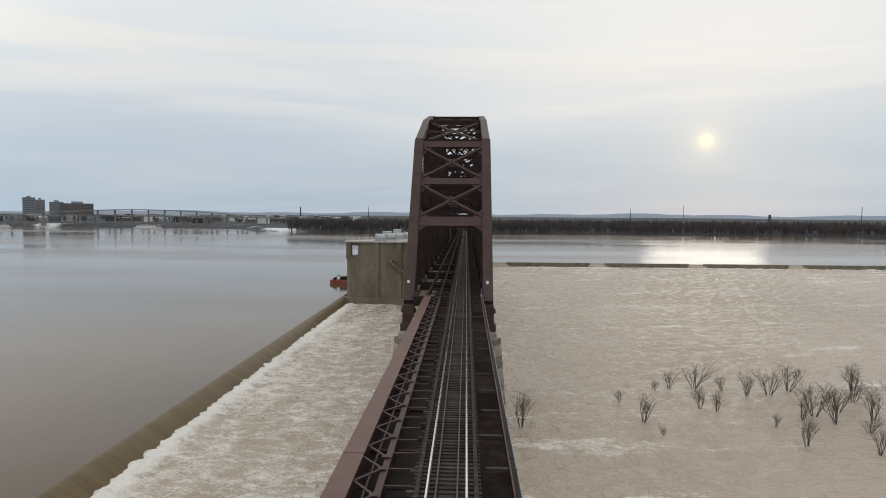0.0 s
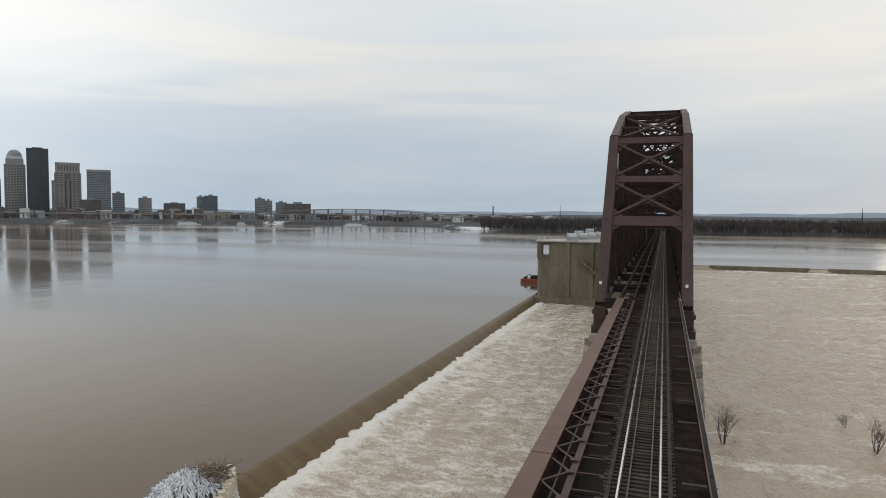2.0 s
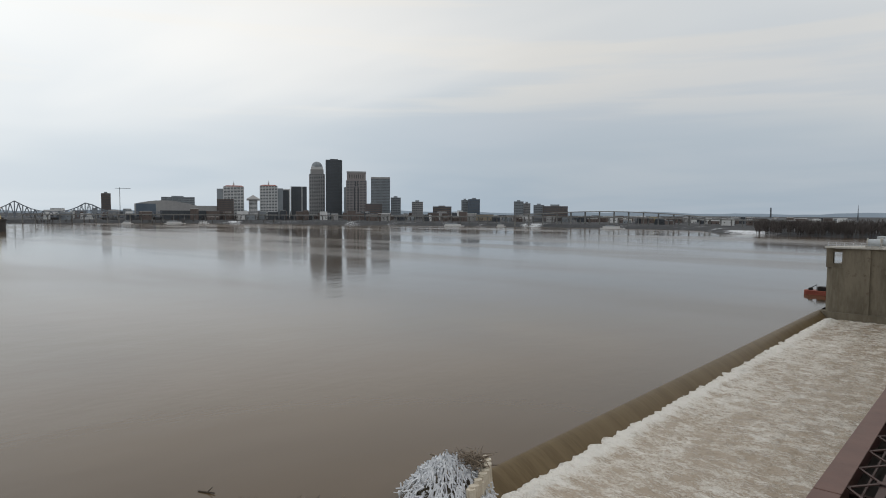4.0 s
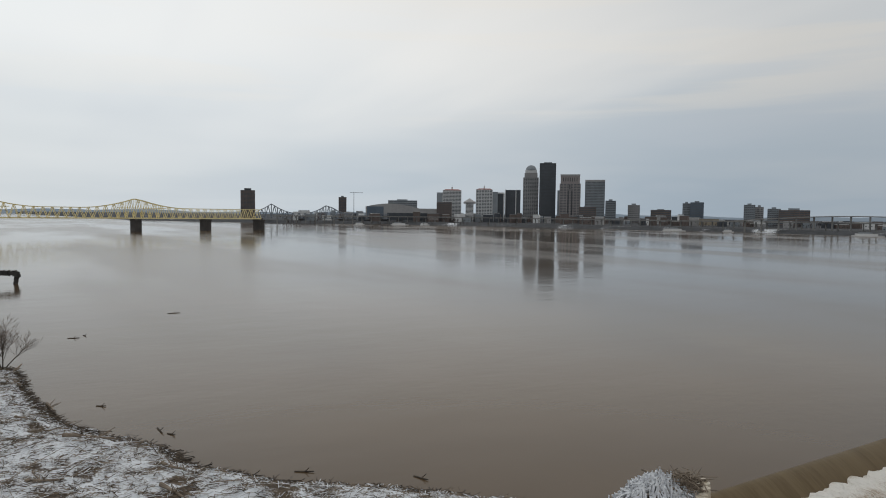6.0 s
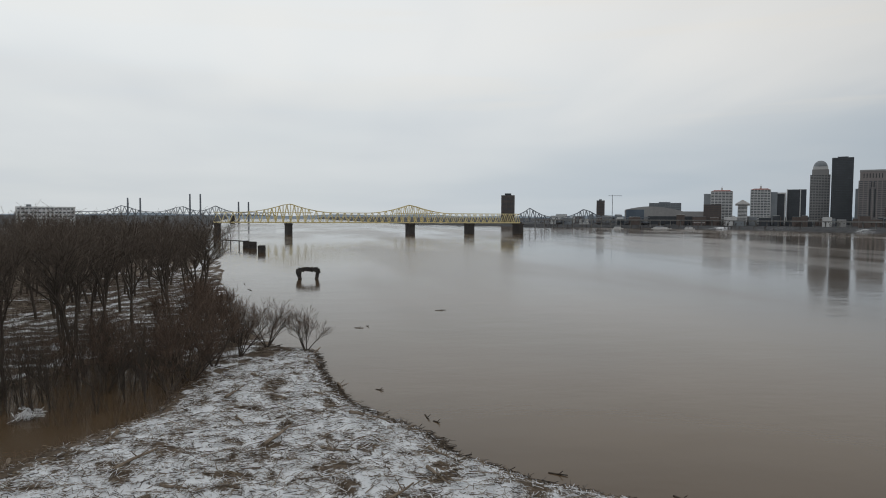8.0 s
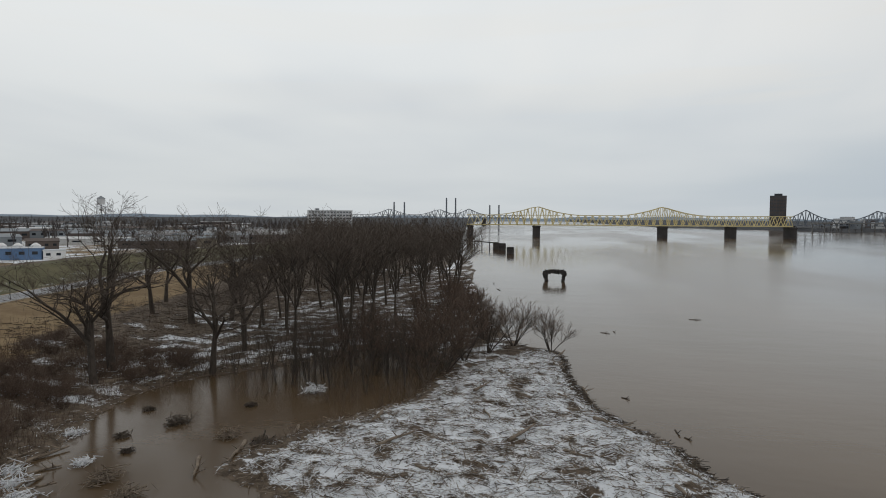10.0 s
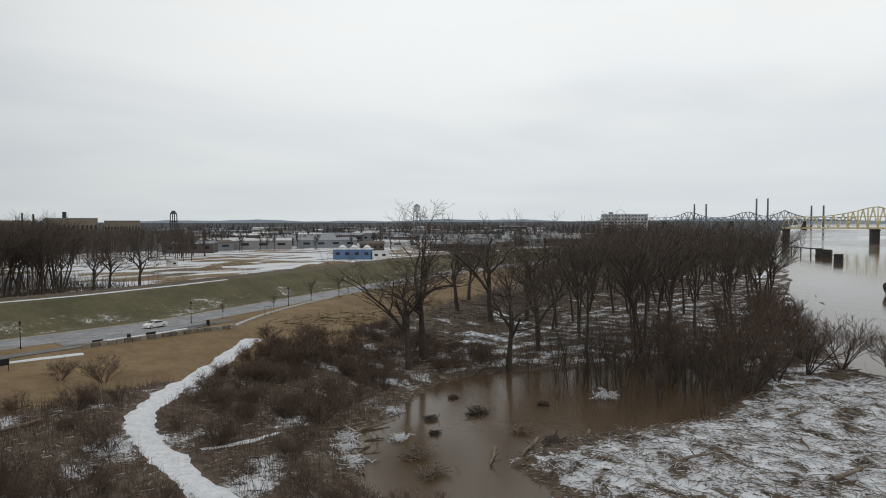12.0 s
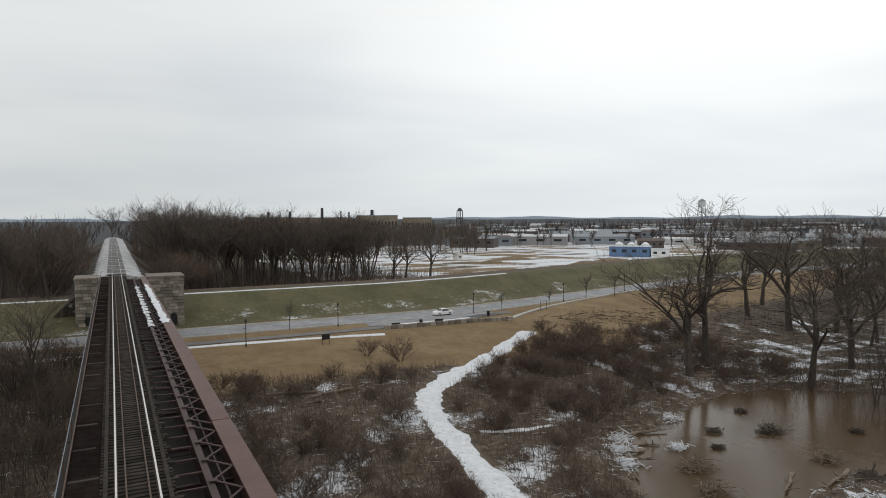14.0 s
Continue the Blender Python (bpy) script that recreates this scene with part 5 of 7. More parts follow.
# ---- the gate tower of the dam, and the barge behind it ----
def build_dam_tower():
    t = thing("dam_pier", "massive stained concrete gate pier with drum gates along its top", "dam pier")
    x0, x1, yf = -37.4, -12.0, 198.0
    b = Bag()
    n = 6
    nose = [(x0 + 5 - 5 * math.sin(a), yf + 5 - 5 * math.cos(a)) for a in np.linspace(0, math.pi / 2, n)]
    b.prism([(x1, yf)] + [(x1, yf + 40), (x0, yf + 40)][0:2] + nose[::-1], -3, 12.0)
    b.make("lower_wall", CONCRETE, t, "stained concrete wall with a rounded nose")
    b = Bag()
    b.prism([(x1, yf - 0.02), (x1, yf + 3), (x0 + 4.3, yf + 3), (x0 + 4.3, yf - 0.02)], 12.0, 17.2)
    b.span(x0 + 0.42, x0 + 4.28, yf + 1.22, yf + 3.18, 12.0, 13.1)
    b.span(x0 + 0.4, x0 + 2.0, yf + 1.2, yf + 3.2, 12.0, 17.2)
    b.span(x0 + 0.4, x0 + 4.4, yf + 1.0, yf + 3.4, 16.2, 17.2)
    b.make("parapet", CONCRETE, t, "upper wall with a see-through window")
    b = Bag()
    b.prism([(x1 + 1, yf - 0.8), (x1 + 1, yf + 40)] + [(x - 0.6 if i else x, y - 0.7) for i, (x, y) in enumerate(nose[::-1])], 17.2, 17.6)
    b.make("roof_slab", CONCRETE_PALE, t)
    f = Bag()
    f.prism([(x1, yf - 1.4)] + [(x1, yf)] + [(x - 1.0, y - 1.0) for x, y in nose[::-1]], -3, 0.2)
    f.make("footing", CONCRETE, t, "wet footing at the waterline")
    pil = Bag()
    for x in (x0 + 9.5, x0 + 16.5):
        pil.span(x, x + 1.2, yf - 0.5, yf + 0.2, 0, 17.0)
    pil.make("buttress", CONCRETE, t)
    st = Bag()
    for i in range(9):
        st.span(x0 + 14 + i * 0.9, x0 + 14.95 + i * 0.9, yf - 1.6, yf, 11.0 - i * 0.75, 11.9 - i * 0.75)
    st.make("stair", CONCRETE, t, "outside concrete stair")
    r = Bag()
    for i in range(14):
        x = x0 + 1 + i * 1.9
        r.rod((x, yf - 0.3, 17.6), (x, yf - 0.3, 18.8), 0.05, 0.05, 4)
    r.beam((x0 + 1, yf - 0.3, 18.8), (x1, yf - 0.3, 18.8), 0.08)
    r.beam((x0 + 1, yf - 0.3, 18.2), (x1, yf - 0.3, 18.2), 0.08)
    r.make("railing", PALESTEEL, t)
    drum = thing("gate_drum", "pale grey steel hoist drum on the dam pier", "hoist drum", (-26.5, 201, 17.6), "hoist drums on the dam")
    b = Bag()
    b.rod((-1.3, 0, 1.2), (1.3, 0, 1.2), 1.0, 1.0, 18)
    b.make("drum", PALESTEEL, drum)
    b = Bag()
    for x in (-1.45, 1.45):
        b.rod((x - 0.12, 0, 1.2), (x + 0.12, 0, 1.2), 1.25, 1.25, 18)
    b.make("flange", CONCRETE_PALE, drum)
    b = Bag()
    b.span(-1.9, 1.9, -0.9, 0.9, 0, 0.4)
    b.make("bed", CONCRETE_PALE, drum)
    for i, (x, y) in enumerate(((-24, 207), (-22, 214), (-19.5, 221), (-17.5, 228))):
        copy_thing(drum, pose(x, y, 17.6, 0, 0, 0))
    h = thing("hoist_house", "white hoist machinery house with pipes on the dam", "machine house", (-26, 230, 17.6))
    for x, s, zt in ((-2, 3, 2.2), (1.6, 2.6, 3.0), (4.4, 1.6, 1.6)):
        b = Bag()
        b.span(x - s / 2, x + s / 2, -2, 2, 0, zt)
        bevelled(b.make("cabin", PALESTEEL, h), 0.1)
    b = Bag()
    b.span(-3, 6.4, -3, 3, -1.0, 0)
    b.make("base", CONCRETE_PALE, h)
    k = thing("barge", "rusty red work barge moored behind the dam pier", "barge", (-46.5, 240, 0))
    k.scale = (0.44, 0.60, 0.70)
    b = Bag()
    b.prism([(-7.5, -3.5), (9, -3.5), (9, 3.5), (-7.5, 3.5), (-9, 2), (-9, -2)], -0.6, 2.0)
    bevelled(b.make("hull", REDPAINT, k), 0.15)
    b = Bag()
    b.span(0, 7, -2.6, 2.6, 2.0, 3.8)
    b.span(-6, -4, -2, 2, 2.0, 3.0)
    b.make("cargo", DARKSTEEL, k, "dark cargo and winches")
    b = Bag()
    b.beam((-7, 0, 2.2), (-1, 0, 4.6), 0.3)
    b.beam((-1, 0, 2), (-1, 0, 4.6), 0.3)
    b.make("derrick", DARKSTEEL, k)


build_dam_tower()

# ---- bare winter trees ----
def prisms(segs, sides=3):
    """Tapered prisms for an array of rows p0 (3), p1 (3), r0, r1: vertices and faces."""
    s = np.asarray(segs, float)
    p, q, r0, r1 = s[:, 0:3], s[:, 3:6], s[:, 6], s[:, 7]
    d = q - p
    d /= np.linalg.norm(d, axis=1, keepdims=True) + 1e-9
    ref = np.where(np.abs(d[:, 2:3]) < 0.9, np.array([[0, 0, 1.0]]), np.array([[1.0, 0, 0]]))
    a = np.cross(d, ref)
    a /= np.linalg.norm(a, axis=1, keepdims=True)
    b = np.cross(a, d)
    n = len(s)
    V = np.empty((n, 2 * sides, 3))
    for i in range(sides):
        t = 2 * math.pi * i / sides
        o = a * math.cos(t) + b * math.sin(t)
        V[:, i], V[:, sides + i] = p + o * r0[:, None], q + o * r1[:, None]
    base = (np.arange(n) * 2 * sides)[:, None]
    F = [np.concatenate([base + i, base + (i + 1) % sides, base + sides + (i + 1) % sides, base + sides + i], 1) for i in range(sides)]
    return V.reshape(-1, 3), np.stack(F, 1).reshape(-1, 4)


def limbs(rng, height, spread, levels, trunk_r, fork, lean=0.0, start=0.3, stems=1, droop=0.0, trunk=0.62, first=1.0, fan=0.35, gnarl=0.17):
    """A branching skeleton: thick limbs and fine twigs as two lists of tapered segments."""
    thick, fine = [], []

    def grow(p, d, length, r, level):
        n = 4 if level == 0 else 5 if gnarl > 0.2 and level < 3 else 3
        pts = [p]
        dd = d
        for i in range(n):
            wig = np.array([rng.gauss(0, 1), rng.gauss(0, 1), rng.gauss(0, 0.6)]) * (0.07 if level == 0 else gnarl)
            dd = dd + wig + np.array([0, 0, 0.05 if level else 0.0]) - np.array([0, 0, droop * level * 0.05])
            dd = dd / np.linalg.norm(dd)
            q = pts[-1] + dd * length / n
            k0, k1 = 1 - 0.55 * i / n, 1 - 0.55 * (i + 1) / n
            (thick if r > trunk_r * 0.085 else fine).append((*pts[-1], *q, r * k0, r * k1))
            pts.append(q)
        if level >= levels:
            return
        kids = fork[min(level, len(fork) - 1)]
        for j in range(kids):
            u = start + (1 - start) * (j + rng.random()) / kids if level == 0 else 0.25 + 0.75 * (j + rng.random()) / kids
            k = min(n - 1, int(u * n))
            fr = u * n - k
            base = pts[k] * (1 - fr) + pts[k + 1] * fr
            ang = rng.uniform(0, 2 * math.pi)
            side = np.array([math.cos(ang), math.sin(ang), 0.0])
            tilt = rng.uniform(0.35, 0.95) * spread
            nd = dd * 0.9 + side * tilt + np.array([0, 0, 0.25 if level == 0 else 0.12])
            nd = nd / np.linalg.norm(nd)
            grow(base, nd, length * rng.uniform(0.48, 0.72) * (1.0 if level else (1.15 - 0.5 * u) * first), r * (1 - 0.5 * u) * rng.uniform(0.45, 0.62) * (1.0 if level else min(1.35, first)), level + 1)
    for s in range(stems):
        a = rng.uniform(0, 2 * math.pi)
        out = lean + (fan if stems > 1 else 0) * rng.uniform(0.3, 1.2)
        d = np.array([math.cos(a) * out, math.sin(a) * out, 1.0])
        grow(np.array([math.cos(a) * 0.15 * (stems > 1), math.sin(a) * 0.15 * (stems > 1), -0.3]), d / np.linalg.norm(d), height * (trunk if stems == 1 else rng.uniform(0.5, 0.75)), trunk_r, 0)
    return thick, fine


def bare_tree(name, label, category, group, seed, bark=BARK, twig=TWIG, twig_r=1.0, least=0.012, **kw):
    rng = random.Random(seed)
    thick, fine = limbs(rng, **kw)
    t = thing(name, label, category, (0, 0, -500), group)
    v, f = prisms(thick, 6)
    link_mesh("trunk", v.tolist(), f.tolist(), bark, t, smooth=True)
    fa = np.array(fine)
    fa[:, 6:8] = np.maximum(fa[:, 6:8] * twig_r, least)
    v, f = prisms(fa, 3)
    link_mesh("crown", v.tolist(), f.tolist(), twig, t, "fine bare twigs")
    return t


def ground_z(x, y):
    return float(land(np.array([x]), np.array([y]))[0])


PLANTED = []


def plant(src, x, y, size=1.0, rz=None, z=None, rng=random):
    rz = rng.uniform(0, 360) if rz is None else rz
    z = max(ground_z(x, y), -0.6) if z is None else z
    m = pose(x, y, z, 0, 0, rz) @ Matrix.Diagonal((size, size, size, 1))
    return copy_thing(src, m)


OAKS = [bare_tree("tree", "large spreading bare tree on the flooded bank", "tree", "spreading trees on the bank", 11 + i, least=0.018, height=29.5, spread=1.40, levels=5, trunk_r=0.74, fork=(6, 5, 4, 4, 3), start=0.50, droop=0.20, trunk=0.42, first=1.70, gnarl=0.24) for i in range(3)]
TALLS = [bare_tree("tree", "tall bare cottonwood with upswept branches", "tree", "flooded wood on the bank", 31 + i, twig_r=1.2, least=0.027, height=27, spread=1.05, levels=4, trunk_r=0.38, fork=(7, 5, 4, 4), start=0.52, lean=0.16, droop=0.15, trunk=0.56, first=1.25, gnarl=0.20) for i in range(4)]
WILLOWS = [bare_tree("willow", "many-stemmed bare willow leaning over the water", "tree", "willows along the shore", 51 + i, twig=SHRUB, least=0.024, height=11, spread=1.0, levels=3, trunk_r=0.14, fork=(6, 5, 4), start=0.3, stems=6, fan=0.75) for i in range(3)]
BUSHES = [bare_tree("shrub", "tangled bare reddish-brown shrub", "shrub", "shrubs on the rough ground", 71 + i, bark=SHRUB, twig=SHRUB, twig_r=1.0, height=3.9, spread=1.5, levels=3, trunk_r=0.045, fork=(5, 5, 4), start=0.1, stems=8, fan=0.9) for i in range(3)]
SNAGS = [bare_tree("flooded_shrub", "drowned bare shrub sticking out of the river", "shrub", "drowned shrubs in the tail water", 91 + i, bark=BARK, twig=BARK, twig_r=1.2, height=7.0, spread=0.9, levels=3, trunk_r=0.09, fork=(4, 4, 3), start=0.25, stems=5, fan=0.45) for i in range(3)]
STEMS = [bare_tree("sapling", "thin bare saplings standing in the flooded pond", "sapling", "saplings in the flooded pond", 121 + i, twig_r=1.2, least=0.02, height=11, spread=0.55, levels=2, trunk_r=0.09, fork=(5, 3), start=0.35, stems=3, fan=0.18) for i in range(2)]
YOUNG = [bare_tree("young_tree", "small upright bare park tree", "tree", "young trees along the road", 101 + i, twig_r=1.3, height=6.0, spread=0.32, levels=3, trunk_r=0.07, fork=(8, 5, 4), start=0.3) for i in range(2)]


def plant_all():
    r = random.Random(77)
    # the two big trees beside the pond and those behind them
    for x, y, s, k in ((-79, -71.3, 0.82, 0), (-85.9, -74.0, 0.98, 2), (-133, -103, 0.82, 2), (-127.6, -88.7, 1.05, 0), (-121.5, -72, 0.84, 1), (-93.4, -61.2, 0.80, 2), (-136, -84, 0.8, 2),
                       (-150, -112, 0.75, 1), (-108, -64, 0.72, 0)):
        plant(OAKS[k], x, y, s, rng=r)
    # the flooded wood
    n = 0
    while n < 66:
        x, y = r.uniform(-285, -108), r.uniform(-112, -24)
        edge = np.interp(x, [-285, -200, -150, -120, -108], [-62, -44, -32, -36, -46])
        lo = np.interp(x, [-285, -200, -150, -120, -108], [-125, -108, -88, -66, -60])
        if lo < y < edge:
            plant(r.choice(TALLS), x, y, r.uniform(0.78, 1.02), rng=r)
            n += 1
    for x, y, s in ((-121.5, -8.5, 0.72), (-125, -16, 0.85), (-119, -20, 0.95), (-131, -23, 1.0), (-112, -23, 1.0), (-105, -25, 0.95), (-138, -28, 1.0), (-99, -26.5, 0.9), (-145, -32, 1.0), (-125, -30, 1.05),
                    (-116, -31, 1.0), (-108, -33, 0.95), (-150, -30, 0.9), (-160, -34, 0.9), (-100, -36, 0.85), (-112, -40, 0.9), (-104, -45, 0.8), (-120, -42, 0.9), (-135, -37, 0.9), (-175, -38, 0.8), (-190, -42, 0.8)):
        plant(r.choice(WILLOWS), x, y, s, rng=r)
    n = 0
    while n < 46:
        x, y = r.uniform(-128, -88), r.uniform(-58, -26)
        if float(inside(POND, x, y)) < 0:
            plant(r.choice(STEMS), x, y, r.uniform(0.6, 1.15), rng=r)
            n += 1
    # the wood behind the levee and both sides of the railway bank
    n = 0
    while n < 80:
        x, y = r.uniform(-85, -9), r.uniform(-225, -172)
        if x > np.interp(y, [-330, -250, -185, -172], [-118, -92, -72, -60]) and x < -13 - (r.random() < 0.1) * 3:
            plant(r.choice(TALLS), x, y, r.uniform(0.66, 0.86) + 0.16 * max(0.0, 1 + (x + 10) / 40), rng=r)
            n += 1
    for i in range(24):
        plant(r.choice(WILLOWS), r.uniform(-24, -8), r.uniform(-300, -146), r.uniform(0.7, 1.2), rng=r)
        plant(r.choice(WILLOWS), r.uniform(6, 24), r.uniform(-300, -146), r.uniform(0.7, 1.2), rng=r)
    for i in range(45):
        x, y = 9 + 60 * r.random() ** 1.3, r.uniform(-215, -150)
        plant(r.choice(TALLS), x, y, r.uniform(0.55, 0.74), rng=r)
    for i in range(6):
        plant(r.choice(TALLS), r.uniform(-26, 20) if i % 2 else r.uniform(-40, -14), r.uniform(-470, -420), r.uniform(0.9, 1.1), rng=r)
    for x, y in ((-86, -196), (-92, -190), (-80, -192), (-200, -335), (-190, -342)):
        plant(r.choice(OAKS), x, y, r.uniform(0.55, 0.72), rng=r)
    for i in range(36):
        x, y = r.uniform(5, 45), r.uniform(-112, -22)
        plant(r.choice(TALLS if i % 3 == 0 else WILLOWS), x, y, r.uniform(0.45, 0.7), rng=r)
    # shrubs on the rough ground
    n = 0
    while n < 230:
        x, y = r.uniform(-98, -6), r.uniform(-104, -30)
        dense = 1.0 if (-86 < x < -44 and -96 < y < -62) else 0.45
        if float(trail_distance(x, y)) < 3.2 or float(inside(POND, x, y)) < 2 or float(inside(HEAP, x, y)) < 1 or r.random() > dense:
            continue
        if y < np.interp(x, [-98, -75, -50, -20, -6], [-98, -98, -88, -88, -92]):
            continue
        plant(r.choice(BUSHES), x, y, r.uniform(0.45, 1.0), rng=r)
        n += 1
    for x, y, s in ((-66, -84, 1.25), (-71, -88, 1.3), (-62, -90, 1.0), (-40, -93, 1.15), (-36, -98, 0.9), (-76, -95, 1.2), (-72, -100, 1.1), (-52, -62, 1.4), (-56, -64, 1.2)):
        plant(r.choice(BUSHES), x, y, s, rng=r)
    for i in range(60):
        x, y = r.uniform(4, 42), r.uniform(-112, -25)
        plant(r.choice(BUSHES), x, y, r.uniform(0.8, 1.5), rng=r)
    # drowned shrubs in the tail water
    for x, y, s in ((7.5, 84, 0.95), (24, 87, 0.8), (34, 94, 0.7), (33, 105, 0.7), (47, 101, 0.95), (41.4, 78.5, 0.75), (49.7, 87.5, 0.95), (56, 90, 0.95), (23, 96, 0.45), (37, 105, 1.0), (41, 104, 0.6),
                    (51.7, 104.5, 0.95), (48.7, 91, 1.0), (62, 105, 0.95), (41, 86, 0.4), (49, 77, 0.7), (25, 81.6, 0.35), (43.4, 100.7, 0.8), (53, 93, 0.85), (58, 98, 0.9), (30, 103, 0.4), (36, 93, 0.6), (46, 89, 0.8),
                    (52, 84, 0.6), (61, 92, 0.9), (66, 97, 0.8)):
        plant(r.choice(SNAGS), x, y, s * 0.78, z=DROP - 0.3, rng=r)
    # young trees along the road
    for x, y, s in ((-29.3, -121.4, 0.95), (-78, -124, 0.75), (-91, -124, 0.8), (-107.5, -130.8, 1.15), (-118.7, -132.7, 1.1), (-130, -134, 1.0)):
        plant(r.choice(YOUNG), x, y, s, rng=r)
    for src in STEMS + OAKS + TALLS + WILLOWS + BUSHES + SNAGS + YOUNG:
        for o in list(src.children_recursive) + [src]:
            bpy.data.objects.remove(o)


plant_all()


def far_wood(name, label, places, h0, h1, seed, mat=TWIG, sticks=15, thick=0.22):
    """Bare woods too far off to count: every tree a stem with a brush of branches."""
    r = np.random.RandomState(seed)
    segs = []
    px = np.array(places)
    heights = np.maximum(land(px[:, 0], px[:, 1]), 0)
    for (x, y), z in zip(places, heights.tolist()):
        h = r.uniform(h0, h1)
        segs.append((x, y, z - 0.5, x + r.normal(0, 0.5), y, z + h * 0.8, 0.3, 0.1))
        for i in range(sticks):
            t, a = r.uniform(0.2, 0.75), r.uniform(0, 6.283)
            ln, out = h * r.uniform(0.2, 0.42), r.uniform(0.25, 0.75)
            bx, by, bz = x + r.normal(0, 0.4), y + r.normal(0, 0.4), z + h * t
            segs.append((bx, by, bz, bx + math.cos(a) * ln * out, by + math.sin(a) * ln * out, bz + ln, thick, thick * 0.45))
    v, f = prisms(segs, 3)
    return tagged(link_mesh(name, v.tolist(), f.tolist(), mat), label, "woods", "", "stuff")


def plant_far():
    r = random.Random(3)
    isl = []
    while len(isl) < 3000:
        az = r.uniform(-46, 15.5)
        h = heading(az)
        d = r.uniform(840, 1250)
        x, y = h.x * d, h.y * d
        back = y - np.interp(x, FAR_X, FAR_Y)
        if 4 < back < 110:
            isl.append((x, y))
    far_wood("far_woods", "dark bare woods along the far island shore", isl, 11, 16, 5, DARKTWIG, 24, 0.24)
    back = []
    for i in range(1500):
        az = r.uniform(105, 200)
        d = 420 + 2600 * r.random() ** 1.6
        h = heading(az)
        x, y = h.x * d, h.y * d
        if y < np.interp(x, BANK_X, BANK_Y) - 15 and not (-520 < x < -110 and -470 < y < -160):
            back.append((x, y))
    for i in range(380):
        h = heading(r.uniform(114, 152))
        d = r.uniform(430, 1100)
        back.append((h.x * d, h.y * d))
    far_wood("far_woods", "bare woods and gardens across the flat land to the horizon", back, 9, 15, 6, DARKTWIG, 12)
    deep = []
    while len(deep) < 300:
        x, y = r.uniform(-125, 100), r.uniform(-400, -212)
        if (x < -9 and x > np.interp(y, [-400, -330, -250, -212], [-122, -118, -92, -80])) or x > 9:
            deep.append((x, y))
    far_wood("back_woods", "dense bare wood behind the levee along the railway bank", deep, 14, 20, 9, TWIG, 34, 0.11)
    edge = []
    for i in range(230):
        h = heading(r.uniform(150, 163.5))
        d = r.uniform(340, 600)
        edge.append((h.x * d, h.y * d))
    far_wood("far_woods", "bare wood that half hides the factory behind the field", edge, 12, 17, 10, TWIG, 26, 0.13)
    town = []
    for i in range(900):
        az = r.uniform(4, 74)
        d = r.uniform(1330, 2600)
        h = heading(az)
        town.append((h.x * d, h.y * d))
    far_wood("far_woods", "bare street trees among the roofs of the town", town, 7, 13, 7, DARKTWIG, 12)


DARKTWIG = material("distant_bare_wood", (0.068, 0.060, 0.058), (0.098, 0.087, 0.084), 0.95, 0.01, bump=0.0)
plant_far()

# ---- road, paths and park on the levee side ----
def strip(name, mat, line, width, lift, label, category, thick=0.0, step=2.0):
    """A strip laid on the ground along a line, following its rise and fall."""
    pts = []
    for (ax, ay), (bx, by) in zip(line, line[1:]):
        n = max(1, int(math.hypot(bx - ax, by - ay) / step))
        pts += [(ax + (bx - ax) * i / n, ay + (by - ay) * i / n) for i in range(n)]
    pts.append(line[-1])
    for _ in range(6):
        pts = [pts[0]] + [((a[0] + 2 * b[0] + c[0]) / 4, (a[1] + 2 * b[1] + c[1]) / 4) for a, b, c in zip(pts, pts[1:], pts[2:])] + [pts[-1]]
    m = 10 if thick < 0 else 4
    rows = []
    for i, (x, y) in enumerate(pts):
        a, b = pts[max(0, i - 1)], pts[min(len(pts) - 1, i + 1)]
        d = Vector((b[0] - a[0], b[1] - a[1])).normalized()
        w = width * (1.12 + 0.14 * math.sin(i * 0.55) + 0.06 * math.sin(i * 1.3)) if thick < 0 else width
        rows.append([(x - d.y * w * (j / m - 0.5), y + d.x * w * (j / m - 0.5)) for j in range(m + 1)])
    flat = np.array(rows).reshape(-1, 2)
    Z = land(flat[:, 0], flat[:, 1]) + lift
    if thick < 0:
        # loose snow: it thins out into the ground along a ragged edge
        u = np.abs(np.tile(np.linspace(-1, 1, m + 1), len(rows)))
        fx, fy = flat[:, 0], flat[:, 1]
        Z = Z + 0.05 - 0.26 * np.clip((u - 0.45) / 0.55, 0, 1) ** 1.6 + 0.035 * wobble(fx, fy, 0.9, 31) + 0.06 * wobble(fx, fy, 2.4, 32) * u
    v = np.column_stack([flat, Z]).tolist()
    n = m + 1
    f = [(i * n + j, i * n + j + 1, (i + 1) * n + j + 1, (i + 1) * n + j) for i in range(len(rows) - 1) for j in range(m)]
    if thick > 0:
        k = len(v)
        v += [(a, b, c - thick) for a, b, c in v]
        for i in range(len(rows) - 1):
            f += [(i * n, (i + 1) * n, k + (i + 1) * n, k + i * n), (i * n + m, k + i * n + m, k + (i + 1) * n + m, (i + 1) * n + m)]
    ob = link_mesh(name, v, f, mat, smooth=thick <= 0)
    return setting(ob, label, category)


def roadline(dy):
    return [(x, -125.6 + dy - float(bend(x))) for x in (60, 20, -10, -40, -65, -80, -100, -130, -170, -215, -300)]


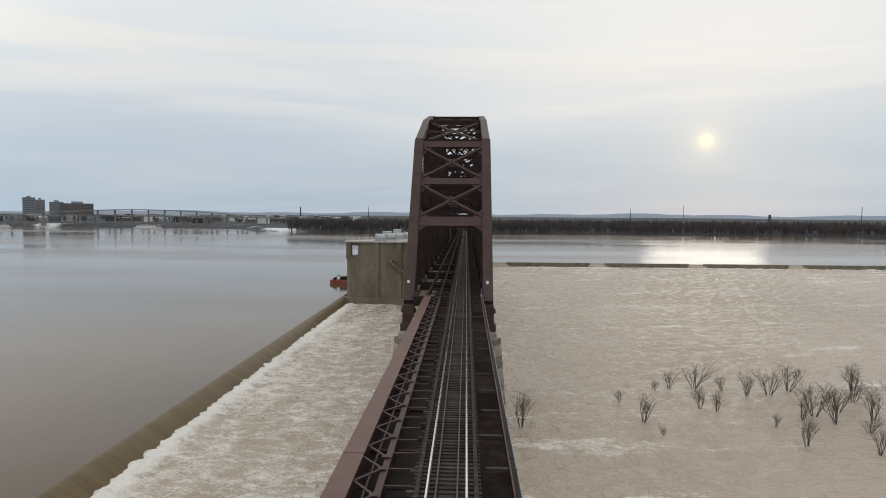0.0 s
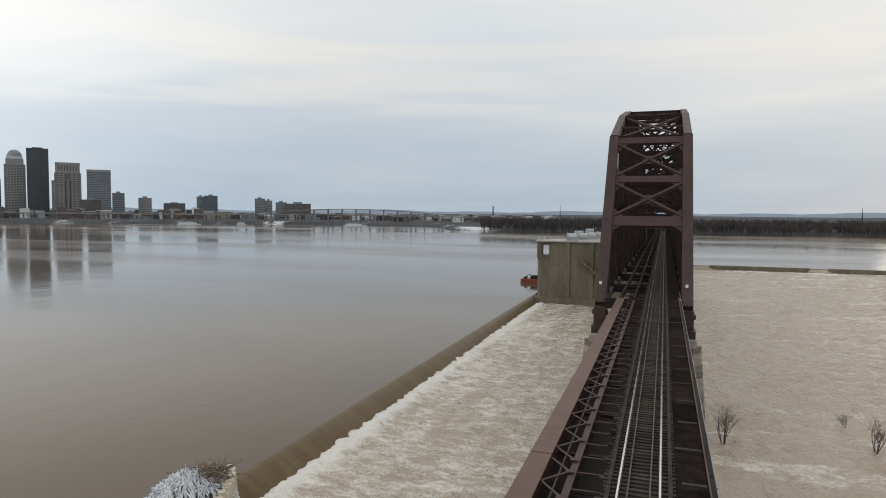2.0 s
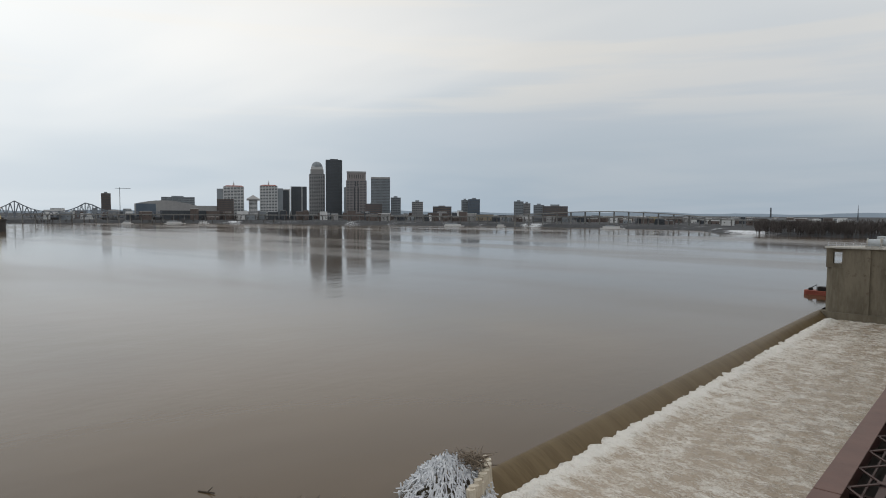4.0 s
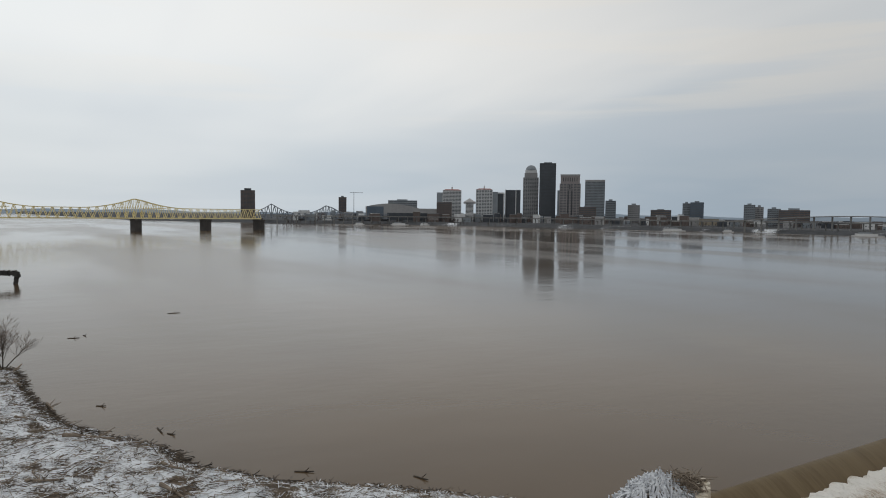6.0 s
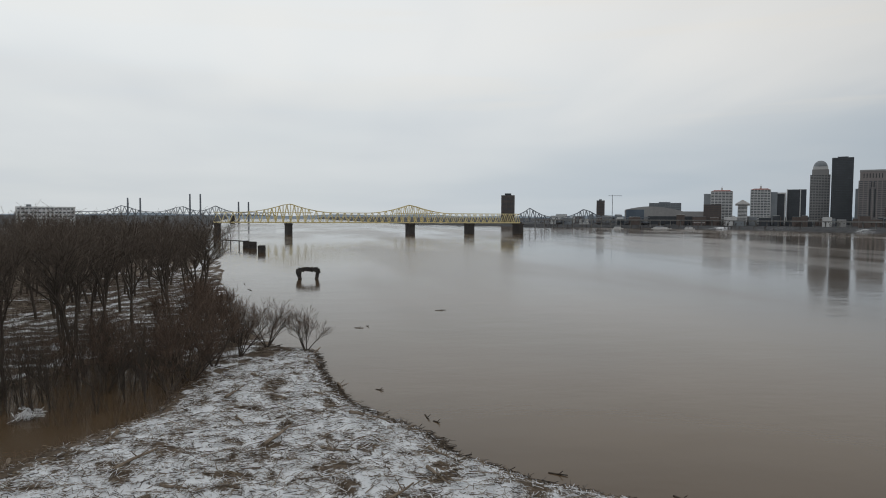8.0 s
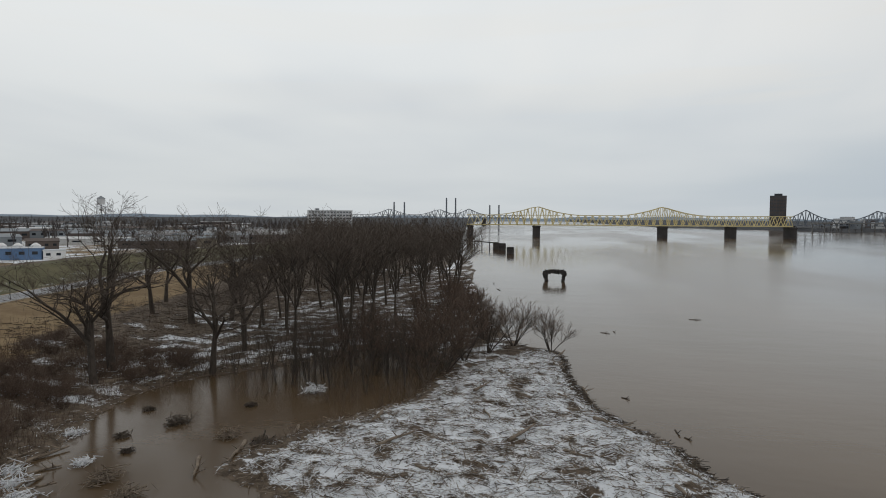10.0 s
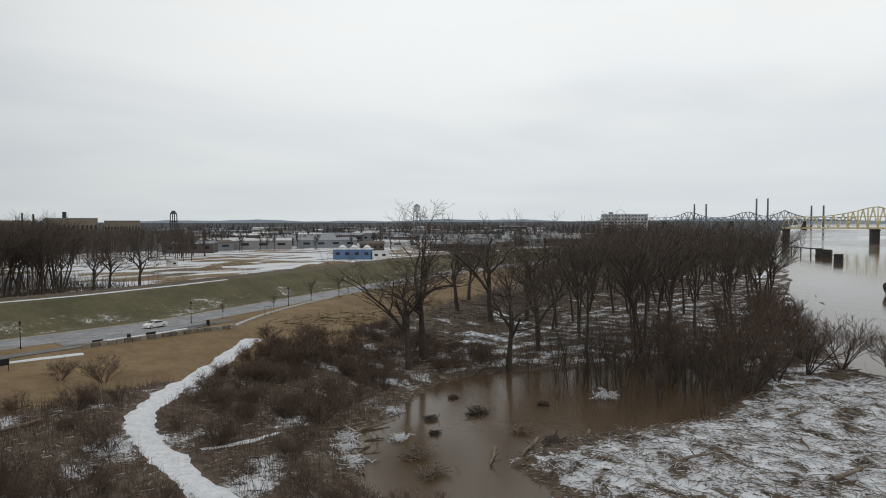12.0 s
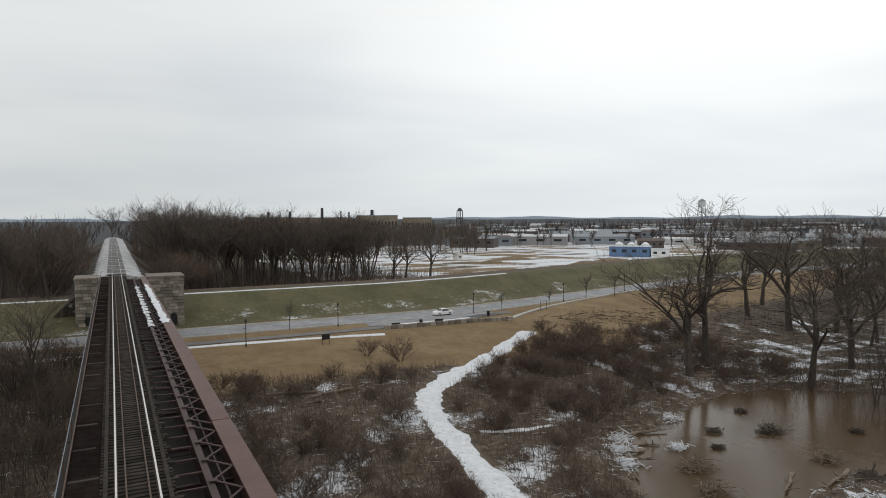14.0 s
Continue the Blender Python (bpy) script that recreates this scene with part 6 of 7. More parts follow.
strip("road", ASPHALT, roadline(0), 7.6, 0.10, "salt-grey two-lane asphalt road", "road")
strip("kerb_far", KERBST, roadline(-4.0), 0.3, 0.2, "pale concrete kerb", "kerb", 0.3)
strip("kerb_near", KERBST, roadline(4.0), 0.3, 0.2, "pale concrete kerb", "kerb", 0.3)
strip("pavement", PATHSTONE, [(40, -115), (0, -115.5), (-30, -115), (-45, -115.5), (-62, -117), (-78, -121)], 2.6, 0.09, "damp dark footway beside the road", "pavement")
strip("parking_bay", ASPHALT, [(-44, -119.4), (-60, -119.6), (-74, -121)], 4.4, 0.09, "asphalt parking bay with patches of snow", "parking bay")
strip("snow_verge", SNOW, [(30, -112.2), (0, -112.8), (-18, -112.5), (-36, -111.2), (-44, -110)], 1.1, 0.10, "strip of snow along the footway", "snow", -1)
strip("snow_verge_bay", SNOW, [(-48, -117.0), (-58, -116.8), (-66, -117.6)], 1.3, 0.13, "strip of snow along the parking bay", "snow", -1)
strip("trail", SNOW, TRAIL, 3.6, 0.05, "snow-covered trail winding down to the river", "trail", -1, 1.0)
strip("trail_branch", SNOW, [(-36, -62), (-41, -60.5), (-46, -62)], 0.9, 0.06, "narrow snowy side track", "trail", -1, 1.0)
strip("kerb_park", KERBST, [(-72, -112.5), (-79, -117), (-88, -122.5), (-103, -129), (-118, -134)], 0.8, 0.25, "pale curved kerb of the park", "kerb", 0.4)
strip("levee_track", SNOW, [(x, -148.4 - float(bend(x))) for x in (60, 0, -30, -60, -85, -100)], 1.6, 0.06, "snow-covered track on the levee crest", "track", -1)


def build_low_wall():
    w = thing("low_wall", "low wall of rough brown stone blocks by the parking bay", "wall")
    x = -46.0
    i = 0
    while x > -73:
        y = -113.6 - 0.03 * (x + 46)
        b = Bag()
        b.box((x, y, ground_z(x, y) + 0.3), (1.25, 0.55, 0.75 + 0.1 * ((i * 37) % 3)), 0.03)
        bevelled(b.make("block", MASONRY, w), 0.05)
        x -= 1.35
        i += 1


build_low_wall()


def lamp_post(x, y):
    t = thing("street_lamp", "black park lamp post with an acorn lantern", "lamp post", (x, y, ground_z(x, y)), "lamp posts along the road")
    b = Bag()
    b.rod((0, 0, -0.1), (0, 0, 0.5), 0.16, 0.10, 8)
    b.rod((0, 0, 0.5), (0, 0, 4.0), 0.075, 0.055, 8)
    b.make("post", BLACKMETAL, t)
    b = Bag()
    b.rod((0, 0, 4.0), (0, 0, 4.35), 0.12, 0.22, 8)
    b.rod((0, 0, 4.35), (0, 0, 4.65), 0.22, 0.04, 8)
    b.make("lantern", BLACKMETAL, t)
    b = Bag()
    b.box((0.22, 0, 3.1), (0.4, 0.03, 0.05))
    b.make("banner_arm", BLACKMETAL, t)


for x, y in ((-19.4, -110.2), (-38.6, -120.6), (-70, -122.8), (-99.5, -129.5), (22, -116), (-128, -139)):
    lamp_post(x, y)


def build_park_things():
    x, y = -32.1, -107.1
    s = thing("sign_board", "dark park information board on two posts", "sign", (x, y, ground_z(x, y)))
    b = Bag()
    b.box((0, 0, 1.35), (1.5, 0.12, 0.95), 0.2)
    bevelled(b.make("panel", BLACKMETAL, s), 0.03)
    for dx in (-0.6, 0.6):
        b = Bag()
        b.rod((dx, dx * 0.2, -0.1), (dx, dx * 0.2, 1.8), 0.05, 0.05, 6)
        b.make("post", BLACKMETAL, s)
    for x, y, lab, w, h in ((-53.5, -114.6, "dark litter bin beside the low wall", 0.7, 1.0), (-57.5, -114.9, "dark park bench with a slatted back", 1.8, 0.8), (-48, -114.4, "dark park bench with a slatted back", 1.8, 0.8), (-71, -118.2, "dark litter bin beside the footway", 0.7, 1.0)):
        if "bin" in lab:
            t = thing("litter_bin", lab, "litter bin", (x, y, ground_z(x, y) + 0.05), "litter bins in the park")
            b = Bag()
            b.rod((0, 0, 0), (0, 0, h), w * 0.42, w * 0.5, 12)
            b.make("drum", BLACKMETAL, t)
            b = Bag()
            b.rod((0, 0, h), (0, 0, h + 0.14), w * 0.52, w * 0.3, 12)
            b.make("lid", BLACKMETAL, t)
        else:
            t = thing("bench", lab, "bench", (x, y, ground_z(x, y) + 0.05), "benches in the park")
            b = Bag()
            b.span(-w / 2, w / 2, -0.25, 0.2, 0.42, 0.47)
            b.make("seat", BLACKMETAL, t)
            b = Bag()
            b.span(-w / 2, w / 2, 0.2, 0.26, 0.5, 0.9)
            b.make("backrest", BLACKMETAL, t)
            for dx in (-w * 0.4, w * 0.4):
                b = Bag()
                b.span(dx - 0.04, dx + 0.04, -0.22, 0.24, 0, 0.42)
                b.make("leg", BLACKMETAL, t)
    for i in range(5):
        x, y = -18.0 - i * 2.0, -119.5 - i * 0.1
        t = thing("bollard", "small pale bollard in the verge beside the road", "bollard", (x, y, ground_z(x, y)), "bollards beside the road")
        b = Bag()
        b.rod((0, 0, -0.1), (0, 0, 0.6), 0.09, 0.08, 8)
        b.make("post", KERBST, t)
    g = thing("frame_sign", "dark metal frame sign beside the road", "sign", (-87, -120.5, ground_z(-87, -120.5)))
    for dx in (-0.8, 0.8):
        b = Bag()
        b.rod((dx, 0, -0.1), (dx, 0, 2.0), 0.05, 0.05, 6)
        b.make("post", BLACKMETAL, g)
    b = Bag()
    b.beam((-0.8, 0, 2.0), (0.8, 0, 2.0), 0.08)
    b.make("crossbar", BLACKMETAL, g)


build_park_things()


def build_car(x, y, rz):
    """A small white saloon parked at the kerb."""
    c = thing("car", "small white saloon car parked beside the road", "car", (x, y, ground_z(x, y) + 0.1))
    c.rotation_euler.z = rz
    prof = [(-2.2, 0.35), (-2.25, 0.75), (-2.1, 0.95), (-1.45, 1.02), (-0.85, 1.42), (0.45, 1.46), (1.15, 1.0), (1.95, 0.86), (2.22, 0.65), (2.2, 0.32)]
    vs, n = [], len(prof)
    for s, k in ((-0.88, 1.0), (-0.80, 1.0), (0.80, 1.0), (0.88, 1.0)):
        for px, pz in prof:
            inset = 0.12 if pz > 1.1 else 0.0
            vs.append((px, s * (1 - inset), pz - (0.04 if abs(s) > 0.85 else 0)))
    fs = [(j * n + i, j * n + i + 1, (j + 1) * n + i + 1, (j + 1) * n + i) for j in range(3) for i in range(n - 1)]
    fs += [tuple(range(n - 1, -1, -1)), tuple(range(3 * n, 4 * n)), tuple(j * n for j in range(4)), tuple(j * n + n - 1 for j in range(3, -1, -1))]
    bevelled(link_mesh("body", vs, fs, WHITEPAINT, c), 0.05, 2)
    for s in (-1, 1):
        b = Bag()
        b.add([(-1.3, s * 0.895, 1.0), (-0.8, s * 0.80, 1.36), (0.4, s * 0.80, 1.40), (1.0, s * 0.895, 1.0)], [(0, 1, 2, 3)])
        b.make("side_window", GLASSDARK, c)
    b = Bag()
    b.add([(0.50, -0.68, 1.445), (0.50, 0.68, 1.445), (1.12, 0.76, 1.06), (1.12, -0.76, 1.06)], [(0, 1, 2, 3)])
    b.make("windscreen", GLASSDARK, c)
    b = Bag()
    b.add([(-0.90, -0.68, 1.40), (-0.90, 0.68, 1.40), (-1.42, 0.76, 1.07), (-1.42, -0.76, 1.07)], [(0, 3, 2, 1)])
    b.make("rear_window", GLASSDARK, c)
    for px in (-1.35, 1.35):
        for s in (-0.82, 0.82):
            b = Bag()
            b.rod((px, s - 0.11, 0.31), (px, s + 0.11, 0.31), 0.32, 0.32, 14)
            wheel = b.make("wheel", BLACKMETAL, c)
            b = Bag()
            b.rod((px, s - 0.12, 0.31), (px, s + 0.12, 0.31), 0.19, 0.19, 10)
            b.make("rim", PALESTEEL, wheel)
    for s in (-0.6, 0.6):
        b = Bag()
        b.box((2.2, s, 0.68), (0.08, 0.32, 0.14))
        b.make("headlight", PALESTEEL, c)
        b = Bag()
        b.box((-2.22, s, 0.78), (0.06, 0.3, 0.14))
        b.make("tail_light", REDPAINT, c)


build_car(-62.6, -123.2, radians(8))

# ---- works and sheds on the flat land behind the levee ----
BLUEWALL = material("blue_metal_wall", (0.105, 0.185, 0.330), (0.135, 0.225, 0.385), 0.6, 0.3, bump=0.05)


def hall(name, label, x, y, w, d, h, rz, wall, roof, bays=6, pitch=1.2, z=None):
    t = thing(name, label, "building", (x, y, ground_z(x, y) if z is None else z))
    t.rotation_euler.z = rz
    b = Bag()
    b.span(-w / 2, w / 2, -d / 2, d / 2, -0.5, h)
    b.make("wall_block", wall, t)
    b = Bag()
    b.add([(-w / 2 - 0.4, -d / 2 - 0.4, h), (w / 2 + 0.4, -d / 2 - 0.4, h), (w / 2 + 0.4, d / 2 + 0.4, h), (-w / 2 - 0.4, d / 2 + 0.4, h), (-w / 2 - 0.4, 0, h + pitch), (w / 2 + 0.4, 0, h + pitch)],
          [(0, 1, 5, 4), (2, 3, 4, 5), (0, 4, 3), (1, 2, 5), (3, 2, 1, 0)])
    b.make("roof", roof, t)
    for i in range(bays):
        px = -w / 2 + (i + 0.5) * w / bays
        q = Bag()
        q.span(px - w / bays * 0.22, px + w / bays * 0.22, d / 2 - 0.05, d / 2 + 0.08, h * 0.45, h * 0.72)
        q.make("window", GLASSDARK, t)
    return t


def build_back_land():
    rz = radians(-45)
    hall("blue_building", "sky-blue metal works building with small dark windows", -238, -254, 20, 10, 5.2, radians(-52), BLUEWALL, PALESTEEL, 4, 0.5)
    hall("white_annex", "white annex beside the blue building", -245.5, -241, 8, 9, 4.2, radians(-52), WHITEPAINT, PALESTEEL, 2, 0.4)
    for x, y in ((-246, -262), (-250, -256), (-243, -268)):
        t = thing("storage_tank", "white round storage tank with a domed top", "tank", (x, y, ground_z(x, y)), "white storage tanks")
        b = Bag()
        b.rod((0, 0, -0.3), (0, 0, 5.8), 2.1, 2.1, 16)
        b.rod((0, 0, 5.8), (0, 0, 7.0), 2.1, 0.5, 16)
        b.make("shell", WHITEPAINT, t)
    hall("small_shed", "small white shed on the snowy field", -147, -273, 3.6, 3, 2.6, 0.3, WHITEPAINT, KERBST, 1, 0.6)
    r = random.Random(12)
    whites = [WALLS["white"], WALLS["grey"], WALLS["tan"], WALLS["stone"], WALLS["brick"]]
    for i in range(80):
        az, d = r.uniform(120, 152), r.uniform(430, 1300)
        p = spot(az, d)
        w = r.uniform(12, 60)
        hall("warehouse", r.choice(("pale flat warehouse on the plain behind the levee", "long low works hall behind the levee")), p.x, p.y, w, r.uniform(10, 20), r.uniform(3.5, 7), radians(az + r.uniform(-30, 30)) + math.pi,
             r.choice(whites), r.choice((WALLS["white"], WALLS["grey"], WALLS["grey"], WALLS["brick"], WALLS["stone"])), 4, 1.5)
    for az, d, w in ((122, 520, 120), (129, 560, 90), (136, 620, 80), (141, 540, 50), (116, 620, 110)):
        p = spot(az, d)
        hall("long_hall", "long white-roofed industrial hall", p.x, p.y, w, 26, 6, radians(az) + math.pi, WALLS["brick"], WALLS["grey"] if az > 125 else WALLS["stone"], 10, 2.2)
    # the soap works with its stacks, seen over the trees
    for az0, az1, el, d in ((160.5, 157.0, 0.22, 640), (156.5, 154.0, 0.02, 660), (166, 161, 0.05, 680), (170, 166.5, 0.1, 720)):
        az = (az0 + az1) / 2
        p = spot(az, d)
        hall("factory_block", "tall tan brick factory block with rows of windows", p.x, p.y, d * math.tan(radians(az0 - az1)), 24, top_of(el, d) - 8, radians(az) + math.pi, WALLS["tan"], WALLS["grey"], 12, 0.5, 8)
    for az, el, d, w in ((163.5, 0.9, 660, 2.2), (161.9, 0.62, 640, 1.1), (161.2, 0.55, 640, 1.3), (159.2, 0.72, 640, 2.6), (166.2, 0.6, 690, 2.2), (168.0, 0.55, 690, 2.2)):
        p = spot(az, d)
        t = thing("chimney_stack", "dark factory chimney stack behind the trees", "chimney", (p.x, p.y, 8), "factory chimneys")
        b = Bag()
        b.rod((0, 0, 0), (0, 0, top_of(el, d) - 8), w * 0.75, w * 0.6, 10)
        b.make("shaft", WALLS["dark"], t)
    p = spot(151.5, 620)
    t = thing("bell_tower", "open arched clock tower frame above the roofs", "tower", (p.x, p.y, 8))
    zt = top_of(0.85, 620) - 8
    for dx, dy in ((-2.4, -2.4), (2.4, -2.4), (2.4, 2.4), (-2.4, 2.4)):
        b = Bag()
        b.rod((dx, dy, 0), (dx * 0.8, dy * 0.8, zt - 3), 0.5, 0.4, 6)
        b.make("leg", WALLS["dark"], t)
    b = Bag()
    b.rod((0, 0, zt - 3), (0, 0, zt), 3.2, 1.2, 10)
    b.make("cap", WALLS["dark"], t)
    b = Bag()
    b.rod((0, 0, zt * 0.62), (0, 0, zt * 0.66), 3.4, 3.4, 10)
    b.make("gallery", WALLS["dark"], t)
    # water tower
    p = spot(131.3, 640)
    t = thing("water_tower", "pale water tower with a conical roof on four legs", "water tower", (p.x, p.y, 7))
    zt = top_of(1.46, 640) - 7
    for dx, dy in ((-2.2, -2.2), (2.2, -2.2), (2.2, 2.2), (-2.2, 2.2)):
        b = Bag()
        b.rod((dx * 1.3, dy * 1.3, 0), (dx, dy, zt - 7.5), 0.28, 0.24, 6)
        b.make("leg", WALLS["grey"], t)
    for z in (10, 18, 26):
        b = Bag()
        for (ax, ay), (bx, by) in (((-2.6, -2.6), (2.6, -2.6)), ((2.6, -2.6), (2.6, 2.6)), ((2.6, 2.6), (-2.6, 2.6)), ((-2.6, 2.6), (-2.6, -2.6))):
            b.beam((ax, ay, z), (bx, by, z), 0.2)
        b.make("brace", WALLS["grey"], t)
    b = Bag()
    b.rod((0, 0, zt - 7.5), (0, 0, zt - 2.2), 3.3, 3.3, 14)
    b.make("tank", WALLS["white"], t)
    b = Bag()
    b.rod((0, 0, zt - 2.2), (0, 0, zt), 3.7, 0.2, 14)
    b.make("cone_roof", WALLS["grey"], t)
    # spoil heaps on the field
    for x, y, s in ((-170, -262, 9), (-205, -232, 8), (-150, -248, 5), (-185, -225, 6), (-230, -218, 7)):
        n, vs, fs = 14, [], []
        rr = random.Random(int(-x))
        for k in range(5):
            for i in range(n):
                a = 2 * math.pi * i / n
                q = s * (1 - k / 5) * (1 + 0.2 * rr.uniform(-1, 1))
                vs.append((q * 1.7 * math.cos(a), q * 0.6 * math.sin(a), 1.5 * (k / 4) ** 0.8 - 0.2))
        for k in range(4):
            for i in range(n):
                fs.append((k * n + i, k * n + (i + 1) % n, (k + 1) * n + (i + 1) % n, (k + 1) * n + i))
        fs.append(tuple(4 * n + i for i in range(n)))
        ob = link_mesh("spoil_heap", vs, fs, STALK, smooth=True)
        ob.location = (x, y, ground_z(x, y))
        tagged(ob, "low tan heap of spoil on the snowy field", "heap", "spoil heaps")


build_back_land()

# ---- driftwood, wrecks and litter of the flood ----
def stick_field(name, label, mat, n, sampler, l0, l1, r0, r1, seed, tilt=0.12, lift=0.0, upright=False, sides=3, swirl=None):
    r = np.random.RandomState(seed)
    pts = sampler(r, n)
    z = land(pts[:, 0], pts[:, 1]) + lift
    n = len(pts)
    a = r.uniform(0, 6.283, n) if swirl is None else r.normal(swirl, 0.5, n)
    ln = r.uniform(l0, l1, n) ** 1.0
    rad = r.uniform(r0, r1, n)
    if upright:
        d = np.column_stack([r.normal(0, 0.25, n), r.normal(0, 0.25, n), np.ones(n)])
        d /= np.linalg.norm(d, axis=1, keepdims=True)
        p = np.column_stack([pts, z - 0.05])
        q = p + d * ln[:, None]
        segs = np.column_stack([p, q, rad, rad * 0.4])
    else:
        e = r.normal(0, tilt, n)
        d = np.column_stack([np.cos(a) * np.cos(e), np.sin(a) * np.cos(e), np.sin(e)]) * ln[:, None] / 2
        c = np.column_stack([pts, z + rad * 0.6 + np.abs(np.sin(e)) * ln * 0.42])
        segs = np.column_stack([c - d, c + d, rad, rad * r.uniform(0.4, 0.95, n)])
    v, f = prisms(segs, sides)
    return tagged(link_mesh(name, v.tolist(), f.tolist(), mat), label, "debris" if not upright else "undergrowth", "", "stuff")


def in_poly(poly, pad=0.0):
    xs, ys = [p[0] for p in poly], [p[1] for p in poly]

    def draw(r, n):
        out = np.column_stack([r.uniform(min(xs), max(xs), n * 3), r.uniform(min(ys), max(ys), n * 3)])
        return out[inside(poly, out[:, 0], out[:, 1]) < -pad][:n]
    return draw


def along_shore(r, n):
    t = r.uniform(-124, -40, n)
    return np.column_stack([t, np.interp(t, BANK_X, BANK_Y) + r.normal(-1.2, 0.7, n)])


def rough_ground(r, n):
    out = np.column_stack([r.uniform(-100, 45, n * 2), r.uniform(-104, -24, n * 2)])
    x, y = out[:, 0], out[:, 1]
    ok = (trail_distance(x, y) > 2.0) & (inside(POND, x, y) > 1.0) & (inside(HEAP, x, y) > 0) & (y > np.interp(x, [-100, -75, -50, -20, 45], [-98, -98, -88, -90, -108]))
    return out[ok][:n]


def forest_floor(r, n):
    out = np.column_stack([r.uniform(-280, -84, n * 2), r.uniform(-115, -10, n * 2)])
    x, y = out[:, 0], out[:, 1]
    ok = (inside(POND, x, y) > 0.5) & (inside(HEAP, x, y) > 0) & (y < np.interp(x, BANK_X, BANK_Y) - 2)
    return out[ok][:n]


def pond_edge(r, n):
    out = np.column_stack([r.uniform(-124, -38, n * 8), r.uniform(-70, -20, n * 8)])
    d = inside(POND, out[:, 0], out[:, 1])
    return out[(d > -1.2) & (d < 2.0)][:n]


ICEWOOD = material("snow_coated_sticks", (0.58, 0.60, 0.64), (0.74, 0.76, 0.79), 0.8, 1.5, c=(0.30, 0.27, 0.24), bump=0.1)
DARKWOOD = material("wet_dark_driftwood", (0.045, 0.036, 0.029), (0.090, 0.072, 0.056), 0.85, 1.5, bump=0.2)
stick_field("driftwood_litter", "thick mat of brown driftwood sticks and reeds", DRIFTWOOD, 13000, in_poly(HEAP, 0.3), 0.25, 1.3, 0.012, 0.04, 1)
stick_field("snowy_driftwood", "snow-coated driftwood sticks on the flood heap", ICEWOOD, 9000, in_poly(HEAP, 0.8), 0.25, 1.2, 0.018, 0.05, 2, lift=0.05)
stick_field("dark_driftwood", "wet dark driftwood along the waterline", DARKWOOD, 2200, along_shore, 0.4, 2.2, 0.015, 0.06, 3)
stick_field("dark_litter", "wet dark sticks showing through the snow of the flood heap", DARKWOOD, 5000, in_poly(HEAP, 0.4), 0.3, 1.4, 0.014, 0.05, 16, lift=0.02)
stick_field("long_driftwood", "long bleached poles and branches on the flood heap", DRIFTWOOD, 220, in_poly(HEAP, 1.0), 1.8, 4.0, 0.03, 0.07, 17, lift=0.06)
stick_field("reed_litter", "straw-coloured reeds washed into drifts", STALK, 8500, in_poly(HEAP, 0.4), 0.4, 1.3, 0.01, 0.028, 4, swirl=0.7)
stick_field("pond_litter", "driftwood and twigs along the pond edge", DRIFTWOOD, 1800, pond_edge, 0.4, 2.2, 0.015, 0.05, 5)
stick_field("pond_litter", "snow-coated branches along the pond edge", ICEWOOD, 900, pond_edge, 0.2, 1.1, 0.015, 0.04, 6)
stick_field("dead_stalks", "dead brown weed stalks on the rough ground", SHRUB, 34000, rough_ground, 0.5, 1.7, 0.012, 0.03, 7, upright=True)
stick_field("pale_stalks", "pale dead grass stalks on the rough ground", STALK, 9000, rough_ground, 0.3, 1.0, 0.012, 0.028, 8, upright=True)
stick_field("fallen_branches", "fallen branches and brush on the rough ground", DARKWOOD, 5000, rough_ground, 0.4, 1.9, 0.012, 0.04, 9)
stick_field("fallen_branches", "snow-coated fallen branches on the rough ground", ICEWOOD, 2600, rough_ground, 0.3, 1.2, 0.012, 0.03, 10)
def beside_bridge(r, n):
    return np.column_stack([r.uniform(4.5, 48, n), r.uniform(-112, -20, n)])


def drowned_brush(r, n):
    out = np.column_stack([r.uniform(-150, -82, n * 3), r.uniform(-66, -22, n * 3)])
    x, y = out[:, 0], out[:, 1]
    ok = (inside(HEAP, x, y) > 0) & (y < np.interp(x, BANK_X, BANK_Y) - 3) & (wobble(x, y, 14, 33) + 0.55 * wobble(x, y, 5, 34) > -0.05 - 0.004 * (x + 118) * -1)
    return out[ok][:n]


stick_field("bank_brush", "dark tangled brush on the bank beside the bridge", DARKWOOD, 11000, beside_bridge, 0.8, 3.4, 0.015, 0.04, 14, upright=True)
stick_field("drowned_brush", "dense dark brush standing in the flooded wood", TWIG, 3600, drowned_brush, 1.2, 4.6, 0.015, 0.035, 15, upright=True)
stick_field("undergrowth", "thin bare undergrowth of the flooded wood", SHRUB, 6500, forest_floor, 0.6, 2.6, 0.014, 0.035, 11, upright=True)
stick_field("forest_litter", "fallen branches on the floor of the flooded wood", DARKWOOD, 6000, forest_floor, 0.6, 3.5, 0.02, 0.08, 12)


def back_floor(r, n):
    out = np.column_stack([r.uniform(-88, 70, n), r.uniform(-260, -160, n)])
    return out[(np.abs(out[:, 0] + 1) > 9) & (out[:, 1] < -170)]


stick_field("undergrowth", "dark bare undergrowth of the wood behind the levee", TWIG, 15000, back_floor, 1.5, 5.5, 0.03, 0.06, 13, upright=True)


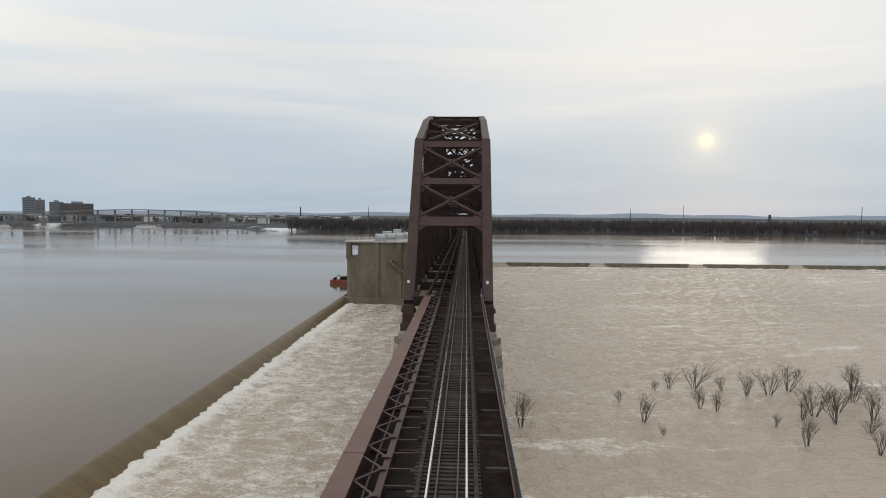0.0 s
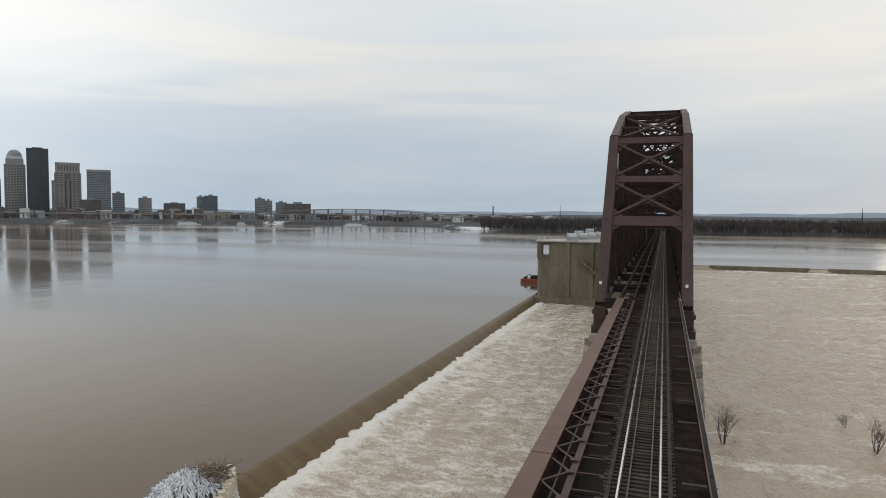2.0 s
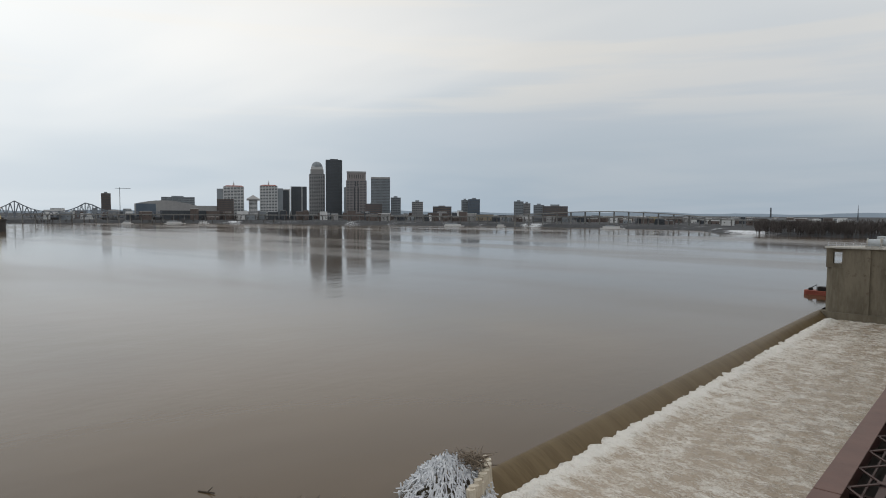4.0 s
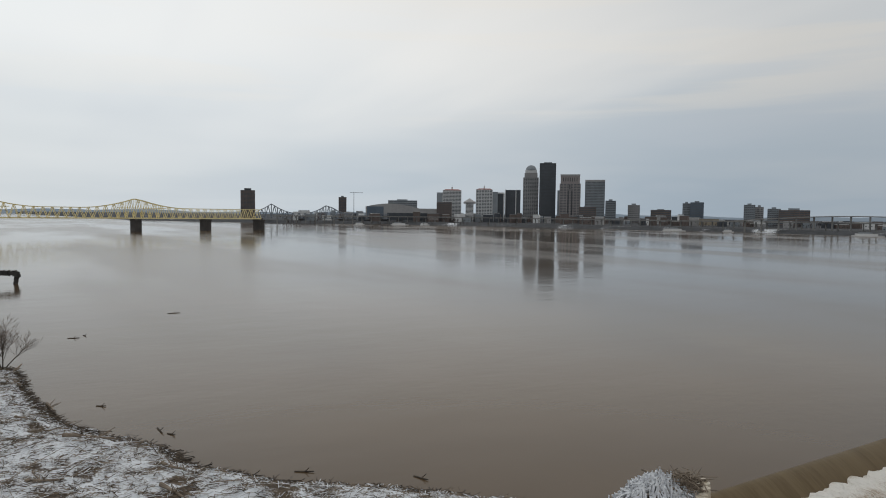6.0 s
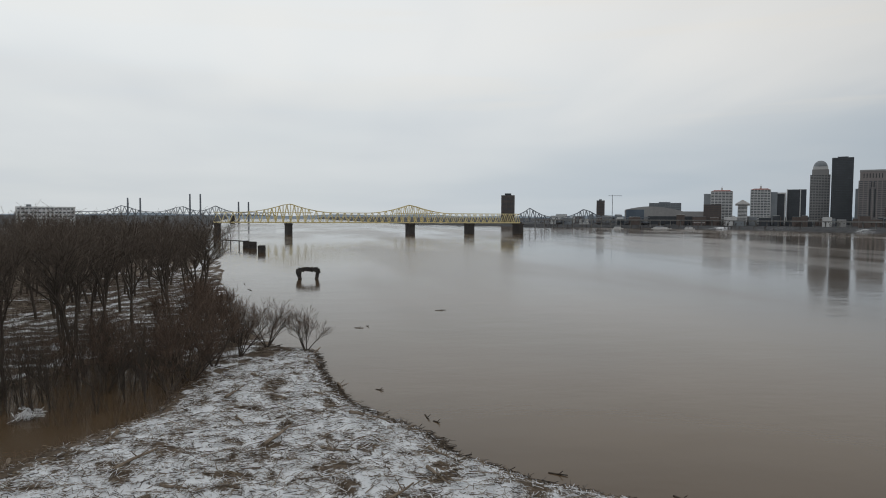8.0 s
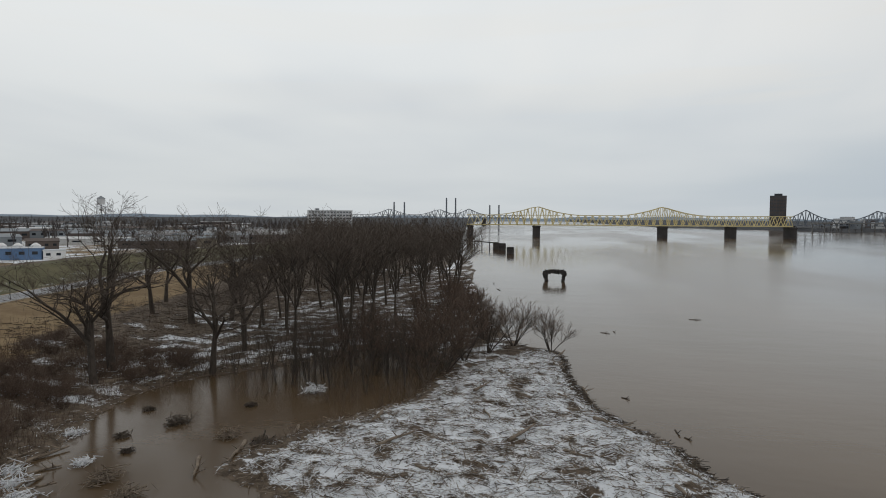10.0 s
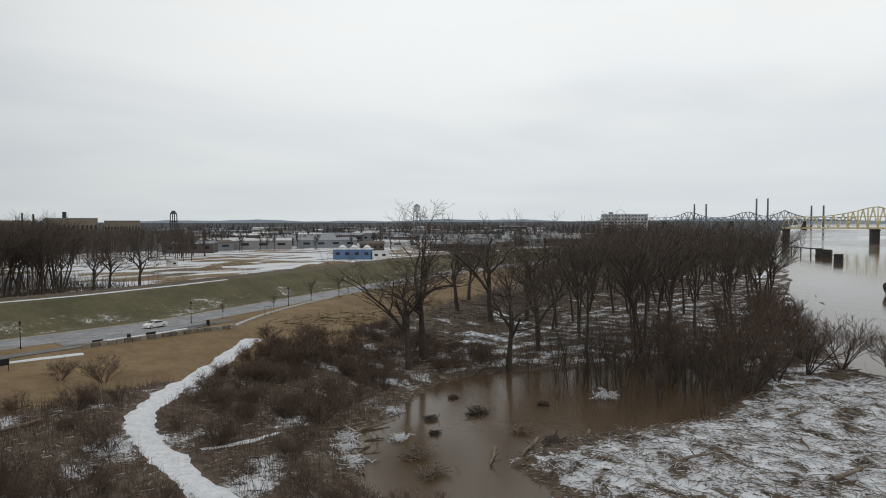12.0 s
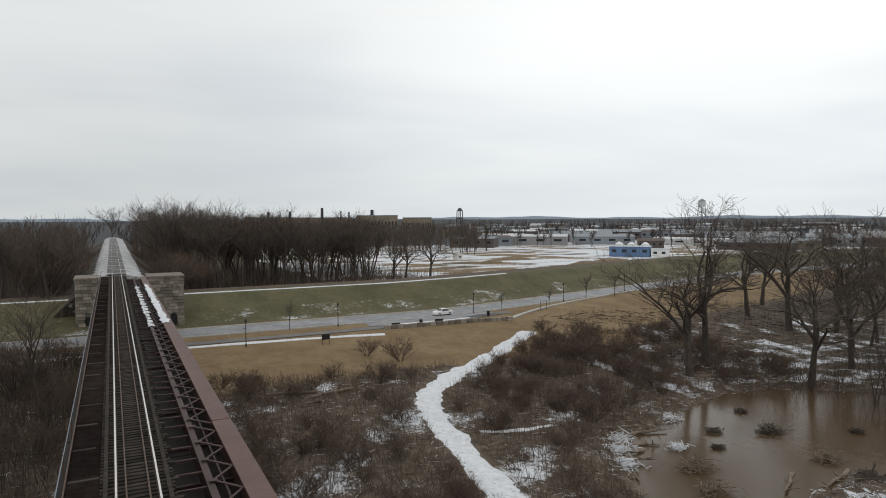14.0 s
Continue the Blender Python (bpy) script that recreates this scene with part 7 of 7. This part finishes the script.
def drift_clump(x, y, z, size, mat, label, seed):
    """A tangle of sticks caught in the shallows."""
    r = np.random.RandomState(seed)
    n = 90
    d = r.normal(0, 1, (n, 3)) * np.array([1, 1, 0.45])
    d /= np.linalg.norm(d, axis=1, keepdims=True)
    p = r.normal(0, 0.35, (n, 3)) * size * np.array([1.3, 1, 0.35]) + np.array([0, 0, 0.18 * size])
    ln = r.uniform(0.3, 1.0, n)[:, None] * size
    v, f = prisms(np.column_stack([p - d * ln / 2, p + d * ln / 2, r.uniform(0.03, 0.07, n), r.uniform(0.02, 0.04, n)]), 4)
    ob = link_mesh("drift_clump", v.tolist(), f.tolist(), mat)
    ob.location = (x, y, z)
    tagged(ob, label, "debris", "tangles of driftwood in the pond")


for i, (x, y, s, m) in enumerate(((-70, -51, 1.9, DARKWOOD), (-64, -54, 1.0, DARKWOOD), (-74, -58, 0.9, DARKWOOD), (-60, -50, 0.8, DARKWOOD), (-88, -41, 2.2, ICEWOOD), (-67, -42, 1.6, DRIFTWOOD), (-53, -47, 2.0, DRIFTWOOD),
                                  (-50, -42, 1.8, DRIFTWOOD), (-79, -46, 1.0, DARKWOOD), (-56, -52, 1.3, ICEWOOD), (-48.8, -54, 2.2, ICEWOOD), (-46.8, -50.5, 2.0, ICEWOOD),
                                  (-52, -57, 1.8, ICEWOOD), (-63, -60, 1.5, ICEWOOD), (-66, -37, 1.6, DARKWOOD))):
    drift_clump(x, y, 0.0, s, m, "snowy tangle of driftwood caught in the pond" if m == ICEWOOD else "dark tangle of driftwood caught in the pond", 40 + i)


def build_logs():
    r = random.Random(21)
    spots = [(-63, -38.5, 0.25, 7), (-58, -40, 0.5, 6), (-52, -55, 2.6, 6), (-56, -57.5, 2.9, 7), (-70, -35, 0.3, 6), (-84, -68, 2.5, 9), (-92, -64, 0.4, 8), (-118, -7, 2.9, 8), (-110, -6, 0.2, 5),
             (-98, -2, 0.1, 5), (-88, -4, 0.6, 4), (-78, 2, 0.9, 6), (-66, 9, 0.5, 4), (-24, -79, 0.4, 8), (-26, -80.5, 0.9, 6), (-22, -77, 0.2, 5), (-29, -79, 1.2, 4), (-20, -82, 2.8, 7), (-60, 8, 0.3, 5),
             (-72, -8, 2.7, 6), (-80, -14, 0.4, 5), (-66, -22, 2.6, 7), (-74, -26, 0.1, 5), (-60, -16, 0.8, 4), (-90, -16, 2.9, 5), (-56, 4, 2.4, 5), (-100, -14, 0.5, 6), (-68, -2, 1.1, 3),
             (-49.5, -55, 0.7, 8), (-47.5, -52, 2.5, 7), (-52, -58.5, 0.2, 6), (-46.5, -49.5, 1.1, 5), (-54, -59, 2.7, 5), (-50, -53, 0.1, 4)]
    for x, y, a, ln in spots:
        z = max(ground_z(x, y), 0.0)
        t = thing("log", "bleached driftwood log stranded by the flood", "log", (x, y, z), "stranded logs")
        b = Bag()
        d = Vector((math.cos(a), math.sin(a), 0.04))
        p = -d * ln / 2 + Vector((0, 0, 0.15))
        rad = 0.10 + 0.022 * ln
        for i in range(5):
            q = p + d * ln / 5 + Vector((r.gauss(0, 0.12), r.gauss(0, 0.12), r.gauss(0, 0.04)))
            b.rod(p, q, rad * (1 - i * 0.13), rad * (1 - (i + 1) * 0.13), 7, i in (0, 4))
            p = q
        b.make("stem", DRIFTWOOD, t)
        for i in range(4):
            b = Bag()
            s = d * ln * r.uniform(-0.2, 0.45) + Vector((0, 0, 0.15))
            b.rod(s, s + Vector((r.gauss(0, 0.8), r.gauss(0, 0.8), r.uniform(0.2, 0.9))), rad * 0.35, rad * 0.12, 5)
            b.make("branch", DRIFTWOOD, t)
    # drift far out on the calm water
    for x, y, ln, a in ((-176, 24, 3.0, 1.5), (-150, 1.5, 2.2, 1.2), (-152, 3.5, 1.5, 0.3), (-82, 9.5, 2.4, 0.1), (-80, 10.5, 1.2, 0.6), (-96, 4, 1.4, 0.9), (-62, 20.5, 2.0, 1.0), (-55, 30, 1.8, 0.4), (-230, -35, 6, 0.4), (-250, -40, 8, 0.2)):
        t = thing("floating_log", "dark waterlogged branch afloat on the river", "log", (x, y, 0), "floating branches")
        b = Bag()
        d = Vector((math.cos(a), math.sin(a), 0))
        b.rod(-d * ln / 2, d * ln / 2 + Vector((0, 0, 0.12)), 0.12, 0.05, 6)
        b.make("stem", DARKWOOD, t)
        b = Bag()
        b.rod(Vector((0, 0, 0)), Vector((0.3, 0.4, 0.5)), 0.06, 0.03, 5)
        b.make("twig", DARKWOOD, t)


build_logs()


def rubble(b, c, s, r, rough=0.12):
    """A weathered block: a box whose corners are knocked about."""
    vs = []
    for dz in (-1, 1):
        for dx, dy in ((-1, -1), (1, -1), (1, 1), (-1, 1)):
            vs.append((c[0] + dx * s[0] / 2 + r.gauss(0, rough), c[1] + dy * s[1] / 2 + r.gauss(0, rough), c[2] + dz * s[2] / 2 + r.gauss(0, rough)))
    b.add(vs, [(3, 2, 1, 0), (4, 5, 6, 7), (0, 1, 5, 4), (1, 2, 6, 5), (2, 3, 7, 6), (3, 0, 4, 7)])


def build_ruins():
    r = random.Random(4)
    t = thing("ruined_arch", "dark ruined arch of an old pier standing in the river", "ruin", (-268.6, -17.8, -0.6))
    for sg, wide in ((-1, 1.0), (1, 0.82)):
        for k in range(6):
            b = Bag()
            rubble(b, (r.uniform(-0.15, 0.15), sg * (3.15 + 0.14 * k), -0.25 + k * 0.72), (1.8, (1.0 + 0.20 * k) * wide + (0.4 if k == 0 else 0), 0.80), r, 0.13)
            b.make("stone", PIERSTONE, t)
    for k in range(10):
        y = -4.2 + k * 0.92
        b = Bag()
        rubble(b, (r.uniform(-0.12, 0.12), y, 4.0 + 0.5 * (1 - (y / 4.4) ** 2) + r.uniform(-0.08, 0.08)), (1.75, 1.05, 1.5), r, 0.16)
        b.make("stone", PIERSTONE, t)
    for k in range(7):
        b = Bag()
        rubble(b, (r.uniform(-0.5, 0.5), r.uniform(-4.0, 3.8), 5.05 + r.uniform(0, 0.2)), (0.6, 0.7, 0.4), r, 0.1)
        b.make("loose_stone", MASONRY, t)
    for x, y, w, h in ((-458.5, -61.6, 4.6, 5.4), (-507.5, -74.8, 5.2, 6.0), (-521.5, -81.8, 4.4, 6.2)):
        t = thing("old_pier", "dark square stub of an old pier standing in the river", "pier stub", (x, y, 0), "pier stubs in the river")
        for k in range(3):
            b = Bag()
            rubble(b, (0, 0, -0.5 + h * (k + 0.5) / 3), (w, w, h / 3 - 0.05), r, 0.1)
            b.make("stone", PIERSTONE, t)
    t = thing("gangway", "thin dark gangway reaching from the bank to the pier stubs", "gangway", (0, 0, 0))
    b = Bag()
    b.beam((-524, -84, 5.2), (-566, -116, 5.0), 1.0, 0.8)
    b.make("deck", PIERSTONE, t)
    for k in range(4):
        b = Bag()
        b.rod((-530 - k * 11, -88.5 - k * 8.4, -1), (-530 - k * 11, -88.5 - k * 8.4, 5.0), 0.4, 0.4, 6)
        b.make("pile", PIERSTONE, t)


build_ruins()


def build_weir_end():
    """The weir's end pier, buried under snow-coated driftwood, with ice hanging down its face."""
    cx, cy = -37.6, 44.7
    t = thing("weir_end_pier", "weir end pier heaped with snow-coated driftwood and hung with ice", "pier", (cx, cy, 0))
    b = Bag()
    b.prism([(-1.9, -4), (2.6, -4), (3.0, 1.2), (1.5, 2.8), (-1.4, 2.4), (-2.0, 0)], -3, 1.2)
    b.make("core", CONCRETE, t)
    r = np.random.RandomState(9)
    n = 900
    a, q = r.uniform(0, 6.283, n), r.uniform(0, 1, n) ** 0.6
    px, py = np.cos(a) * 4.3 * q, np.sin(a) * 4.4 * q - 0.9
    pz = 0.4 + 3.4 * (1 - q ** 1.6)
    d = np.column_stack([np.cos(a) * r.uniform(0.2, 1, n), np.sin(a) * r.uniform(0.2, 1, n), -r.uniform(0.1, 1.0, n)]) + r.normal(0, 0.3, (n, 3))
    d /= np.linalg.norm(d, axis=1, keepdims=True)
    ln = r.uniform(0.3, 1.5, n)[:, None]
    p = np.column_stack([px, py, pz])
    segs = np.column_stack([p - d * ln / 2, p + d * ln / 2, r.uniform(0.05, 0.15, n), r.uniform(0.03, 0.08, n)])
    v, f = prisms(segs, 4)
    tagged(link_mesh("snowy_pile", v.tolist(), f.tolist(), ICEWOOD, t, "snow-coated sticks"), "", "", "", "stuff")
    k = 180
    a = r.uniform(0, 6.283, k)
    d = np.column_stack([np.cos(a) * 0.9, np.sin(a) * 0.9, r.uniform(-0.2, 0.6, k)])
    p = np.column_stack([0.9 + r.normal(0, 0.7, k), 1.0 + r.normal(0, 0.9, k), 3.3 + r.normal(0, 0.35, k)])
    ln = r.uniform(0.4, 2.2, k)[:, None]
    v, f = prisms(np.column_stack([p - d * ln * 0.4, p + d * ln * 0.6, r.uniform(0.03, 0.08, k), r.uniform(0.015, 0.04, k)]), 4)
    tagged(link_mesh("brown_pile", v.tolist(), f.tolist(), DRIFTWOOD, t, "brown driftwood sticks"), "", "", "", "stuff")
    ice = material("muddy_ice", (0.46, 0.40, 0.31), (0.62, 0.57, 0.48), 0.35, 1.0, bump=0.4, stretch=(2, 2, 0.4), spec=0.5)
    for i in range(26):
        u = i / 25
        x, y = 1.2 + 2.4 * u, 3.1 - 5.0 * u * u
        b = Bag()
        zt = 3.0 - 0.8 * u + r.uniform(-0.3, 0.3)
        b.rod((x, y, zt), (x + 0.25, y + 0.15, -1.9), r.uniform(0.28, 0.46), r.uniform(0.25, 0.5), 7)
        b.make("icicle", ice, t, "muddy ice column" if i == 0 else "")
    b = Bag()
    b.rod((-4.8, 2.2, 2.1), (-0.5, 2.0, 2.5), 0.09, 0.12, 6)
    b.make("jutting_log", DRIFTWOOD, t)


build_weir_end()

# ---- railway ties, the many alike pieces last ----
def lay_ties():
    b = Bag()
    b.span(-1.32, 1.32, -0.115, 0.115, -0.26, 0)
    shape = None
    r = random.Random(2)
    pitch = 0.40
    rest = Bag()
    y = NEAR_END
    i = 0
    while y < FAR_END:
        long = 0.22 if i % 5 == 0 else r.uniform(-0.04, 0.06)
        if 15 < abs(y) < 75:
            if shape is None:
                first = b.make("tie", TIE, track)
                shape, ob = first.data, first
            else:
                ob = new("tie", shape)
                ob.parent = track
            ob.location = (TRACK_X - long / 2, y, RAIL_Z - 0.165)
            ob.scale = (1 + long / 2.64, 1, 1)
            ob.rotation_euler.z = r.gauss(0, 0.006)
        else:
            rest.span(TRACK_X - 1.32 - long, TRACK_X + 1.32, y - 0.115, y + 0.115, RAIL_Z - 0.43, RAIL_Z - 0.165)
        y += pitch
        i += 1
    tagged(rest.make("tie_run", TIE, track, "more dark timber ties along the track"), "", "", "", "stuff")


lay_ties()


def snow_on_bridge():
    """Snow left lying on the shaded end of the open deck."""
    for x, w in ((-3.4, 0.34), (-4.75, 0.42)):
        r = random.Random(int(x * 10))
        vs, fs = [], []
        ys = np.arange(-118, -72, 0.7)
        for y in ys:
            k = r.uniform(0.5, 1.35) * min(1, (y + 119) / 4)
            vs += [(x - w * k, y, 15.02 if x > -4 else 15.30), (x, y, 15.12 if x > -4 else 15.36), (x + w * k * 0.8, y, 15.02 if x > -4 else 15.30)]
        for j in range(len(ys) - 1):
            for i in range(2):
                a = j * 3 + i
                fs.append((a, a + 1, a + 4, a + 3))
        ob = link_mesh("snow_ridge", vs, fs, SNOW, smooth=True)
        tagged(ob, "ridge of snow lying along the bridge steelwork", "snow", "snow ridges on the bridge")


snow_on_bridge()
